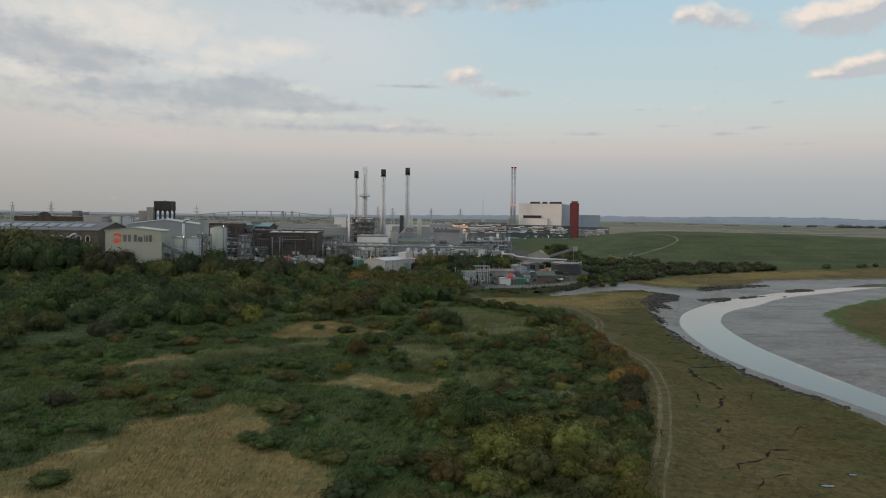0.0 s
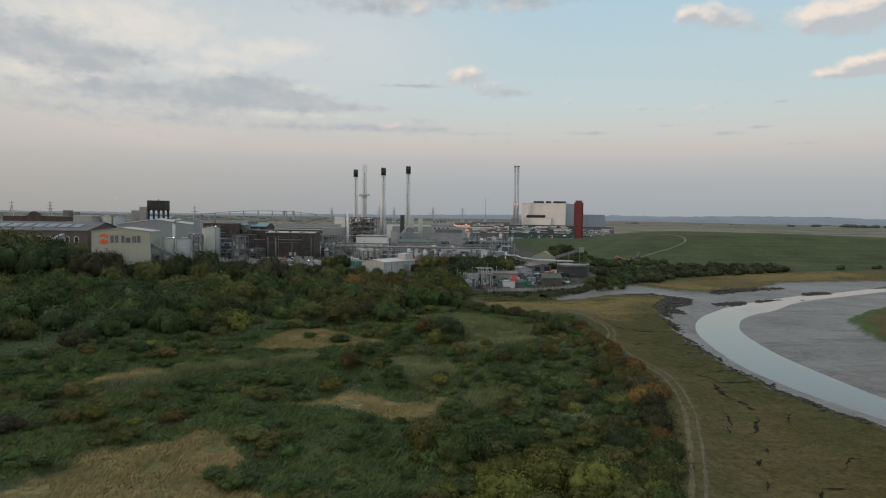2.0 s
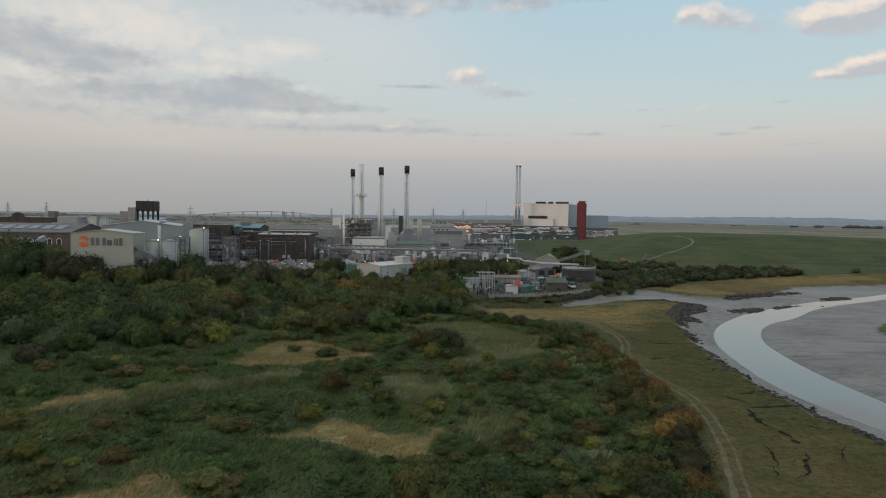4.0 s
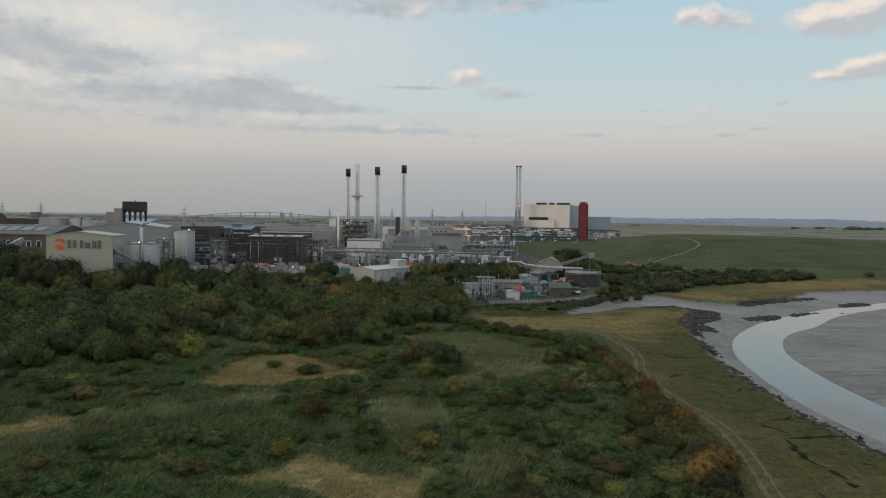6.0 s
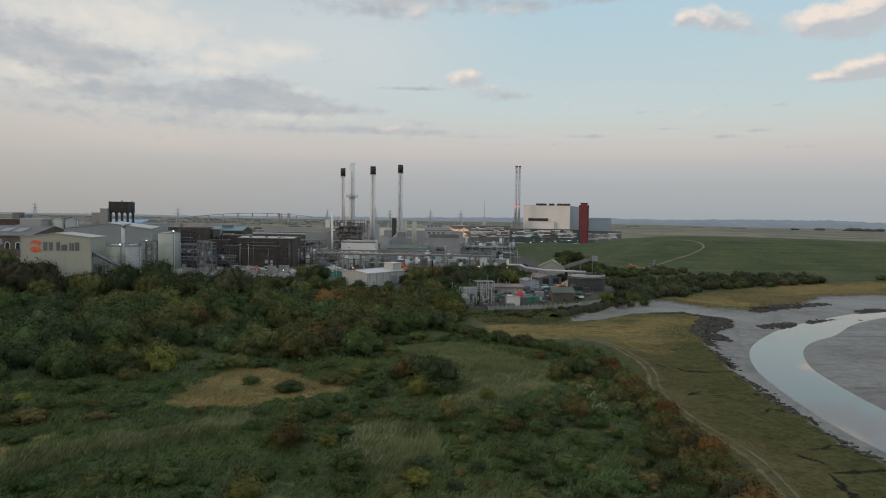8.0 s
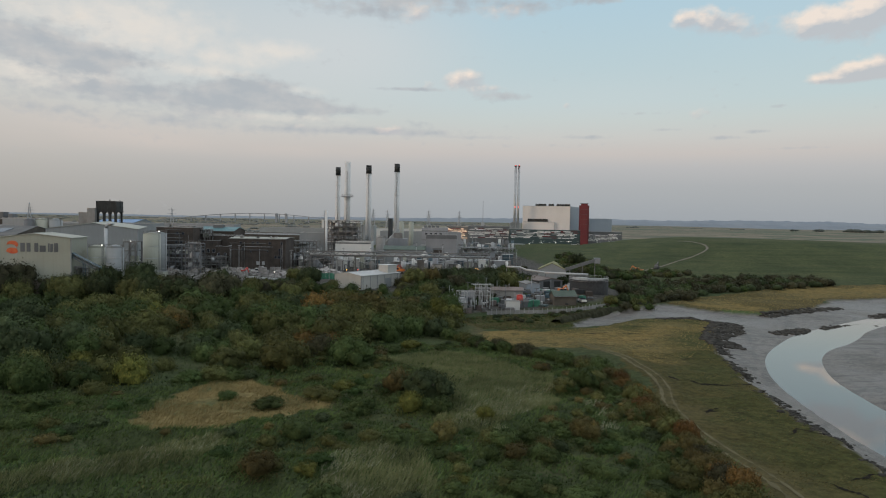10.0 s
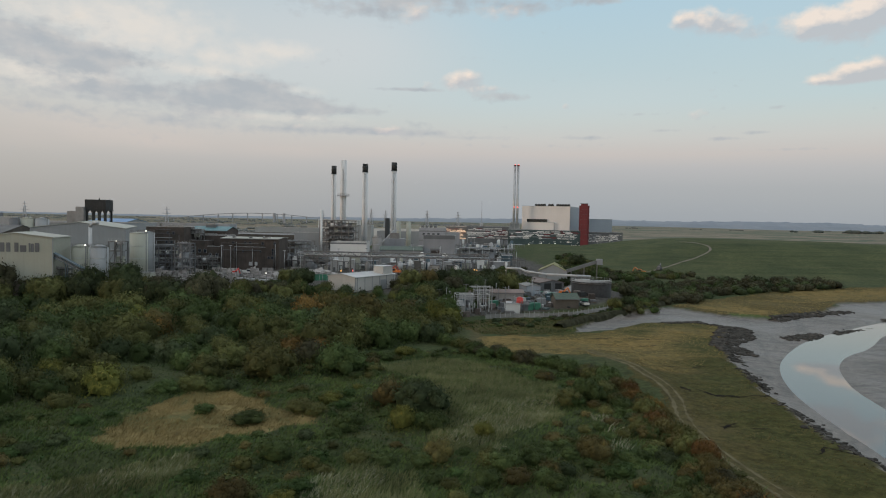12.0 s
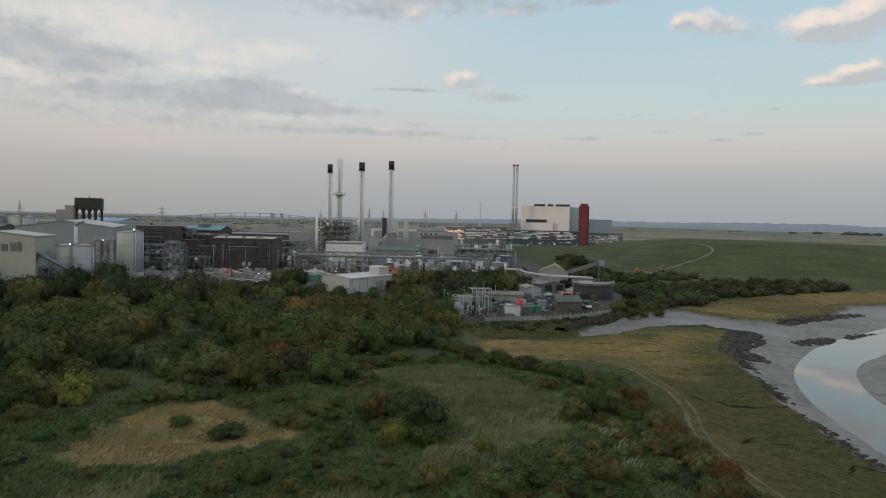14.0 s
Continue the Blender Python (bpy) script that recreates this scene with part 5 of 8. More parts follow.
def blades(name, poly_list, per_m2, h0, h1, w, lean, material, label, patchy=0.0, avoid=()):
    P = []
    for poly in poly_list:
        xs, ys = [p[0] for p in poly], [p[1] for p in poly]
        n = int((max(xs) - min(xs)) * (max(ys) - min(ys)) * per_m2)
        x, y = RNG.uniform(min(xs) - 1, max(xs) + 1, n), RNG.uniform(min(ys) - 1, max(ys) + 1, n)
        wob = 3 * (vnoise(x, y, 7) - 0.5) + 2.5 * (vnoise(x, y, 2.5) - 0.5)
        keep = (signed(poly, x, y) + wob > -0.3) & (vnoise(x, y, 5) > patchy) & (line_dist(TRACK, x, y) > 1.6) & (signed(MUD_EDGE, x, y) < -0.6)
        for other in avoid:
            keep &= signed(other, x, y) + wob < -0.2
        P.append(np.stack([x[keep], y[keep]], 1))
    P = np.concatenate(P)
    n = len(P)
    z = height(P[:, 0], P[:, 1]) - 0.05
    h = RNG.uniform(h0, h1, n) * (0.7 + 0.6 * vnoise(P[:, 0], P[:, 1], 4))
    a = RNG.uniform(0, 2 * math.pi, n)
    wx, wy = np.cos(a) * w / 2, np.sin(a) * w / 2
    lx, ly = lean * h * (0.7 + RNG.normal(0, 0.5, n)), lean * h * (0.2 + RNG.normal(0, 0.5, n))
    v = np.stack([np.stack([P[:, 0] - wx, P[:, 1] - wy, z], 1), np.stack([P[:, 0] + wx, P[:, 1] + wy, z], 1), np.stack([P[:, 0] + lx, P[:, 1] + ly, z + h], 1)], 1).reshape(-1, 3)
    tagged(new(name, soup(name, v, np.arange(3 * n).reshape(-1, 3), material)), label, "grass", kind="stuff")


blades("dry_grass", STRAWS, 16, 0.25, 0.65, 0.12, 0.8, STRAW, "tall straw-coloured dry grass", 0.22)
blades("reeds", REEDS, 26, 0.5, 1.15, 0.12, 0.6, REED, "pale green reeds bent by the wind")
blades("marsh_grass", [MARSH], 9, 0.35, 0.85, 0.15, 0.9, GRASS, "rough green marsh grass", 0.25, STRAWS)
blades("reed_plumes", PLUMES, 9, 0.5, 0.95, 0.13, 0.8, PLUME, "pale feathery reed plumes", 0.42)
blades("golden_grass", [GOLD, FARSALT], 1.6, 0.12, 0.30, 0.30, 1.2, GOLDG, "golden brown saltmarsh grass", 0.15)
blades("saltmarsh_grass", [SALTM, BANK], 8, 0.08, 0.22, 0.20, 1.8, SALT, "short olive-brown saltmarsh grass", 0.2)


# trees
def make_tree(kind, k):
    rng = np.random.default_rng(100 + k)
    ob = thing("tree", 0, 0, 0, {"green": "dark green broadleaf tree beside the works", "olive": "olive green broadleaf tree beside the works",
                                 "brown": "brown half-bare tree beside the works", "rust": "russet autumn tree beside the works", "orange": "orange autumn tree beside the works"}[kind], "tree", group="tree belt")
    bm = bmesh.new()
    beam(bm, (0, 0, -0.03), (0.01, 0, 0.25), 0.07, seg=7)
    beam(bm, (0.01, 0, 0.25), (0.0, 0.02, 0.55), 0.045, seg=7)
    for i in range(6):
        a = i * 1.05 + rng.random()
        s = rng.uniform(0.25, 0.5)
        beam(bm, (0.005, 0.005, s), (0.3 * math.cos(a), 0.3 * math.sin(a), s + rng.uniform(0.15, 0.3)), 0.024, seg=5)
    part("trunk", bm, BARK, ob, "brown tapered trunk with limbs")
    V, T = crown(rng, 15, 0.040, 3400, 0.74, 0.22, main=((0, 0, 0.45), (0.60, 0.60, 0.42)), lift=0.15, fill=0.80, low=-9.0, skirt=0.0)
    V = V.copy()
    V[:, 2] *= 0.97
    c = new("crown", soup("crown", V, T, LEAF["tree" if kind == "green" else kind]))
    c.parent = ob
    return ob


TREES = {}


def tree(kind, x, y, h, wide):
    k = int(RNG.integers(3))
    m = Matrix.Translation((x, y, float(height(x, y)) - 0.1)) @ Euler((0, 0, RNG.uniform(0, 6.28))).to_matrix().to_4x4() @ Matrix.Diagonal((wide, wide, h, 1))
    if (kind, k) in TREES:
        return copy_scaled(TREES[kind, k], m)
    TREES[kind, k] = ob = make_tree(kind, k)
    ob.matrix_basis = m
    return ob


def tree_belt():
    for x in np.arange(-222, 2, 6.4):
        for row in range(2):
            px, py = x + RNG.uniform(-3, 3), 311 + row * 10 + RNG.uniform(-5, 4) - 4 * float(step(-40, 0, x))
            h = 10.0 + 2.5 * float(step(-60, -120, x)) + 7.0 * float(step(-150, -185, x)) - 2.2 * float(step(-70, -30, x)) + 1.6 * float(step(-118, -100, x) * (1 - step(-60, -46, x))) + RNG.uniform(-4.6, 2.6)
            if px > -140:
                h *= 0.84
            if -42 < px < -8:
                py, h = py - 6, min(h, RNG.uniform(5.0, 6.6))
            kind = str(RNG.choice(["green", "olive", "brown"], p=[0.52, 0.14, 0.34]))
            if px < -160:
                kind = str(RNG.choice(["green", "olive"], p=[0.7, 0.3]))
            tree(kind, px, py, h, h * RNG.uniform(0.55, 0.85))
    for x, y, h, kind in ((-36, 296, 8, "orange"), (-30, 300, 8.5, "rust"), (-5, 352, 9, "olive"), (2, 356, 9, "rust"), (8, 360, 9, "green"), (14, 366, 9, "green"),
                          (20, 372, 8, "green"), (28, 380, 8, "green"), (-48, 352, 9, "green"), (-54, 356, 8, "olive"), (66, 402, 8, "green"),
                          (86, 470, 9, "green"), (6, 332, 8, "green"), (12, 340, 8, "brown"), (2, 324, 8, "olive"), (20, 343, 8.5, "green"), (26, 347, 8, "green"), (34, 356, 8, "olive"), (22, 358, 8, "brown"), (14, 352, 8, "green"), (30, 362, 8, "green"), (40, 366, 7, "green"), (44, 368, 6, "green"), (76, 372, 6, "green"), (84, 362, 6, "brown"), (60, 372, 5, "green"), (76, 332, 5, "green"), (70, 326, 5, "olive")):
        tree(kind, x, y, h, h * 0.75)


tree_belt()


def bank_clods():
    V, T, off = [], [], 0
    # slumped tongue of the golden marsh, the edge of the saltmarsh, and the low banks across the flats
    far_banks = [((125, 320), (143, 333)), ((143, 333), (170, 350)), ((136, 300), (160, 314)), ((112, 286), (128, 296)), ((172, 331), (186, 338))]
    for _ in range(5200):
        f = RNG.random()
        if f < 0.5:
            x, y = RNG.uniform(80, 108), RNG.uniform(256, 308)
            if not -3 < signed(MUD_EDGE, np.array([x]), np.array([y]))[0] < 8 * float(vnoise(x, y, 9)) + 3:
                continue
            r = RNG.uniform(0.2, 0.75)
        elif f < 0.84:
            i, g = int(RNG.integers(3, 12)), RNG.random()
            x = MUD_EDGE[i][0] * (1 - g) + MUD_EDGE[i + 1][0] * g + RNG.normal(0.9, 1.0)
            y = MUD_EDGE[i][1] * (1 - g) + MUD_EDGE[i + 1][1] * g
            if vnoise(x, y, 7) < 0.4:
                continue
            r = RNG.uniform(0.12, 0.5)
        else:
            (x0, y0), (x1, y1) = far_banks[int(RNG.integers(len(far_banks)))]
            g = RNG.random()
            x, y, r = x0 + (x1 - x0) * g + RNG.normal(0, 1.0), y0 + (y1 - y0) * g + RNG.normal(0, 1.4), RNG.uniform(0.3, 0.9)
        v = ICO1_V * RNG.uniform(0.65, 1.25, (len(ICO1_V), 1)) * (r * RNG.uniform(0.9, 2.2), r * RNG.uniform(0.7, 1.6), r * RNG.uniform(0.35, 0.7)) + (x, y, float(height(x, y)) + 0.03)
        V.append(v)
        T.append(ICO1_T + off)
        off += len(v)
    tagged(new("mud_clods", soup("mud_clods", np.concatenate(V), np.concatenate(T), CLOD)), "dark slumped clods along the marsh bank", "mud", kind="stuff")


bank_clods()
# ---- the works: kit of parts ----
def hall(name, label, x, y, z, rz, w, d, h, rise, wall, roof, ridge_across=False, category="building", plinth=None, eaves=0.35, doors=(), trim=None):
    """A hall with its front-left corner at x, y. The ridge runs from front to back, or across where told. doors: (x, width, height, material)."""
    ob = thing(name, x, y, z, label, category, rz)
    t = 0.3
    if ridge_across:
        part("front_wall", boxm(0, w, 0, t, -2, h), wall, ob)
        part("back_wall", boxm(0, w, d - t, d, -2, h), wall, ob)
        for x0 in (0, w - t):
            bm = bmesh.new()
            pts = [(t, -2), (d - t, -2), (d - t, h), (d / 2, h + rise), (t, h)]
            prism(bm, pts, x0, x0 + t)
            bmesh.ops.transform(bm, matrix=Matrix(((0, 1, 0, 0), (1, 0, 0, 0), (0, 0, 1, 0), (0, 0, 0, 1))), verts=bm.verts)
            bmesh.ops.recalc_face_normals(bm, faces=bm.faces)
            part("end_wall", bm, wall, ob)
        for s in (0, 1):
            bm = bmesh.new()
            a, b = (-eaves, h - eaves * rise / (d / 2)), (d / 2, h + rise)
            if s:
                a = (d + eaves, a[1])
            v = [bm.verts.new((xx, yy, zz + dz)) for dz in (0.02, 0.25) for xx, (yy, zz) in ((-eaves, a), (w + eaves, a), (w + eaves, b), (-eaves, b))]
            for q in ((0, 1, 2, 3), (4, 5, 6, 7), (0, 1, 5, 4), (1, 2, 6, 5), (2, 3, 7, 6), (3, 0, 4, 7)):
                bm.faces.new([v[i] for i in q])
            bmesh.ops.recalc_face_normals(bm, faces=bm.faces)
            part("roof", bm, roof, ob)
        part("gutter", boxm(-eaves, w + eaves, -eaves - 0.15, -eaves, h - 0.25, h), DGREY, ob)
    else:
        for y0 in (0, d - t):
            part("front_wall" if y0 == 0 else "back_wall", prism(bmesh.new(), [(0, -2), (w, -2), (w, h), (w / 2, h + rise), (0, h)], y0, y0 + t), wall, ob)
        for x0 in (0, w - t):
            part("side_wall", boxm(x0, x0 + t, t, d - t, -2, h), wall, ob)
        for s in (0, 1):
            xa, xb = (-eaves, w / 2) if s == 0 else (w + eaves, w / 2)
            za = h - eaves * rise / (w / 2)
            part("roof", prism(bmesh.new(), [(xa, za + 0.02), (xb, h + rise + 0.02), (xb, h + rise + 0.25), (xa, za + 0.25)], -eaves, d + eaves), roof, ob)
        part("ridge_cap", boxm(w / 2 - 0.25, w / 2 + 0.25, -eaves, d + eaves, h + rise + 0.2, h + rise + 0.34), roof, ob)
    if trim:
        part("corner_trim", boxm(-0.06, 0.25, -0.06, 0.2, -1, h), trim, ob)
        part("corner_trim", boxm(w - 0.25, w + 0.06, -0.06, 0.2, -1, h), trim, ob)
    if plinth:
        part("plinth", boxm(-0.08, w + 0.08, -0.08, d + 0.08, -2, plinth[0]), plinth[1], ob)
    for dx, dw, dh, dm in doors:
        part("roller_door", boxm(dx, dx + dw, -0.12, 0.0, 0, dh), dm, ob)
    return ob


def block(name, label, x, y, z, rz, w, d, h, wall, roof=None, category="building", parapet=0.5, bands=(), windows=(), group=""):
    """A flat-roofed block. bands: (z, height, material); windows: (x, z, width, height)."""
    ob = thing(name, x, y, z, label, category, rz, group)
    t = 0.3
    part("front_wall", boxm(0, w, 0, t, -2, h), wall, ob)
    part("back_wall", boxm(0, w, d - t, d, -2, h), wall, ob)
    for x0 in (0, w - t):
        part("side_wall", boxm(x0, x0 + t, t, d - t, -2, h), wall, ob)
    part("roof", boxm(t, w - t, t, d - t, h - parapet - 0.3, h - parapet), roof or ROOFG, ob)
    for a, b in (((-0.08, w + 0.08, -0.08, 0.38), 0), ((-0.08, w + 0.08, d - 0.38, d + 0.08), 0), ((-0.08, 0.38, 0.38, d - 0.38), 0), ((w - 0.38, w + 0.08, 0.38, d - 0.38), 0)):
        part("coping", boxm(*a, h, h + 0.18), GALV, ob)
    for bz, bh, bmn in bands:
        part("band", boxm(-0.05, w + 0.05, -0.09, 0.0, bz, bz + bh), bmn, ob)
    for wx, wz, ww, wh in windows:
        win = part("window", boxm(wx, wx + ww, -0.05, 0.0, wz, wz + wh), GALV, ob)
        part("pane", boxm(wx + 0.1, wx + ww - 0.1, -0.09, -0.05, wz + 0.1, wz + wh - 0.1), GLASS, win)
    return ob


def silo(name, label, x, y, z, r, h, mat, cap=1.0, rails=True, group="silos", ladder=True):
    ob = thing(name, x, y, z, label, "silo", 0, group)
    part("shell", cylm(0, 0, -2, h, r, seg=28), mat, ob)
    part("roof", cylm(0, 0, h, h + cap, r * 1.01, r * 0.25, seg=28), mat, ob)
    for k in range(1, 4):
        zz = h * k / 4
        part("hoop", cylm(0, 0, zz, zz + 0.15, r * 1.012, seg=28), GALV, ob)
    if rails:
        bm = bmesh.new()
        n = 12
        for k in range(n):
            a, b = 2 * math.pi * k / n, 2 * math.pi * (k + 1) / n
            p, q = (r * math.cos(a), r * math.sin(a)), (r * math.cos(b), r * math.sin(b))
            beam(bm, (*p, h), (*p, h + 1.1), 0.07)
            beam(bm, (*p, h + 1.1), (*q, h + 1.1), 0.06)
            beam(bm, (*p, h + 0.55), (*q, h + 0.55), 0.05)
        part("railing", bm, STEEL, ob)
    if ladder:
        bm = bmesh.new()
        for s in (-0.25, 0.25):
            beam(bm, (r + 0.15, s - r * 0.4, 0), (r + 0.15, s - r * 0.4, h + 1), 0.08)
        for k in range(int(h / 0.9)):
            beam(bm, (r + 0.15, -0.25 - r * 0.4, 0.4 + k * 0.9), (r + 0.15, 0.25 - r * 0.4, 0.4 + k * 0.9), 0.05)
        part("ladder", bm, STEEL, ob)
    return ob


def chimney(label, x, y, z, h, r0, r1, cap, ring=None, flues=False):
    ob = thing("chimney", x, y, z, label, "chimney", 0, "works chimneys")
    part("shaft", cylm(0, 0, -2, h - (5.5 if cap else 0), r0, r1, seg=26), STACK, ob)
    for k in range(1, 7):
        zz = h * k / 7.5
        rr = r0 + (r1 - r0) * k / 7.5
        part("flange", cylm(0, 0, zz, zz + 0.25, rr + 0.08, seg=26), STACK, ob)
    if cap:
        part("cap", cylm(0, 0, h - 5.5, h - (1.2 if flues else 0), r1 * 1.06, r1 * 1.06, seg=26), BLACK, ob, "black soot-coated cap")
        part("cap_ring", cylm(0, 0, h - 5.6, h - 5.2, r1 * 1.18, seg=26), BLACK, ob)
        part("cap_ring", cylm(0, 0, h - 2.4, h - 2.1, r1 * 1.16, seg=26), BLACK, ob)
        if flues:
            for dx, dy in ((-0.6, 0), (0.6, 0), (0, 0.6)):
                part("flue", cylm(dx * r1, dy * r1, h - 1.3, h, r1 * 0.42, seg=12), BLACK, ob)
    if ring:
        part("platform", cylm(0, 0, ring, ring + 0.35, r0 * 1.9, seg=24), STEEL, ob)
        bm = bmesh.new()
        for k in range(16):
            a, b = 2 * math.pi * k / 16, 2 * math.pi * (k + 1) / 16
            R = r0 * 1.85
            beam(bm, (R * math.cos(a), R * math.sin(a), ring), (R * math.cos(a), R * math.sin(a), ring + 1.4), 0.1)
            beam(bm, (R * math.cos(a), R * math.sin(a), ring + 1.4), (R * math.cos(b), R * math.sin(b), ring + 1.4), 0.1)
        part("railing", bm, STEEL, ob)
    bm = bmesh.new()
    beam(bm, (-0.25, -r0 - 0.2, 0), (-0.25, -r1 - 0.2, h - 6), 0.12)
    beam(bm, (0.25, -r0 - 0.2, 0), (0.25, -r1 - 0.2, h - 6), 0.12)
    part("ladder", bm, STEEL, ob)
    return ob


def steel_frame(name, label, x, y, z, w, d, levels, bays, mat=STEEL, floors=True, clutter=0, rz=0, category="steel structure"):
    """An open frame of columns, beams, braces, decks and pipes."""
    ob = thing(name, x, y, z, label, category, rz)
    rr = random.Random(int(abs(x) * 7 + abs(y)))
    top = levels[-1]
    for i in range(bays + 1):
        for yy in (0, d):
            part("column", beamm((w * i / bays, yy, -2), (w * i / bays, yy, top), 0.45), mat, ob)
    for lv in levels:
        for yy in (0, d):
            part("beam", beamm((0, yy, lv), (w, yy, lv), 0.4), mat, ob)
        for i in range(bays + 1):
            part("cross_beam", beamm((w * i / bays, 0, lv), (w * i / bays, d, lv), 0.3), mat, ob)
        if floors:
            part("deck", boxm(0.3, w - 0.3, 0.3, d - 0.3, lv - 0.15, lv), DGREY, ob)
            bm = bmesh.new()
            for i in range(2 * bays + 1):
                beam(bm, (w * i / bays / 2, 0, lv), (w * i / bays / 2, 0, lv + 1.1), 0.09)
            for q in (0.55, 1.1):
                beam(bm, (0, 0, lv + q), (w, 0, lv + q), 0.08)
            part("railing", bm, GALV, ob)
    z0 = 0
    for lv in levels:
        for i in range(bays):
            if (i + int(lv)) % 2 == 0:
                part("brace", beamm((w * i / bays, 0, z0), (w * (i + 1) / bays, 0, lv), 0.22), mat, ob)
        z0 = lv
    for _ in range(clutter):
        lv = rr.choice([0] + list(levels[:-1]))
        k = rr.random()
        px, py = rr.uniform(1, w - 2), rr.uniform(0.6, d - 1)
        if k < 0.35:
            part("vessel", cylm(px, py, lv, lv + rr.uniform(1.5, 3.5), rr.uniform(0.6, 1.4), seg=14), rr.choice([GALV, STACK, STEEL, MGREY]), ob)
        elif k < 0.7:
            part("pipe", beamm((rr.uniform(0, w * 0.4), py, lv + 2), (rr.uniform(w * 0.6, w), py, lv + 2), rr.uniform(0.3, 0.7), seg=8), rr.choice([GALV, STACK, STEEL]), ob)
        else:
            part("cabinet", boxm(px, px + rr.uniform(1, 3), py, py + 1.5, lv, lv + rr.uniform(1.2, 2.6)), rr.choice([LGREY, MGREY, DGREY, CREAM]), ob)
    return ob


def lamp_post(x, y, h, on=False, z=None):
    z = float(height(x, y)) if z is None else z
    ob = thing("lamp_post", x, y, z, "slim grey steel lamp post in the yard", "lamp post", 0, "yard lamp posts")
    part("pole", cylm(0, 0, -0.3, h, 0.16, 0.09, seg=8), GALV, ob)
    head = part("head", boxm(-0.7, 0.7, -0.3, 0.2, h, h + 0.22), GALV, ob)
    part("lens", boxm(-0.6, 0.6, -0.25, 0.15, h - 0.06, h - 0.01), LAMPW if on else GLASS, head)
    return ob


def lamp(x, y, z, mat, label, r=0.35):
    ob = thing("yard_light", x, y, z, label, "light", 0, "works lights")
    part("housing", boxm(-r, r, 0, r, -r * 0.8, r * 0.8), DGREY, ob)
    part("pole", cylm(0, r * 0.6, float(height(x, y)) - z - 0.3, -r * 0.8, 0.12, seg=8), DGREY, ob)
    bm = bmesh.new()
    bmesh.ops.create_uvsphere(bm, u_segments=10, v_segments=6, radius=r * 0.9)
    part("lens", bm, mat, ob)
    return ob


# ---- sign building, grey hall, silos ----
def sign_building():
    w, d, h = 25.0, 15.5, 19.3
    ob = hall("sign_building", "pale cream clad building with a red and black sign", -153, 316.3, 4, 7.5, w, d, h, 1.5, CREAM, CREAMR, trim=LGREY, plinth=(4.2, BRICKL))
    # sign: a red double swoosh and dark letter-sized bars
    sign = part("sign_emblem", bmesh.new(), SIGNRED, ob, "red and orange folded swoosh")
    bm = bmesh.new()
    n = 12
    arc = lambda cx, cz, rx, rz, a0, a1: [(cx + rx * math.cos(radians(a0 + (a1 - a0) * k / n)), cz + rz * math.sin(radians(a0 + (a1 - a0) * k / n))) for k in range(n + 1)]
    prism(bm, arc(5.3, 16.9, 1.9, 1.35, 175, -35) + arc(4.6, 16.0, 1.9, 1.0, 0, 130), -0.16, -0.04)
    prism(bm, arc(5.2, 14.6, 1.9, 1.2, 100, 200) + arc(5.4, 14.9, 2.0, 1.3, 215, 330) + [(6.6, 15.6)], -0.18, -0.05)
    bm.to_mesh(sign.data)
    bm.free()
    x = 7.9
    for wd, ht in ((2.1, 3.2), (1.8, 3.2), (0.8, 0), (1.8, 3.2), (2.8, 2.3), (0.75, 3.1), (1.3, 2.9), (1.9, 3.2)):
        if ht:
            part("sign_bar", boxm(x, x + wd * 0.72, -0.14, -0.03, 14.3, 14.3 + ht, bevel=0.03), DGREY, ob, "dark grey sign bar")
        x += wd
    # plant on the side
    bm = bmesh.new()
    for k in range(4):
        beam(bm, (w + 0.8, 3 + k * 3, 0), (w + 0.8, 3 + k * 3, 9 - k), 0.3)
        beam(bm, (w, 3 + k * 3, 9 - k), (w + 2, 3 + k * 3, 9 - k), 0.3)
    part("side_frame", bm, STEEL, ob)
    part("duct", beamm((w + 0.9, 2, 8.6), (w + 0.9, 13, 7.5), 1.1, seg=10), STEEL, ob)
    # conveyor down from the wall
    cv = thing("conveyor", -128.6, 321, 4, "blue-green steel conveyor sloping to the ground", "conveyor", 0)
    a, b = Vector((0, 0, 12.6)), Vector((15.5, -2.0, 5.4))
    for dy in (-0.8, 0.8):
        for dz in (0, 1.5):
            part("chord", beamm(a + Vector((0, dy, dz)), b + Vector((0, dy, dz)), 0.22), BLUES, cv)
        for k in range(10):
            p, q = a.lerp(b, k / 10), a.lerp(b, (k + 1) / 10)
            part("lattice", beamm(p + Vector((0, dy, 0 if k % 2 else 1.5)), q + Vector((0, dy, 1.5 if k % 2 else 0)), 0.14), BLUES, cv)
    part("belt", beamm(a + Vector((0, 0, 0.5)), b + Vector((0, 0, 0.5)), 1.5, 0.3), DGREY, cv)
    part("cover", beamm(a + Vector((0, 0, 1.55)), b + Vector((0, 0, 1.55)), 1.7, 0.15), BLUES, cv)
    for f in (0.3, 0.65, 0.97):
        p = a.lerp(b, f)
        part("leg", beamm((p.x, p.y - 0.7, -1), (p.x, p.y - 0.7, p.z), 0.25), BLUES, cv)
        part("leg", beamm((p.x, p.y + 0.7, -1), (p.x, p.y + 0.7, p.z), 0.25), BLUES, cv)


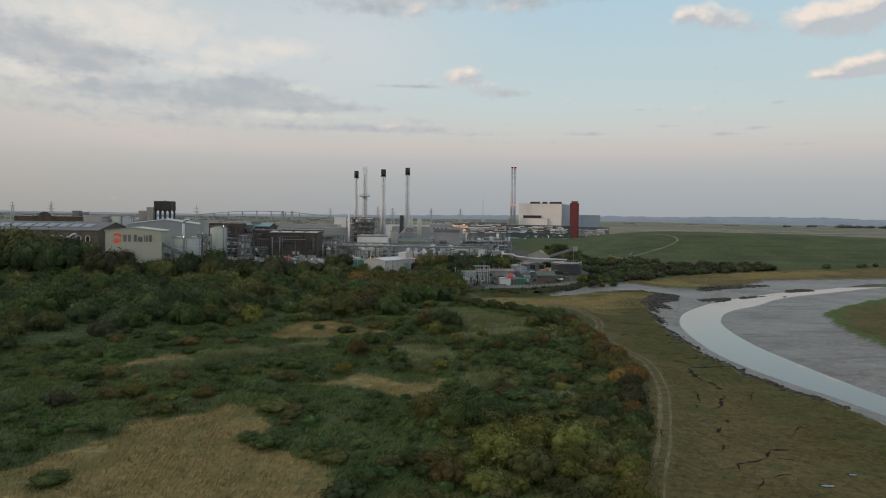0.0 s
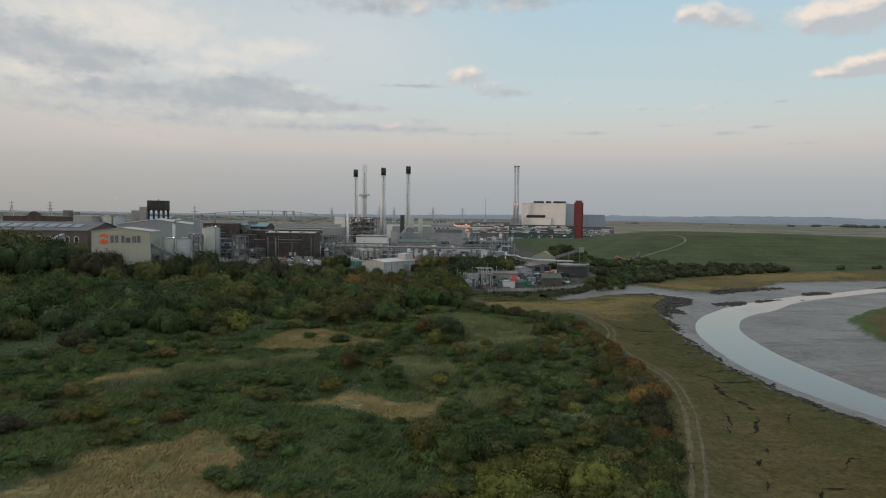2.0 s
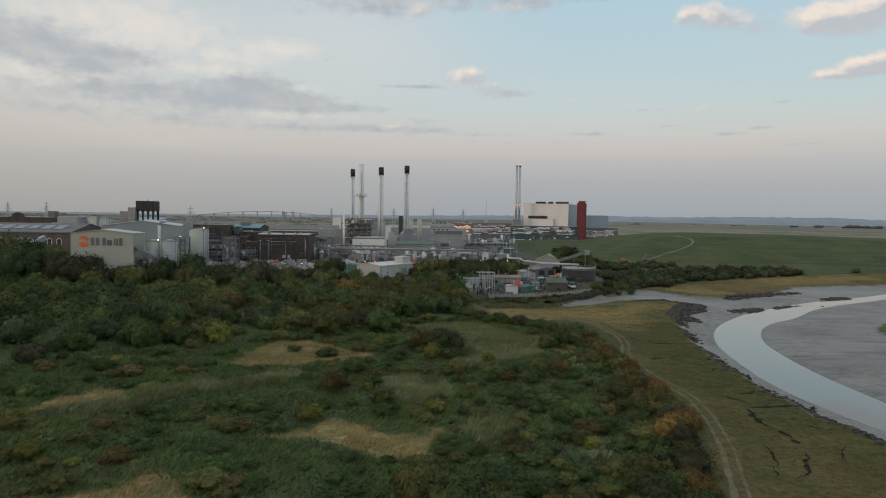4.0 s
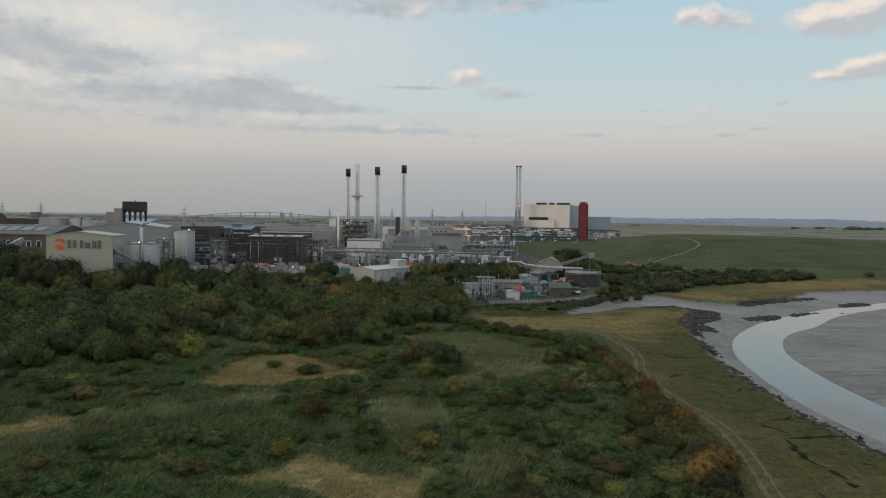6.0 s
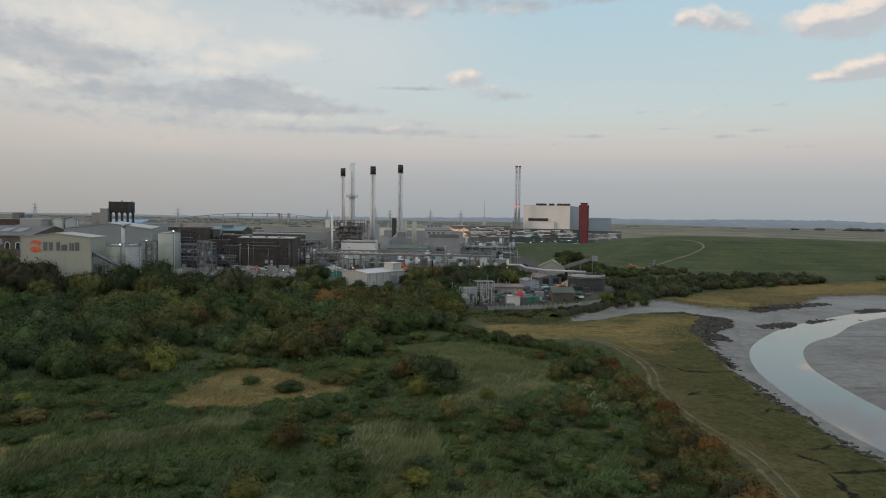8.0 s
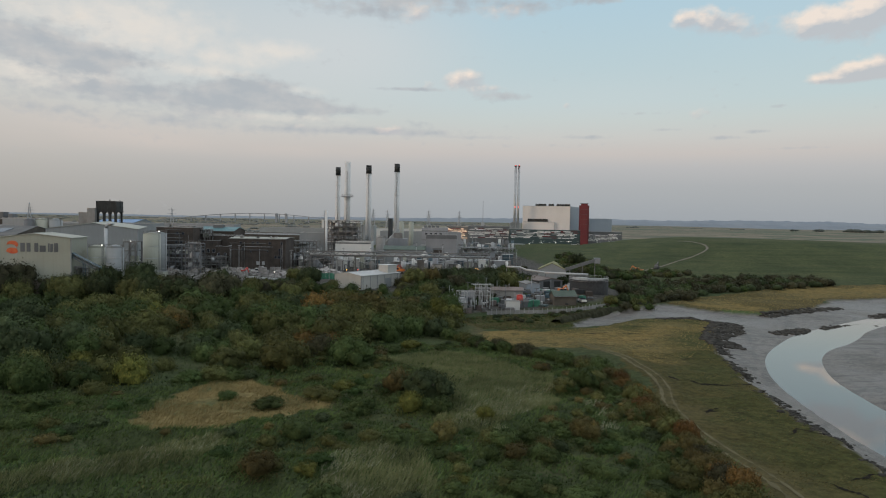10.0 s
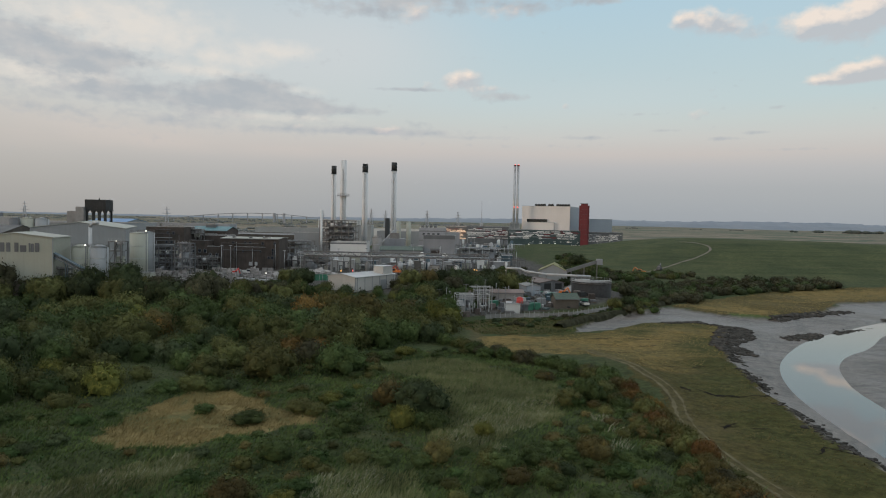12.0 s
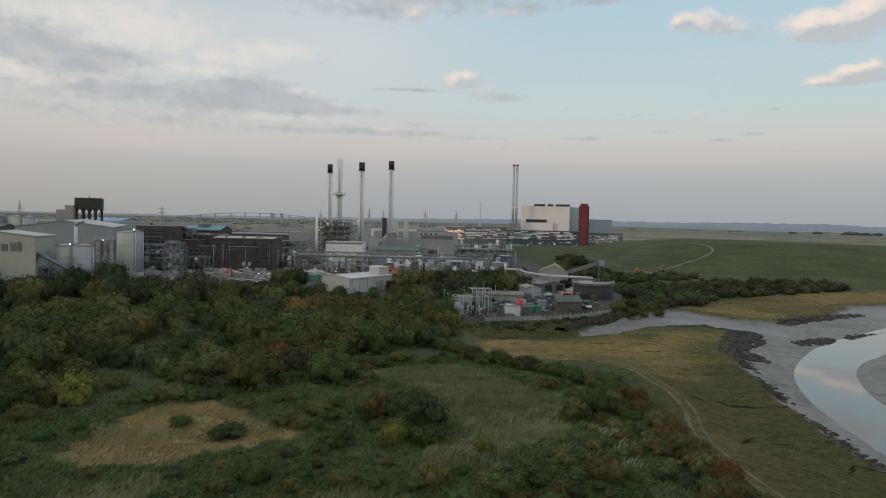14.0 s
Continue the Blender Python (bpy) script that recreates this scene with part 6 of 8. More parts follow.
sign_building()
hall("grey_hall", "long light grey clad mill hall with a shallow roof", -170.5, 378, 4, 19, 37.5, 60, 21.2, 2.6, LGREY, CREAMR, trim=MGREY, doors=((30, 6, 6, DGREY),))
silo("silo", "cream ribbed steel silo beside the conveyor", -124.6, 331, 4, 2.95, 15.7, CREAM)
silo("silo", "light grey steel silo beside the conveyor", -116.7, 329, 4, 3.05, 15.9, LGREY)
silo("silo", "tall pale cream storage silo with roof railing", -114.6, 357, 4, 3.4, 20.3, CREAM, 0.6)
silo("silo", "tall pale grey storage silo with roof railing", -115.9, 367, 4, 3.4, 20.4, LGREY, 0.6)
DUCT = thing("exhaust_duct", -126.5, 342, 4, "bent shiny steel exhaust duct", "duct", 0)
part("riser", beamm((0, 0, 0), (0, 0, 23), 1.3, seg=12), GALV, DUCT)
part("elbow", beamm((0, 0, 22.8), (0.9, 0, 24.4), 1.3, seg=12), GALV, DUCT)
part("outlet", beamm((0.9, 0, 24.2), (3.2, 0, 24.6), 1.3, seg=12), GALV, DUCT)
steel_frame("plant_frame", "open steel frame with pipes between the silos", -118.6, 340, 4, 4.6, 6, [5, 9.5, 14, 17.5], 2, STEEL, True, 8)
block("low_annexe", "small cream annexe at the foot of the silos", -119, 350, 4, 0, 12, 5, 5, CREAM)
for lx, ly, lz in ((-110, 353, 25.5), (-121, 327.5, 20.6), (-118, 345, 21.5), (-129, 326, 8)):
    lamp(lx, ly, lz, LAMPW, "small white lit lamp on the plant", 0.3)
lamp(-140, 309, 9.5, LAMPO, "small orange lit lamp among the trees", 0.3)


def water_tower():
    ob = thing("water_tower", -189.5, 478, 4, "black rectangular steel water tank on tall legs", "water tower", 4)
    part("tank", boxm(-5.6, 5.6, -5.5, 5.5, 29.4, 35.4, bevel=0.15), BLACK, ob)
    bm = bmesh.new()
    for k in range(8):
        xx = -5.6 + 11.2 * k / 7
        box(bm, xx - 0.12, xx + 0.12, -5.62, -5.5, 30.2, 35.4)
    for zz in (31.9, 33.6):
        box(bm, -5.6, 5.6, -5.6, -5.5, zz, zz + 0.15)
    part("panel_flanges", bm, BLACK, ob)
    for i in range(4):
        for yy in (-4.6, 4.6):
            xx = -4.9 + i * 9.8 / 3
            part("leg", beamm((xx, yy, -2), (xx, yy, 30.2), 1.0), BLACK, ob)
    for yy in (-4.6, 4.6):
        for i in range(3):
            xx = -4.9 + i * 9.8 / 3
            mid = xx + 9.8 / 6
            part("arch_brace", beamm((xx, yy, 27.4), (mid, yy, 30.0), 0.5), BLACK, ob)
            part("arch_brace", beamm((xx + 9.8 / 3, yy, 27.4), (mid, yy, 30.0), 0.5), BLACK, ob)
    part("deck", boxm(-5.9, 5.9, -5.7, 5.7, 29.0, 29.4), BLACK, ob)
    bm = bmesh.new()
    for s in (0, 0.6):
        beam(bm, (6.3 + s, -2, 0), (6.3 + s, -2, 36), 0.12)
    for k in range(30):
        beam(bm, (6.3, -2, 1 + k * 1.15), (6.9, -2, 1 + k * 1.15), 0.07)
    part("ladder", bm, BLACK, ob)
    part("vent", cylm(0, 0, 35.4, 36.4, 0.3, seg=8), BLACK, ob)


water_tower()


# ---- old brick mill on the west ----
def brick_mill():
    ob = hall("brick_mill", "long brown brick mill with white-ringed arched windows", -262, 385, 4, 0, 72, 40, 17.2, 4.2, BRICKL, ROOFD, ridge_across=True)
    for k in range(13):
        cx = 6 + k * 5.0
        for zc in (13.0, 6.0):
            ring = bmesh.new()
            n = 14
            outer = [(cx - 1.35, zc - 2.0)] + [(cx + 1.35 * math.cos(math.pi - math.pi * i / n), zc + 1.35 * math.sin(math.pi * i / n)) for i in range(n + 1)] + [(cx + 1.35, zc - 2.0)]
            inner = [(cx - 0.95, zc - 2.0)] + [(cx + 0.95 * math.cos(math.pi - math.pi * i / n), zc + 0.95 * math.sin(math.pi * i / n)) for i in range(n + 1)] + [(cx + 0.95, zc - 2.0)]
            a = [[ring.verts.new((x, yy, z)) for x, z in o] for o in (outer, inner) for yy in (-0.14, 0.0)]
            for i in range(len(outer) - 1):
                ring.faces.new((a[0][i], a[0][i + 1], a[2][i + 1], a[2][i]))
                ring.faces.new((a[1][i], a[1][i + 1], a[0][i + 1], a[0][i]))
                ring.faces.new((a[2][i], a[2][i + 1], a[3][i + 1], a[3][i]))
            win = part("window", ring, ROOFP, ob, "white arched window surround")
            part("pane", prism(bmesh.new(), inner, -0.05, -0.01), GLASS, win)
    for k in range(9):
        xx = 3 + k * 7
        part("skylight", beamm((xx + 2.7, 6, 18.85), (xx + 2.7, 14, 20.55), 5.2, 0.25), SKYL, ob)
    bk = block("parapet_block", "dark brown brick block with a curved parapet", -277, 450, 4, 0, 46, 22, 24.2, BRICK)
    n = 12
    part("curved_parapet", prism(bmesh.new(), [(14, 24.2)] + [(16 + 8 * i / n, 24.2 + 2.6 * math.sin(math.pi * i / n) ** 0.5 + 0.3) for i in range(n + 1)] + [(26, 24.2)], -0.1, 0.35), BRICK, bk)
    part("stair_tower", boxm(37, 41, 2, 7, 23, 28), DGREY, bk)
    part("roof_plant", boxm(43, 45.5, 3, 7, 23.5, 27), DGREY, bk)
    part("vent_duct", beamm((41, -1, 20.5), (45, -1, 20.5), 1.0, seg=10), GALV, bk)
    block("white_block", "white clad plant room behind the brick mill", -216.3, 420, 4, 0, 12, 16, 25, LGREY)
    silo("tank", "dark grey upright process tank", -201, 417, 4, 2.4, 24.2, DGREY, 0.8, False)
    silo("tank", "beige upright process tank with railing", -196.5, 421, 4, 3.4, 24.6, CREAM, 0.8)
    silo("tank", "grey upright process tank with railing", -190.5, 422, 4, 3.2, 24.4, LGREY, 0.8)
    block("vent_tower", "pale concrete vent tower on the mill roof", -199, 470, 4, 0, 4.5, 5, 31, CONC)
    block("vent_tower", "pale concrete vent tower on the mill roof", -207, 476, 4, 0, 5, 5, 28.5, CONC)
    block("west_hall", "low grey mill hall with a flat roof", -300, 500, 4, 0, 110, 60, 21.5, LGREY)
    hall("blue_warehouse", "long warehouse with a bright blue roof", -314, 700, 4, 0, 36, 60, 18, 4, LGREY, BLUE, ridge_across=True)
    CHUTE = thing("covered_conveyor", -196, 372, 4, "grey covered conveyor sloping into the mill", "conveyor", 0)
    part("gallery", beamm((0, 0, 15), (-9, -26, 4), 2.2), MGREY, CHUTE)
    for f in (0.3, 0.7):
        part("trestle", beamm((-9 * f, -26 * f, -1), (-9 * f, -26 * f, 14 - 11 * f), 0.4), STEEL, CHUTE)


brick_mill()


# ---- brick buildings and bale yard in the middle ----
def dress(ob, w, h, seed, out=0.0, low=2.0):
    """Pipes, cable trays, windows and downpipes on a works front."""
    rr = random.Random(seed)
    z = low
    while z < h - 1.2:
        a, L = rr.uniform(0, w * 0.3), rr.uniform(w * 0.4, w * 0.7)
        part("wall_pipe", beamm((a, -0.35 - out, z), (a + L, -0.35 - out, z), rr.uniform(0.18, 0.42), seg=8), rr.choice([STEEL, GALV, DGREY, CONC]), ob)
        z += rr.uniform(1.6, 3.2)
    for k in range(int(w / 4)):
        x = rr.uniform(0.5, w - 0.8)
        part("downpipe", beamm((x, -0.25 - out, 0), (x, -0.25 - out, rr.uniform(h * 0.5, h)), 0.2, seg=6), rr.choice([DGREY, STEEL, GALV]), ob)
    for k in range(int(w / 3)):
        x, zz = rr.uniform(0.5, w - 2), rr.choice([h * 0.35, h * 0.6, h * 0.82])
        win = part("window", boxm(x, x + 1.3, -0.1 - out, -out, zz, zz + 1.5), DGREY, ob)
        part("pane", boxm(x + 0.12, x + 1.18, -0.14 - out, -0.1 - out, zz + 0.12, zz + 1.38), GLASS, win)
    for k in range(int(w / 4)):
        x = rr.uniform(0.5, w - 1.5)
        part("roof_vent", boxm(x, x + rr.uniform(0.6, 1.8), 2, 3.5, h - 0.6, h + rr.uniform(0.6, 2.0)), rr.choice([GALV, CONC, DGREY]), ob)


def middle():
    b = hall("brick_shed", "dark brown brick building with a thin pale roof edge", -107.5, 440, 4, 1.5, 30, 24, 16.0, 0.5, BRICK, CREAMR, ridge_across=True)
    for wx, wz, ww, wh in ((11, 8.8, 0.9, 1.0), (20, 8.8, 0.9, 1.0), (26.4, 7.4, 1.9, 3.2), (14.5, 2, 1.7, 1.9), (17.2, 2, 1.7, 1.9)):
        win = part("window", boxm(wx, wx + ww, -0.06, 0, wz, wz + wh), DGREY if wz > 5 else ROOFP, b)
        part("pane", boxm(wx + 0.12, wx + ww - 0.12, -0.1, -0.06, wz + 0.12, wz + wh - 0.12), GLASS if wz > 5 else ROOFP, win)
    for k in range(6):
        part("pilaster", boxm(2 + k * 5, 2.5 + k * 5, -0.25, 0, -1, 15.8), BRICK, b)
    block("brick_works", "dark brown brick works with rows of pipes", -125.5, 444, 4, 0, 10, 12, 14.5, BRICK, windows=((1.5, 8, 1.6, 2), (4.6, 8, 1.6, 2), (7.5, 8, 1.6, 2)))
    block("brick_works", "low dark brown brick works beside the yard", -115.5, 442, 4, 0, 8, 12, 11.5, BRICK, windows=((1, 6, 1.4, 2), (4.5, 6, 1.4, 2)))
    steel_frame("pipe_stand", "rusty pipe stand with tanks along the brick works", -126, 436, 4, 18, 4.5, [3.2, 6.0], 7, STEEL, True, 22)
    link = block("mill_link", "dark brown clad link building beside the silos", -145, 436, 4, 0, 19.5, 16, 21.5, BRICK)
    dress(link, 19.5, 21.5, 4)
    dress(b, 30, 15.8, 1, 0.26, 10)
    block("roof_house", "small dark roof house above the brick works", -140, 452, 21, 0, 8, 6, 5.0, DGREY)
    block("roof_house", "small pale roof house above the brick works", -121, 455, 18, 0, 5, 5, 3.6, CONC)
    steel_frame("roof_plant_frame", "rusty steel plant frame on the brick works roof", -134, 446, 20, 14, 5, [2.2, 4.2], 5, STEEL, True, 18)
    steel_frame("yard_plant_frame", "dark steel pipe frame in front of the brick works", -137, 424, 4, 20, 5, [4, 8, 12], 6, DGREY, True, 30)
    steel_frame("dark_stair", "dark steel stair frame beside the silos", -113.5, 392, 4, 7, 6, [4, 8, 12, 15], 2, DGREY, True, 8)
    block("brick_annexe", "dark brick annexe behind the steel plant", -126, 452, 4, 0, 18, 16, 17, BRICK, windows=((3, 6, 2, 2.5), (8, 6, 2, 2.5), (13, 6, 2, 2.5)))
    hall("teal_hall", "mill hall with a teal green metal roof", -142, 490, 4, 0, 22, 24, 18.6, 2.2, BRICK, TEAL, ridge_across=True)
    block("roof_plant", "dark plant room on the teal roof", -135, 498, 22, 0, 6, 4, 4.2, DGREY)
    block("grey_mill", "long grey mill roofs behind the brick buildings", -150, 540, 4, 0, 60, 60, 15.5, BRICKL)
    # gallery of grey pipes on trestles
    for x, h, on in ((-101, 13, False), (-96.5, 13, False), (-70, 11, False), (-17, 9, False), (-62, 11, True), (-43, 8, False)):
        lamp_post(x, 420 if x < -60 else 372, h, on)
    # bale yard
    rr = random.Random(5)
    stock = None
    n = 0
    for cx, cy, w, d, tall in ((-106, 392, 26, 12, 2), (-84, 384, 14, 10, 2), (-72, 396, 14, 8, 3), (-56, 402, 22, 6, 3), (-92, 408, 18, 8, 2), (-60, 384, 10, 6, 1), (-118, 382, 12, 10, 3)):
        for i in range(int(w / 2.6)):
            for j in range(int(d / 2.6)):
                for k in range(rr.randint(0, tall)):
                    if n >= 290:
                        break
                    x, y = cx - w / 2 + i * 2.6 + rr.uniform(-0.3, 0.3), cy - d / 2 + j * 2.6 + rr.uniform(-0.3, 0.3)
                    m = pose(x, y, float(height(x, y)) + k * 1.45, 0, 0, rr.uniform(-12, 12))
                    if stock is None:
                        bm = boxm(-1.15, 1.15, -0.75, 0.75, 0, 1.45, bevel=0.12)
                        me = bpy.data.meshes.new("paper_bale")
                        bm.to_mesh(me)
                        bm.free()
                        stock = tagged(link_mesh("paper_bale", me, PAPER), "pressed bale of pale waste paper in the yard", "bale", "paper bales")
                        stock.matrix_basis = m
                    else:
                        copy_thing(stock, m)
                    n += 1
    for cx, cy, r, h in ((-88, 398, 7, 3.5), (-66, 392, 9, 3.0), (-110, 402, 8, 4.0), (-52, 410, 10, 3.4), (-98, 376, 7, 2.6)):
        bm = bmesh.new()
        bmesh.ops.create_icosphere(bm, subdivisions=4, radius=1)
        for v in bm.verts:
            q = 0.75 + 0.5 * noise.noise(v.co * 3 + Vector((cx, cy, 0))) + 0.3 * noise.noise(v.co * 8 + Vector((cx, cy, 0)))
            v.co = Vector((cx + v.co.x * r * q, cy + v.co.y * r * 0.6 * q, float(height(cx, cy)) - 0.1 + max(0, v.co.z) * h * q))
        tagged(part("waste_paper", bm, PAPER), "loose heap of pale waste paper", "waste paper", kind="stuff")
    bm = bmesh.new()
    beam(bm, (-84, 381, 5.0), (-66, 374, 4.6), 1.2, 0.8)
    tagged(part("kerb_wall", bm, ROOFP), "low white barrier wall in the yard", "wall")


middle()


def vehicle(name, label, x, y, rz, paint, kind="digger"):
    ob = thing(name, x, y, float(height(x, y)), label, "vehicle", rz)
    part("chassis", boxm(-2.2, 2.2, -1.0, 1.0, 0.5, 1.3, bevel=0.08), DGREY if kind != "car" else paint, ob)
    if kind == "car":
        part("cabin", boxm(-1.2, 1.3, -0.85, 0.85, 1.25, 1.75, bevel=0.15), GLASS, ob)
        part("bonnet", boxm(-2.15, -1.1, -0.95, 0.95, 0.7, 1.32, bevel=0.1), paint, ob)
    else:
        part("body", boxm(-2.1, 0.6, -1.0, 1.0, 1.2, 2.4, bevel=0.12), paint, ob)
        cab = part("cab", boxm(0.4, 1.9, -0.8, 0.8, 1.2, 3.2, bevel=0.1), paint, ob)
        part("window", boxm(0.5, 1.94, -0.84, 0.84, 2.1, 3.0), GLASS, cab)
        part("boom", beamm((1.0, 0, 2.0), (4.2, 0, 4.2), 0.45), paint, ob)
        part("arm", beamm((4.2, 0, 4.2), (5.6, 0, 1.6), 0.35), paint, ob)
        part("bucket", boxm(5.1, 6.1, -0.6, 0.6, 0.5, 1.7, bevel=0.15), DGREY, ob)
    for wx in (-1.5, 1.5):
        for wy in (-1.0, 1.0):
            bm = cylm(0, 0, -0.2, 0.2, 0.6 if kind != "car" else 0.35, seg=14)
            bmesh.ops.transform(bm, matrix=pose(wx, wy, 0.6 if kind != "car" else 0.35, 90), verts=bm.verts)
            part("wheel", bm, RUBBER, ob)
    return ob


# ---- boilers and tall chimneys ----
def power_house():
    chimney("pale grey steel chimney with a black cap", -64.8, 545, 4, 62.5, 1.75, 1.6, True)
    chimney("slim pale steel chimney with a round platform", -57.0, 535, 4, 65.5, 2.1, 1.95, False, ring=42)
    chimney("pale grey steel chimney with black flue tips", -42.2, 530, 4, 63.2, 1.95, 1.75, True, flues=True)
    chimney("tall pale steel chimney with a black cap", -24.3, 545, 4, 65.6, 1.95, 1.75, True)
    steel_frame("boiler_house", "dense open steel boiler house full of pipes", -66, 498, 4, 22, 16, [6, 11, 15, 19, 22.5, 26], 5, STEEL, True, 110)
    block("boiler_core", "dark clad boiler casing within the steelwork", -61, 502, 4, 0, 14, 10, 22, DGREY)
    block("white_cube", "white clad plant building with a dark doorway", -54.3, 465, 4, 0, 20.3, 18, 14.2, WHITE, bands=((13.3, 0.7, DGREY),), windows=())
    part("doorway", boxm(3.2, 7, -0.08, 0.0, 0, 5.5), BLACK, bpy.data.objects["white_cube"])
    p = thing("vent_pipe", -62, 480, 4, "slim white vent pipe", "pipe", 0)
    part("tube", cylm(0, 0, -1, 32.5, 0.65, seg=12), STACK, p)
    silo("silo", "grey concrete silo beside the boilers", -31.2, 500, 4, 3.0, 16, CONC, 1)
    bk = thing("filter_house", -21, 512, 4, "steel filter house with sloping duct", "filter house", 0)
    part("casing", boxm(-6.3, 6.3, -3, 6, 8, 15.5), MGREY, bk)
    for xx in (-6, -2, 2, 6):
        part("leg", beamm((xx, -2.6, -1), (xx, -2.6, 8), 0.5), STEEL, bk)
        part("hopper", cylm(xx * 0.75, 0, 5, 8, 0.4, 2.0, seg=4), MGREY, bk)
    part("duct", beamm((-8, 0, 12), (0, 2, 20.5), 1.8), GALV, bk)
    part("duct", beamm((0, 2, 20.5), (-2.6, 30, 18), 1.8), GALV, bk)
    part("top_frame", boxm(-2.8, 2.8, -2, 2, 15.5, 19), STEEL, bk)
    b = thing("black_flue", -29.4, 560, 4, "short black steel flue behind the boilers", "flue", 0)
    part("tube", cylm(0, 0, -1, 28, 1.7, seg=18), BLACK, b)
    silo("silo", "cream steel silo among the plant", -22.7, 580, 4, 1.8, 25.5, CREAM, 0.6, False, ladder=False)
    silo("silo", "cream steel silo among the plant", -15.8, 590, 4, 1.8, 25.2, CREAM, 0.6, False, ladder=False)
    hall("green_shed", "long low shed with a dark green roof", -27, 472, 4, 0, 24, 14, 10, 1.8, LGREY, ROOFGR, ridge_across=True)
    block("grey_block", "tall grey clad machine building", -5.6, 500, 4, -2, 16, 24, 22.7, MGREY, bands=((20.5, 0.5, DGREY), (15, 0.25, DGREY)), windows=((2, 18.4, 1.6, 1.2), (5, 18.4, 1.6, 1.2), (8, 18.4, 1.6, 1.2), (11, 18.4, 1.6, 1.2)))
    for k in range(4):
        v = thing("roof_cowl", -3.5 + k * 2.6, 505, 26.5, "dark round roof ventilation cowl", "cowl", 0, "roof cowls")
        part("cowl", cylm(0, 0, -0.4, 1.6, 0.8, 1.0, seg=12), DGREY, v)
    g = block("machine_hall", "grey clad front block with a dark roof band", -2.4, 480, 4, -2, 18.3, 19, 18.5, MGREY, bands=((16.6, 2.2, DGREY),))
    part("bay", boxm(4, 10.5, -0.1, 0, 1, 11), DGREY, g, "dark open loading bay")
    part("bay_window", boxm(4.5, 10, -0.16, -0.1, 8, 10), BRICK, g)
    part("side_store", boxm(-3.5, 0, 2, 12, -1, 12.5), LGREY, g)
    # long pipe bridge
    pb = thing("pipe_bridge", -62, 430, 4, "long grey pipe bridge on steel trestles", "pipe bridge", 0)
    L = 94
    for yy in (-1.6, 1.6):
        for zz in (8.3, 10.6):
            part("chord", beamm((0, yy, zz), (L, yy, zz), 0.35), STEEL, pb)
        bm = bmesh.new()
        for k in range(24):
            x0, x1 = L * k / 24, L * (k + 1) / 24
            beam(bm, (x0, yy, 8.3 if k % 2 else 10.6), (x1, yy, 10.6 if k % 2 else 8.3), 0.2)
        part("lattice", bm, STEEL, pb)
    for k in range(9):
        for yy in (-1.6, 1.6):
            part("trestle_leg", beamm((L * k / 8, yy, -2), (L * k / 8, yy, 8.3), 0.4), STEEL, pb)
    for yy, zz, r, mm in ((-0.8, 9, 0.7, GALV), (0.3, 9, 0.5, STACK), (1.0, 9.1, 0.6, STEEL), (-0.3, 10.3, 0.4, GALV)):
        part("pipe", beamm((0, yy, zz), (L, yy, zz), r, seg=8), mm, pb)
    steel_frame("pipe_rack", "low rack of pipes beside the power house", -110 + 40, 452, 4, 15, 8, [4, 8], 4, STEEL, True, 16)
    steel_frame("east_plant", "grey steel process plant full of pipes", 22, 560, 5, 38, 12, [3.5, 7], 7, STEEL, True, 44)
    steel_frame("tank_plant", "open steel plant with vessels", -82, 470, 4, 16, 12, [5, 10, 14], 4, STEEL, True, 24)
    block("white_store", "long white store building among the pipework", -86, 520, 4, 0, 36, 14, 17.8, LGREY)
    block("white_office", "white plant offices behind the pipe bridge", -40, 600, 4, 0, 60, 20, 18, LGREY)
    block("long_white_roof", "long white low hall far behind the chimneys", -136, 900, 6, 0, 46, 40, 22, WHITE)
    for k, (x, y, w, h, m) in enumerate(((-90, 760, 30, 24, LGREY), (-70, 820, 60, 20, WHITE), (-10, 700, 36, 20, MGREY), (-190, 820, 70, 19, LGREY), (-320, 860, 90, 21, MGREY), (-50, 1000, 90, 22, CREAM))):
        block("distant_shed", "pale industrial shed behind the works", x, y, 5, 0, w, 30, h - 5, m, group="distant sheds")
    # tanks, containers and machines by the road
    for k in range(5):
        c = thing("container", -0.5 + k * 3.9, 410 + (k % 2) * 1.5, float(height(0, 410)), "pale green and white steel storage container", "container", 3 * k - 6, "containers")
        part("body", boxm(-1.8, 1.8, -1.3, 1.3, 0, 2.7), LIME if k % 2 == 0 else WHITE, c)
        bm = bmesh.new()
        for q in range(8):
            box(bm, -1.7 + q * 0.45, -1.55 + q * 0.45, -1.36, -1.3, 0.2, 2.5)
        part("ribs", bm, LIME if k % 2 == 0 else WHITE, c)
    for k in range(4):
        silo("tank", "low white storage tank beside the pipe bridge", -8 + k * 3.2, 452, 4, 1.5, 4.5, WHITE, 0.8, False, "white tanks", False)
    vehicle("loader", "red telescopic loader parked in the yard", -19, 428, 20, REDP)
    vehicle("loader", "red and orange grab loader in the yard", -14.5, 424, 160, ORANGE)
    vehicle("loader", "red telescopic loader parked in the yard", -86, 388, 70, REDP)
    vehicle("truck", "white truck parked beside the bales", -84, 402, 10, WHITE)
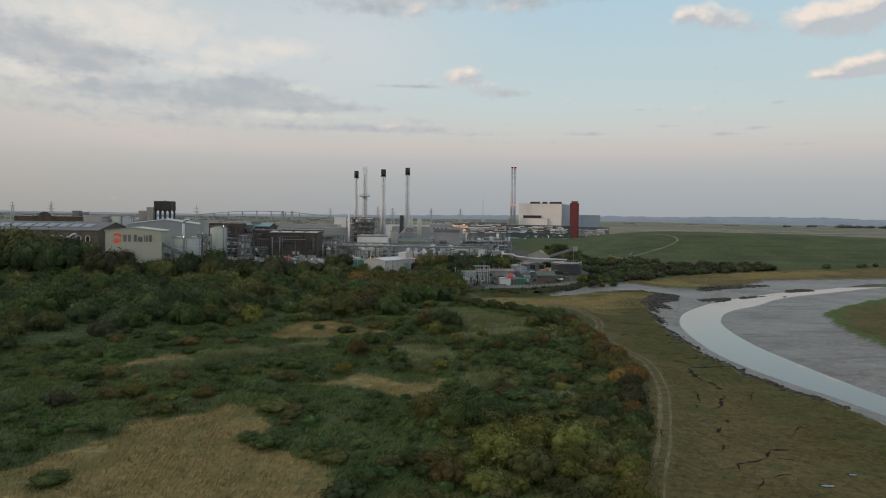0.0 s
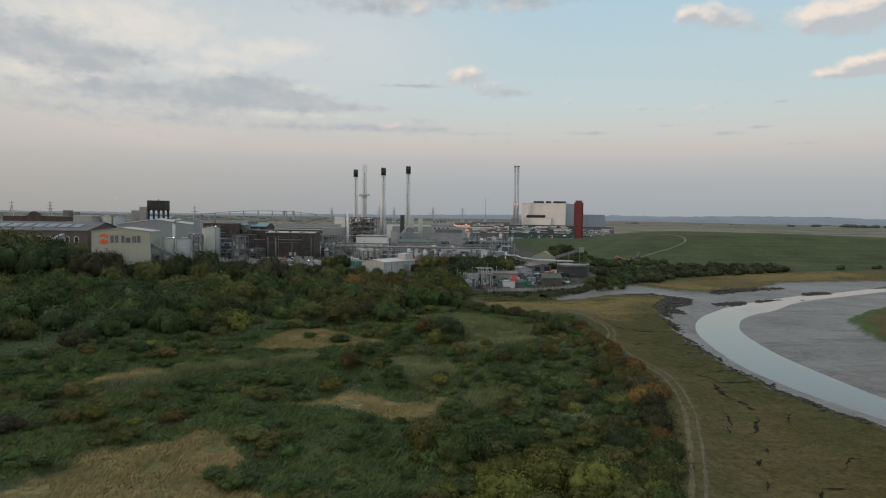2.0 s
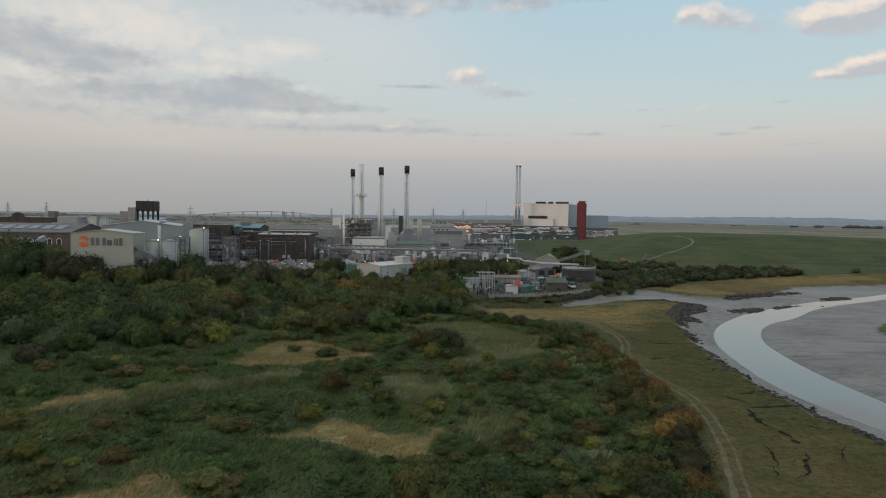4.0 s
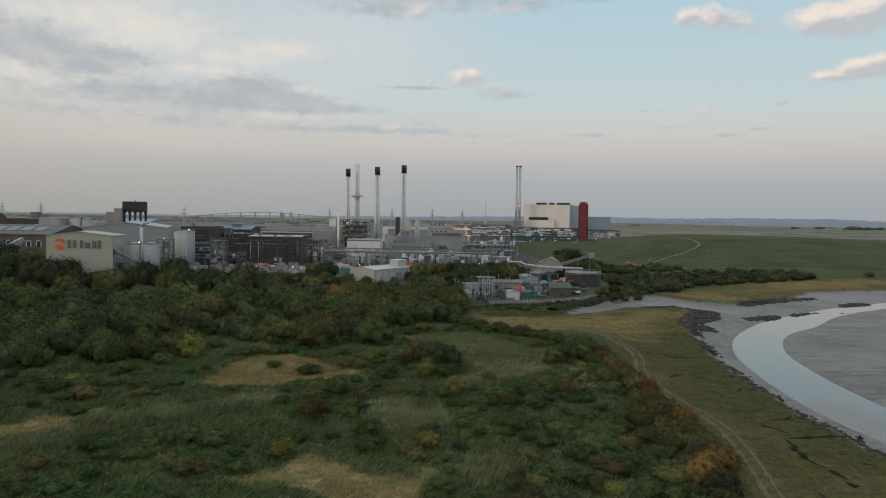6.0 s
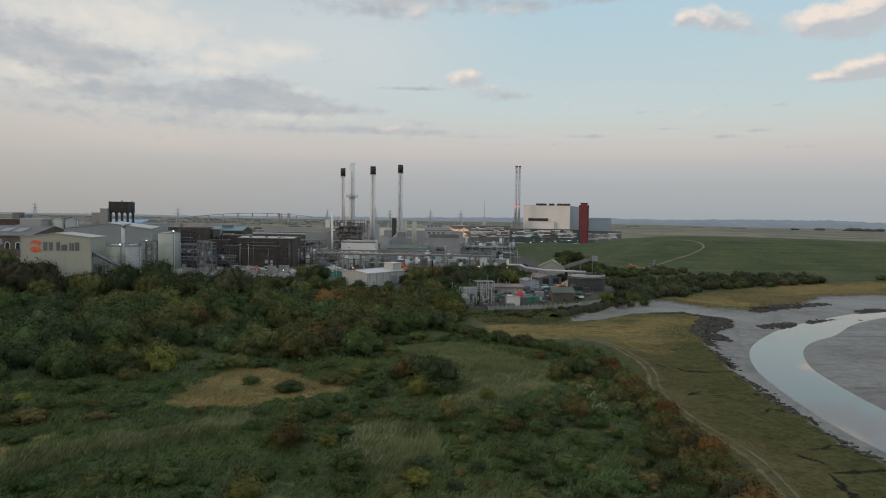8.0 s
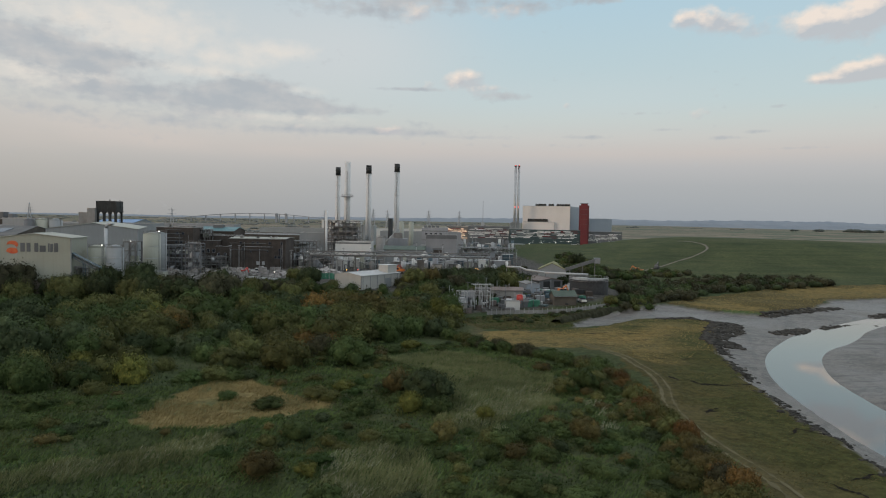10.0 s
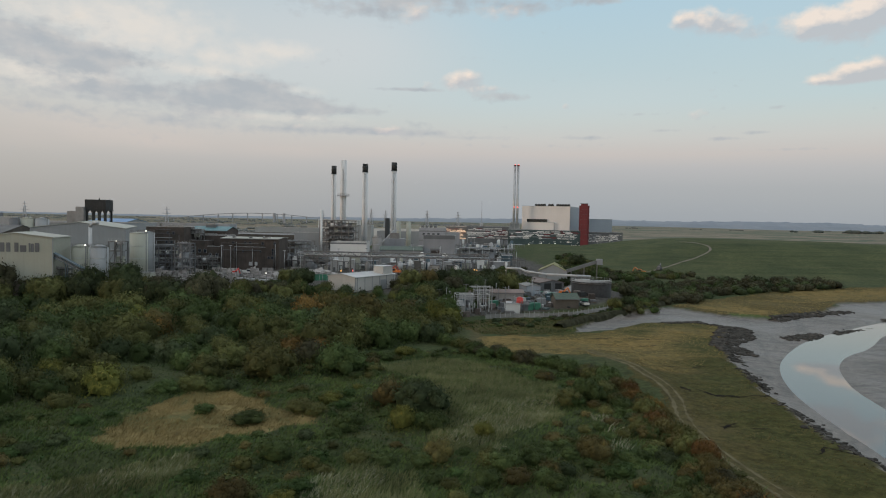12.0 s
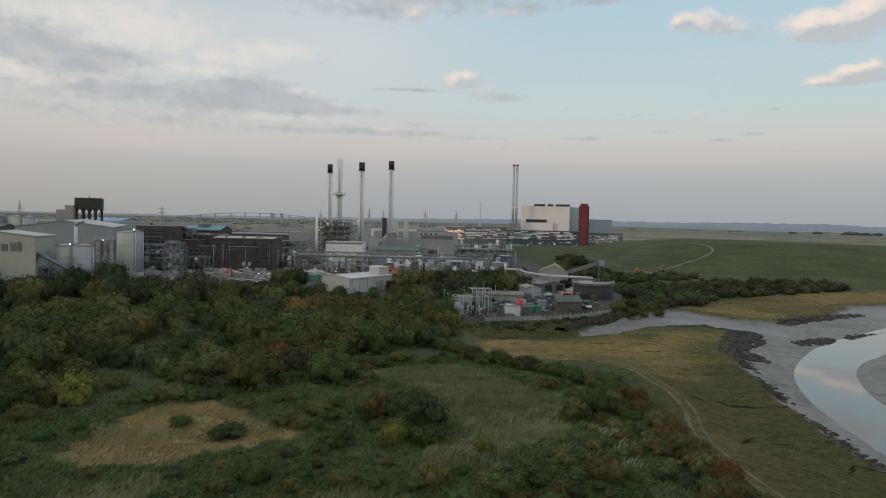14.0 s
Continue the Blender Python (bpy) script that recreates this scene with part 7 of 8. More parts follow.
    for lx, ly, lz, m_, w_ in ((24, 414, 8, LAMPO, "small orange lit yard lamp"), (-70, 384, 7, LAMPW, "small white lit yard lamp"), (-52, 380, 7, LAMPO, "small orange lit yard lamp"),
                               (-38, 392, 8, LAMPO, "small orange lit yard lamp"), (-33, 394, 8, LAMPR, "small red lit yard lamp"), (38, 400, 9, LAMPW, "small white lit yard lamp"),
                               (-47, 388, 6.5, LAMPW, "small white lit yard lamp")):
        lamp(lx, ly, lz, m_, w_, 0.28)
    bm = ribbon(bmesh.new(), [(10, 395), (24, 405), (34, 425), (40, 450), (44, 480)], 8, 0.1, 0.02, 3)
    tagged(part("road", bm, ASPH), "grey service road into the works", "road", kind="structure")
    for x, y, rz, pm in ((25, 408, 60, WHITE), (31, 422, 62, BLUES), (36, 436, 70, LGREY)):
        vehicle("car", "small parked car beside the service road", x, y, rz, pm, "car")


power_house()


def small_shed():
    ob = hall("white_shed", "low pale clad shed with a shallow roof and roof box", -37.3, 350.2, 4, -35, 14.4, 24.5, 5.4, 1.0, CREAMW, ROOFP, trim=LGREY)
    part("door", boxm(9.6, 10.8, -0.08, 0, 0, 2.1), DGREY, ob)
    part("roller_door", boxm(14.4, 14.48, 15, 19, 0, 3.8), LGREY, ob)
    part("roof_box", boxm(8.6, 13.6, 17.5, 23.5, 5.2, 8.8), CREAMW, ob)
    part("roof_box_lid", boxm(8.4, 13.8, 17.3, 23.7, 8.8, 9.0), ROOFP, ob)
    for k in range(6):
        part("downpipe", boxm(14.42, 14.56, 1 + k * 4.4, 1.14 + k * 4.4, 0, 5.3), LGREY, ob)
    fence = thing("screen_fence", -53, 385, 4, "low dark teal screened fence", "fence", 3)
    part("screen", boxm(0, 26, 0, 0.12, -0.5, 2.8), GREENP, fence)
    for k in range(9):
        part("post", boxm(k * 3.2, k * 3.2 + 0.12, -0.1, 0.0, -0.5, 3.0), GALV, fence)


small_shed()


# ---- small plant between the buildings ----
def plant_clutter():
    rr = random.Random(21)
    spots = [(-92, 462, 500, 46), (-66, 436, 500, 72), (-20, 436, 480, 66), (14, 470, 540, 56), (14, 620, 740, 60), (-100, 452, 480, 14), (-30, 520, 600, 40)]
    for x0, y0, y1, n in spots:
        for _ in range(n):
            x, y = x0 + rr.uniform(0, 38 if y0 != 620 else 56), rr.uniform(y0, y1)
            z = float(height(x, y))
            k = rr.random()
            m_ = rr.choice([LGREY, MGREY, GALV, CONC, CREAM, DGREY, STEEL, ROOFP, BLUES, WHITE, WHITE])
            if k < 0.3:
                ob = thing("process_vessel", x, y, z, "small upright steel process vessel among the plant", "vessel", 0, "process vessels")
                h, r = rr.uniform(3, 9) * (0.45 if x > 12 and y < 600 else 1), rr.uniform(0.7, 1.8)
                part("shell", cylm(0, 0, -0.5, h, r, seg=14), m_, ob)
                part("head", cylm(0, 0, h, h + r * 0.5, r, r * 0.3, seg=14), m_, ob)
            elif k < 0.6:
                ob = thing("plant_room", x, y, z, "small clad plant room among the pipework", "plant room", rr.uniform(-8, 8), "plant rooms")
                w, d, h = rr.uniform(2.5, 8), rr.uniform(2.5, 6), rr.uniform(2.6, 7)
                part("walls", boxm(-w / 2, w / 2, -d / 2, d / 2, -0.5, h), m_, ob)
                part("roof", boxm(-w / 2 - 0.2, w / 2 + 0.2, -d / 2 - 0.2, d / 2 + 0.2, h, h + 0.25), rr.choice([ROOFG, ROOFP, DGREY]), ob)
                part("door", boxm(-0.6, 0.6, -d / 2 - 0.08, -d / 2, 0, 2.1), DGREY, ob)
            elif k < 0.85:
                ob = thing("pipe_run", x, y, z, "raised run of lagged pipes on posts", "pipes", rr.choice([0, 90, 0, 5]), "pipe runs")
                L, h = rr.uniform(6, 16), rr.uniform(2.5, 6)
                for q in range(rr.randint(1, 3)):
                    part("pipe", beamm((0, q * 0.8, h), (L, q * 0.8, h), rr.uniform(0.3, 0.6), seg=8), rr.choice([GALV, STACK, STEEL]), ob)
                for q in range(4):
                    part("post", beamm((L * q / 3, 0.5, -0.5), (L * q / 3, 0.5, h), 0.25), STEEL, ob)
            else:
                ob = thing("light_mast", x, y, z, "thin grey steel mast with a lamp head", "mast", 0, "light masts")
                h = rr.uniform(8, 14)
                part("pole", cylm(0, 0, -0.5, h, 0.14, 0.08, seg=6), GALV, ob)
                part("head", boxm(-0.5, 0.5, -0.2, 0.2, h, h + 0.3), DGREY, ob)


plant_clutter()
# ---- energy plant on the east ----
def energy_plant():
    ob = thing("energy_hall", 93, 792, 5, "huge white clad energy hall with shade painted on its side", "building", -23)
    w, d, h = 50, 52, 42
    part("front_wall", boxm(0, w, 0, 0.4, -2, h), SUNSETW, ob)
    # this side wall and the back wall carry their shade as blue-grey colour
    part("side_wall", boxm(w - 0.4, w, 0.4, d, -2, h), BLUEGREY, ob)
    part("side_wall", boxm(0, 0.4, 0.4, d, -2, h), SUNSETW, ob)
    part("back_wall", boxm(0.4, w - 0.4, d - 0.4, d, -2, h), BLUEGREY, ob)
    part("roof", boxm(0.4, w - 0.4, 0.4, d - 0.4, h - 0.8, h - 0.3), ROOFG, ob)
    part("coping", boxm(-0.1, w + 0.1, -0.1, 0.5, h, h + 0.3), ROOFP, ob)
    for k in range(13):
        if k in (4, 7):
            continue
        f = part("roof_cooler", boxm(13 + k * 2.8, 15.2 + k * 2.8, 2, 6, h - 0.3, h + 2.2), BLACK, ob)
        part("cowl", cylm(14.1 + k * 2.8, 4, h + 2.2, h + 2.7, 1.0, seg=10), GALV, f)
    low = part("front_block", boxm(3, 35, -6, 0, -2, 25.5), SUNSETW, ob)
    for k in range(8):
        part("cooler", boxm(7 + k * 2.6, 9.2 + k * 2.6, -5.6, -2, 25.5, 28.8), BLACK, low)
    part("coping", boxm(2.8, 35.2, -6.2, -5.7, 25.5, 25.8), ROOFP, low)
    t = thing("red_tower", 152.5, 768, 4, "dark red clad round-cornered stair tower", "tower", -10)
    part("shaft", boxm(-4.9, 4.9, -4, 6, -2, 45.8, bevel=1.6), RED, t)
    part("cap", boxm(-4.2, 4.2, -3.2, 5.2, 45.8, 46.3, bevel=0.2), DGREY, t)
    bm = bmesh.new()
    for k in range(1, 9):
        box(bm, -4.0, 4.0, -4.06, -4.0, k * 5.0, k * 5.0 + 0.12)
    part("panel_joints", bm, DGREY, t)
    # low facades: rows of white, dark and red cladding dashes
    rr = random.Random(9)

    def dashes(parent, w, z0, rows, colours, n, tilt=0.0, pitch=1.35):
        for r in range(rows):
            x = rr.uniform(0, 2)
            while x < w - 1:
                L = rr.uniform(0.35, 1.25) * w / n
                m = rr.choice(colours)
                if m is not None and x + L < w:
                    zz = z0 + r * pitch
                    bm = boxm(x, x + L, -0.14, 0, zz, zz + pitch * rr.choice([0.42, 0.52, 0.62]))
                    if tilt:
                        bmesh.ops.rotate(bm, cent=(x, -0.1, zz), matrix=Matrix.Rotation(radians(-tilt), 3, "X"), verts=bm.verts)
                        bmesh.ops.translate(bm, vec=(0, -0.15, 0), verts=bm.verts)
                    part("panel", bm, m, parent)
                x += L + rr.uniform(0.2, 1.3)

    a = block("dark_facade_hall", "dark low hall with white dashed cladding", 77.5, 766, 5, 0, 72, 14, 17.8, TEALD)
    dashes(a, 71, 9.2, 6, [PANELW, PANELW, PANELW, None, MGREY, RED], 11)
    for k in range(46):
        x, z = rr.uniform(18, 70), rr.choice([1.8, 3.2, 4.6, 6.2])
        win = part("window", boxm(x, x + rr.uniform(0.7, 1.6), -0.1, 0, z, z + 0.4), PANELW if rr.random() < 0.85 else LAMPW, a)
    c = block("east_facade_hall", "dark low hall with white dashed cladding", 158, 775, 5, 2, 36, 20, 16.5, DGREY)
    dashes(c, 35, 1.5, 10, [PANELW, PANELW, WHITE, None, MGREY], 9)
    b = block("west_facade_hall", "long low hall with dark and white dashed cladding", 36, 790, 5, 2, 46, 26, 20.0, DGREY)
    dashes(b, 45, 8.0, 8, [PANELW, PANELW, WHITE, None, RED, PANELW], 7)
    e = block("west_end_hall", "end of the hall with glossy panels tinted for sunset light", 13.7, 801, 5, -26, 25, 14, 19.4, DGREY)
    # a backward lean is added so the panels mirror the sunset glow
    dashes(e, 24.5, 7.0, 8, [SUNPANEL, SUNPANEL, SUNPANEL, RED], 4, 4.0)
    part("facade_foot", boxm(0, 46, -0.3, 0, -1, 7.6), DGREY, b)
    block("far_block", "pale blue-grey plant block behind the tower", 170.5, 822, 5, 0, 24, 24, 30, BLUEGREY)
    # twin chimneys
    for x, nm in ((82.4, 0), (85.8, 1)):
        ch = thing("twin_chimney", x, 772, 5, "slim grey steel chimney with red lights", "chimney", 0, "twin chimneys")
        part("shaft", cylm(0, 0, -2, 81.5, 1.3, 1.15, seg=20), GALV, ch)
        part("tip", cylm(0, 0, 81.5, 82.6, 1.35, seg=20), RED, ch)
        part("beacon", cylm(0, -1.5, 40, 40.8, 0.5, seg=8), LAMPR, ch, "red lit warning lamp")
        part("beacon", cylm(0, -1.4, 82.6, 83.2, 0.35, seg=8), LAMPR, ch, "red lit warning lamp")
    fr = steel_frame("support_frame", "grey steel frame round the foot of the chimneys", 78, 768, 5, 10, 8, [6, 12, 18, 24], 2, GALV, True, 6)
    part("cabinet", boxm(1, 9, 1, 7, -1, 25), LGREY, fr)


# warm base colour: part of the sunset reflection is painted in
SUNPANEL = surface("sunset_tinted_panels", (0.56, 0.46, 0.385), (0.64, 0.54, 0.455), 0.1, 3, 0.38, 0.6, relief=0.03, rand=0.08)
energy_plant()


# ---- the wharf yard ----
def wharf():
    hall("long_shed", "long low shed with a weathered brown roof", 25.9, 333, 3.6, 3, 12, 6, 2.1, 0.9, CONC, ROOFB, ridge_across=True)
    hall("blue_shed", "pale blue-grey sheet metal shed", 40.2, 342, 3.8, 12, 5.6, 9, 3.6, 0.6, BLUEGREY, ROOFG)
    hall("brown_shed", "open-sided shed with a brown sheet roof", 47, 354, 3.9, 20, 11, 14, 3.8, 1.0, DGREY, ROOFB, doors=((2, 3, 3.6, BLACK), (7, 3, 3.6, BLACK)))
    hall("green_roof_house", "small pale house with a dark green roof", 48.5, 325, 3.0, 8, 8.6, 6, 1.7, 1.7, BRICKL, ROOFGR, ridge_across=True)
    hall("mossy_barn", "grey barn with a moss-yellow roof and pale gable", 53, 398, 5.0, -12, 13, 16, 4.4, 3.0, LGREY, ROOFY)
    g = thing("round_tank", 67.2, 352, 3.5, "wide dark open-topped round settling tank", "tank", 0)
    bm = bmesh.new()
    n, r = 40, 7.8
    rings = [[bm.verts.new((rr_ * math.cos(2 * math.pi * k / n), rr_ * math.sin(2 * math.pi * k / n), z)) for k in range(n)] for rr_, z in ((r, -2), (r, 5.6), (r - 0.3, 5.6), (r - 0.3, 4.0))]
    for i in range(3):
        for k in range(n):
            f = bm.faces.new((rings[i][k], rings[i][(k + 1) % n], rings[i + 1][(k + 1) % n], rings[i + 1][k]))
            f.smooth = i != 1
    bm.faces.new(rings[3])
    part("shell", bm, RUBBER, g)
    part("rim", cylm(0, 0, 5.0, 5.2, 7.95, seg=40), STEEL, g)
    part("bridge", boxm(-7.8, 7.8, -0.6, 0.6, 5.6, 5.9), GALV, g)
    bm = bmesh.new()
    for k in range(30):
        a, b = 2 * math.pi * k / 30, 2 * math.pi * (k + 1) / 30
        beam(bm, (7.8 * math.cos(a), 7.8 * math.sin(a), 5.6), (7.8 * math.cos(a), 7.8 * math.sin(a), 6.6), 0.08)
        beam(bm, (7.8 * math.cos(a), 7.8 * math.sin(a), 6.6), (7.8 * math.cos(b), 7.8 * math.sin(b), 6.6), 0.07)
    part("railing", bm, GALV, g)
    part("white_cover", boxm(-7, -1, -3, -1, 3.9, 6.4, bevel=0.2), ROOFP, g)
    cv = thing("belt_conveyor", 64, 388, 5, "dark inclined belt conveyor on trestles", "conveyor", 0)
    part("gallery", beamm((0, 0, 5.2), (14, -2, 10), 1.4), DGREY, cv)
    for f in (0.15, 0.55, 0.95):
        part("trestle", beamm((14 * f, -2 * f, -1), (14 * f, -2 * f, 5.2 + 4.6 * f), 0.35), STEEL, cv)
    part("head", boxm(13, 15.5, -3, -1, 8.5, 11), MGREY, cv)
    pl = thing("white_pipeline", 30, 372, 4, "pale lagged pipeline raised on short posts", "pipeline", 0)
    path = [(6, 8, 7.6), (12, 6, 7.6), (14, 2, 6.8), (22, -2, 6.0), (40, -6, 5.8)]
    for p, q in zip(path, path[1:]):
        part("pipe", beamm(p, q, 0.9, seg=10), ROOFP, pl)
    for p in path:
        part("post", beamm((p[0], p[1], -1), p, 0.3), STEEL, pl)
    # electricity compound with gantries
    fr = thing("switch_gantry", 12.5, 312, 2.2, "bare grey steel gantry of an electricity compound", "gantry", 8)
    for i in range(5):
        for j in range(2):
            part("mast", beamm((i * 2.8, j * 5, -1), (i * 2.8, j * 5, 5.0), 0.26), GALV, fr)
        part("cross_bar", beamm((i * 2.8, 0, 4.9), (i * 2.8, 5, 4.9), 0.2), GALV, fr)
    for j in range(2):
        part("cross_bar", beamm((0, j * 5, 4.9), (11.2, j * 5, 4.9), 0.2), GALV, fr)
        part("cross_bar", beamm((0, j * 5, 3.6), (11.2, j * 5, 3.6), 0.16), GALV, fr)
    for i in range(6):
        ins = part("insulator", cylm(1 + i * 1.9, 2.5, 0, 1.8, 0.28, 0.2, seg=8), ROOFP, fr)
    fr2 = thing("switch_gantry", 20.5, 316, 2.6, "tall bare grey steel gantry of an electricity compound", "gantry", 10)
    for i in range(3):
        part("mast", beamm((i * 2.2, 0, -1), (i * 2.2, 0, 7.0), 0.26), GALV, fr2)
        part("mast", beamm((i * 2.2, 3, -1), (i * 2.2, 3, 7.0), 0.26), GALV, fr2)
    part("cross_bar", beamm((-3, 0, 6.8), (4.4, 0, 6.8), 0.22), GALV, fr2)
    part("cross_bar", beamm((-3, 3, 6.8), (4.4, 3, 6.8), 0.22), GALV, fr2)
    block("kiosk", "small pale substation kiosk", 12, 308, 1.4, 12, 3.2, 2.4, 2.3, CONC, ROOFG)
    block("kiosk", "small grey substation kiosk", 14, 326, 3.4, 5, 5, 3, 2.2, MGREY, ROOFG)
    block("kiosk", "low grey substation kiosk", 6, 330, 3.6, 5, 5, 4, 2.4, MGREY, ROOFG)
    block("white_cabin", "small white panelled cabin beside the fence", 29.7, 317, 1.6, 6, 5.2, 2.6, 1.9, WHITE, ROOFP)
    rt = thing("red_tank", 35.2, 322, 3.0, "bright red upright plastic tank", "tank", 0)
    part("shell", cylm(0, 0, -0.6, 2.2, 1.2, seg=18), REDP, rt)
    part("lid", cylm(0, 0, 2.2, 2.6, 1.2, 0.4, seg=18), REDP, rt)
    for x, y, m_, w_ in ((38, 322.5, GREENP, "green"), (41, 324, GREENP, "green"), (26, 325, GREENP, "green"), (44, 331, LGREY, "grey"), (36.5, 330, ROOFP, "white"), (18, 332, STEEL, "rusty")):
        c = thing("container", x, y, float(height(x, y)), w_ + " steel container in the wharf yard", "container", 10, group="yard containers")
        part("body", boxm(-1.7, 1.7, -1.1, 1.1, -0.3, 2.2, bevel=0.05), m_, c)
        part("door", boxm(-0.8, 0.8, -1.16, -1.1, 0.1, 2.0), m_, c)
    rr = random.Random(3)
    for k in range(230):
        x, y = rr.uniform(2, 66), rr.uniform(306, 350)
        if y < 312 + 0.42 * (x - 22):
            continue
        m_ = rr.choice([DGREY, STEEL, BLACK, DGREY, DGREY, BRICK, BLACK, STEEL, ROOFB, BLUES, GREENP, ROOFP, TEALD])
        c = thing("pallet_stack", x, y, float(height(x, y)), "stack of stored goods in the yard", "stack", rr.uniform(0, 90), "yard stacks")
        s = rr.uniform(0.6, 1.8)
        part("pallet", boxm(-s, s, -s * 0.8, s * 0.8, -0.2, 0.15), BARK, c)
        part("load", boxm(-s * 0.95, s * 0.95, -s * 0.75, s * 0.75, 0.15, 0.4 + rr.uniform(0.3, 1.5), bevel=0.06), m_, c)
    for k in range(46):
        x, y = rr.uniform(3, 50), rr.uniform(308, 346)
        if y < 311 + 0.42 * (x - 22):
            continue
        h = rr.uniform(3.0, 7.0)
        c = thing("yard_pole", x, y, float(height(x, y)), "dark steel pole with a cross arm in the yard", "pole", rr.uniform(0, 180), "yard poles")
        part("shaft", cylm(0, 0, -0.4, h, 0.12, 0.09, seg=6), rr.choice([DGREY, STEEL, GALV]), c)
        part("arm", beamm((-1.0, 0, h - 0.3), (1.0, 0, h - 0.3), 0.12), DGREY, c)
    for k in range(9):
        x, y = rr.uniform(4, 36), rr.uniform(318, 346)
        hall("yard_hut", "small dark hut with a weathered roof in the yard", x, y, float(height(x, y)), rr.uniform(-12, 12), rr.uniform(3, 6), rr.uniform(2.5, 4), rr.uniform(1.8, 2.6), 0.5,
             rr.choice([DGREY, TEALD, BRICKL, STEEL]), rr.choice([ROOFB, ROOFG, ROOFD, ROOFP]), ridge_across=True)
    vehicle("digger", "orange excavator parked by the brown shed", 52, 338, 30, ORANGE)
    vehicle("digger", "orange excavator at the foot of the hill", 124, 474, 150, ORANGE)
    vehicle("digger", "dark excavator on the hill track", 139, 490, 60, DGREY)
    for x, y in ((60, 330), (22, 322), (31, 340), (56, 350)):
        vehicle("van", "white van parked in the wharf yard", x, y, 40 + x, WHITE, "car")
    # palisade fence above the creek
    fn = thing("palisade_fence", 22, 305, 1.4, "long pale grey palisade fence above the creek", "fence", 0)
    pts = [(0, 0), (10, 3), (20, 6), (31, 10), (40, 16), (50, 23)]
    for (x0, y0), (x1, y1) in zip(pts, pts[1:]):
        z0, z1 = [float(height(22 + a, 305 + b)) - 1.4 for a, b in ((x0, y0), (x1, y1))]
        part("panel", beamm((x0, y0, z0 + 0.8), (x1, y1, z1 + 0.8), 0.08, 1.4), CONC, fn)
        n = 6
        for k in range(n):
            f = k / n
            part("post", boxm(x0 + (x1 - x0) * f - 0.06, x0 + (x1 - x0) * f + 0.06, y0 + (y1 - y0) * f - 0.14, y0 + (y1 - y0) * f - 0.04, z0 + (z1 - z0) * f - 0.3, z0 + (z1 - z0) * f + 2.1), GALV, fn)
    bm = ribbon(bmesh.new(), [(50, 331), (55, 345), (60, 364), (64, 386)], 6.5, 0.12, 0.05, 2)
    tagged(part("road", bm, CONC), "pale concrete lane between the wharf sheds", "road", kind="structure")
    lamp(24, 398, 9, LAMPO, "small orange lit lamp beside the road", 0.3)


wharf()


# ---- far things ----
def pylon(x, y, z, h):
    ob = thing("pylon", x, y, z, "grey lattice steel electricity pylon far off", "pylon", 20, "pylons")
    bm = bmesh.new()
    b = h * 0.11
    for sx in (-1, 1):
        for sy in (-1, 1):
            beam(bm, (sx * b, sy * b, -3), (sx * b * 0.18, sy * b * 0.18, h * 0.8), h * 0.014)
            beam(bm, (sx * b * 0.18, sy * b * 0.18, h * 0.8), (0, 0, h), h * 0.011)
    for k in range(7):
        f, g_ = k / 7, (k + 1) / 7
        r0, r1 = b * (1 - 0.82 * f), b * (1 - 0.82 * g_)
        for s in (-1, 1):
            beam(bm, (s * r0, -r0, h * 0.8 * f), (-s * r1, -r1, h * 0.8 * g_), h * 0.008)
            beam(bm, (s * r0, -r0, h * 0.8 * f), (-s * r0, -r0, h * 0.8 * f), h * 0.008)
    part("tower", bm, HAZESTEEL, ob)
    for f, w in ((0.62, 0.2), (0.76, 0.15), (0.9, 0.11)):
        part("cross_arm", beamm((-h * w, 0, h * f), (h * w, 0, h * f), h * 0.016), HAZESTEEL, ob)


# steel lightened towards the sky, so its colour carries the haze
HAZESTEEL = surface("hazed_steel", (0.33, 0.345, 0.36), (0.37, 0.38, 0.395), 0.1, 1, 0.7)
for x, y, z, h in ((-842, 1500, 6, 44), (-1000, 1620, 6, 44), (-1140, 1760, 6, 42), (-1290, 1900, 6, 42), (-1420, 2000, 6, 42), (-316, 900, 6, 34), (-150, 1700, 6, 46), (-20, 1800, 6, 46),
                   (60, 1900, 6, 46), (-330, 2100, 6, 44), (-90, 1350, 6, 40)):
    pylon(x, y, z, h)
MAST = thing("radio_mast", 90.5, 1400, 5, "slender lattice radio mast far off", "mast", 0)
part("mast_shaft", cylm(0, 0, -3, 62, 0.7, 0.3, seg=6), HAZESTEEL, MAST)
part("mast_foot", boxm(-3, 3, -3, 3, -3, 20), HAZESTEEL, MAST)


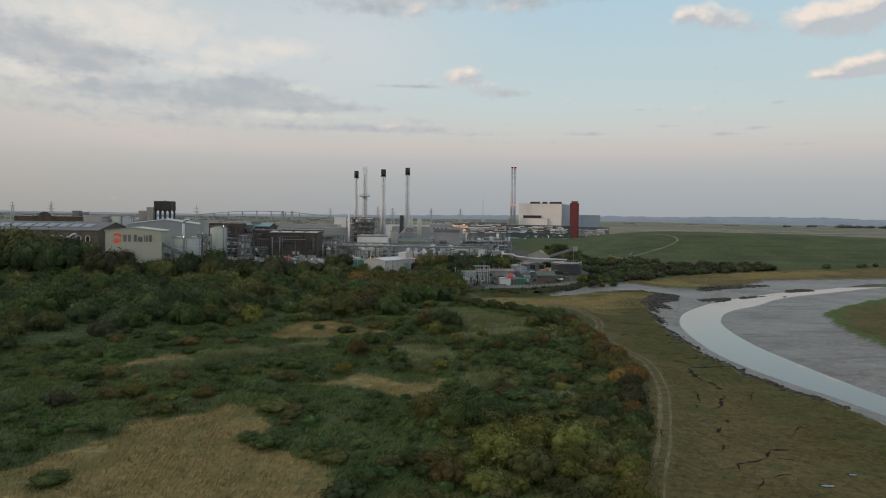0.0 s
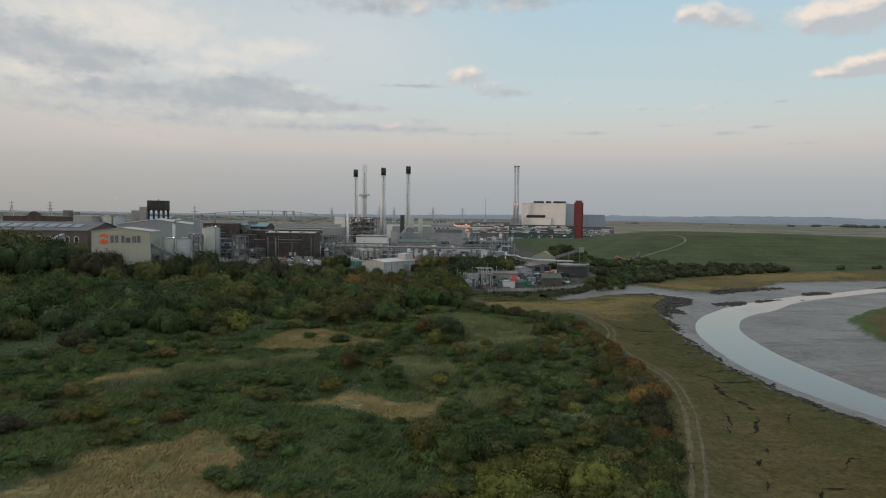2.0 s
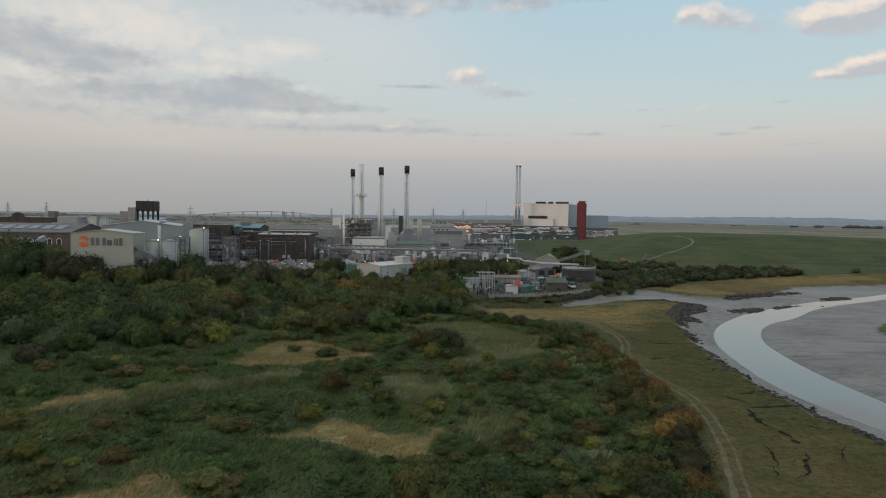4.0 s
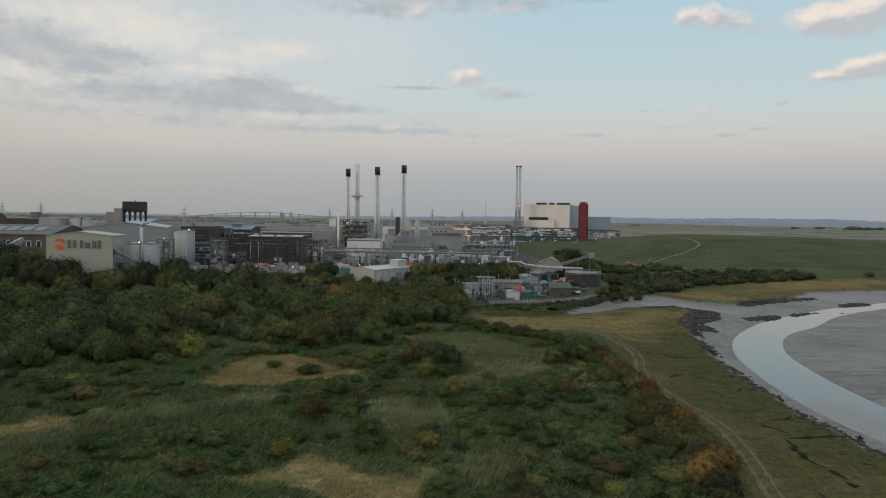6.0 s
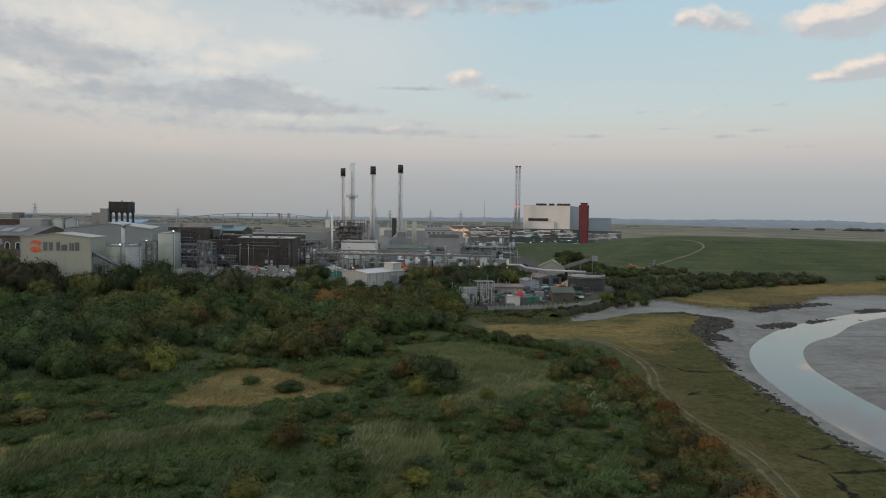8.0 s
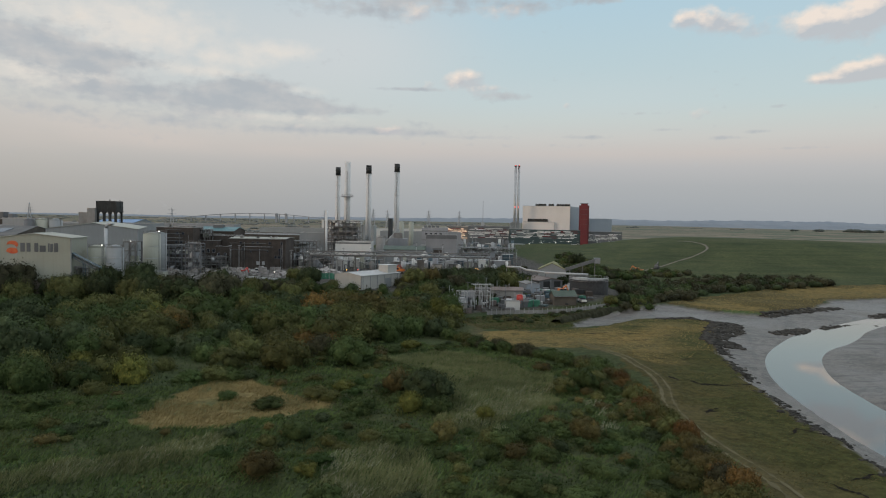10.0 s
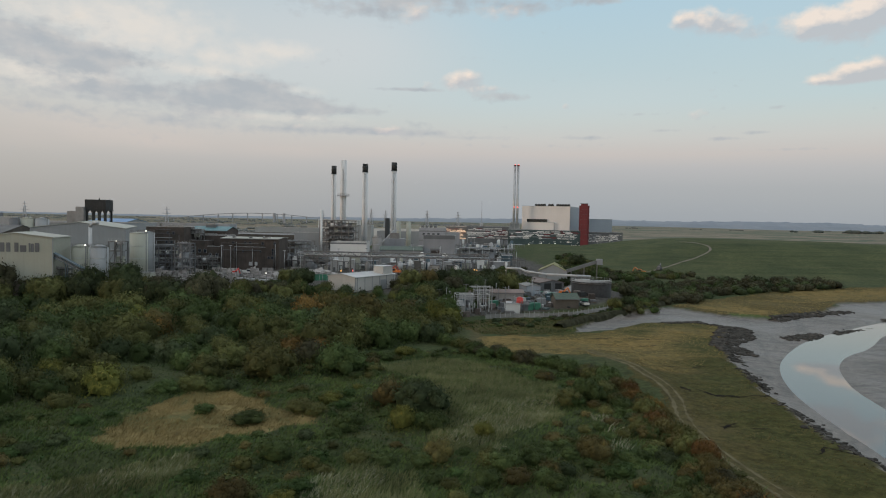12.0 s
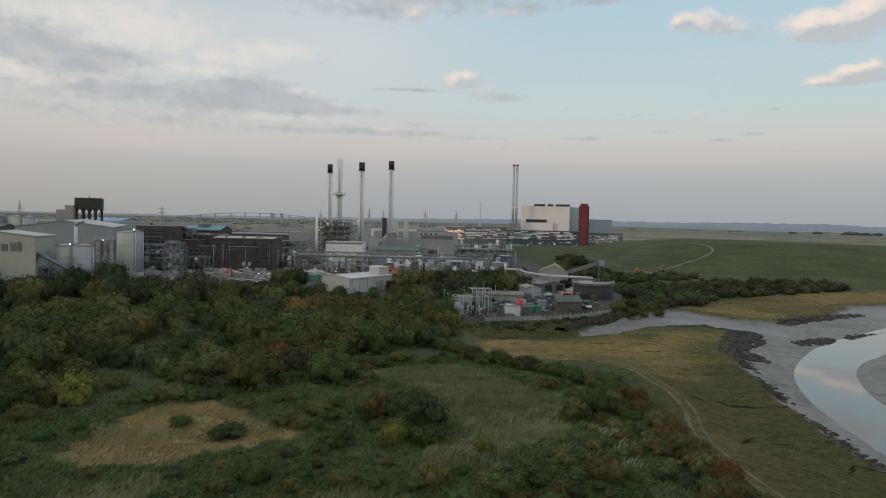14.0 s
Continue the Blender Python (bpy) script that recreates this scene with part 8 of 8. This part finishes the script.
def bridge():
    ob = thing("road_bridge", -970, 2500, 0, "long arched concrete road bridge far off", "bridge", 0)
    n = 24
    for k in range(n):
        f, g_ = k / n, (k + 1) / n
        z = lambda q: 2 + 34 * math.sin(math.pi * (0.06 + 0.80 * q)) ** 1.1
        part("deck_span", beamm((620 * f, 0, z(f)), (620 * g_, 0, z(g_)), 8, 2.0), HAZECONC, ob)
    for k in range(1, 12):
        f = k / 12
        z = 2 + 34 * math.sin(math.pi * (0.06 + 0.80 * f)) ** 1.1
        part("pier", boxm(620 * f - 1.3, 620 * f + 1.3, -2, 2, -3, z), HAZECONC, ob)
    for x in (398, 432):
        part("tower", boxm(x + 2, x + 9, -6, 6, -3, 37.5), HAZECONC, ob)


# pale blue-grey concrete, mixed towards the haze that lies before the bridge
HAZECONC = surface("hazed_concrete", (0.27, 0.285, 0.30), (0.31, 0.32, 0.335), 0.05, 1, 0.9)
bridge()


def far_woods():
    rng = np.random.default_rng(77)
    spots = []
    for _ in range(330):
        # hedges and spinneys drawn out along the fields
        x, y, n = rng.uniform(-2600, 200), rng.uniform(1250, 3400), int(rng.integers(2, 6))
        spots += [(x + 11 * k + rng.uniform(-4, 4), y + rng.uniform(-4, 4), rng.uniform(2.2, 5.5)) for k in range(n)]
    for _ in range(60):
        x, y = rng.uniform(-700, -80), rng.uniform(980, 1250)
        spots += [(x + 8 * k, y + rng.uniform(-4, 4), rng.uniform(3, 6)) for k in range(3)]
    for _ in range(16):
        x, y = rng.uniform(300, 3200), rng.uniform(3300, 3900)
        spots += [(x + 12 * k, y, rng.uniform(3, 6)) for k in range(int(rng.integers(2, 7)))]
    rows_ = [(rng.uniform(1420, 2700), rng.uniform(2850, 2950), rng.uniform(7, 19) * (0.6 + 0.6 * float(vnoise(q, 3, 9)))) for q in range(64)]
    for name_, list_, mat_, words in (("far_woods", spots, HAZETREE, "far hedges and woods across the flat land"), ("tree_row", rows_, ROWTREE, "dark row of trees far across the flat land")):
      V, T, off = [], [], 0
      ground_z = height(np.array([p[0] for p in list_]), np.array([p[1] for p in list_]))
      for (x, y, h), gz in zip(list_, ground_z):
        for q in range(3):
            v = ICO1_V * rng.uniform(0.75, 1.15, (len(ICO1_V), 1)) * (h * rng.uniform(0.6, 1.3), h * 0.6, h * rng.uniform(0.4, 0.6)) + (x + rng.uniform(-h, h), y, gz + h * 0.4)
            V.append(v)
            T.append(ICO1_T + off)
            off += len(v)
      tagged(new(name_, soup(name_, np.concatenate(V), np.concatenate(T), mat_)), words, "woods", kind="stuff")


far_woods()
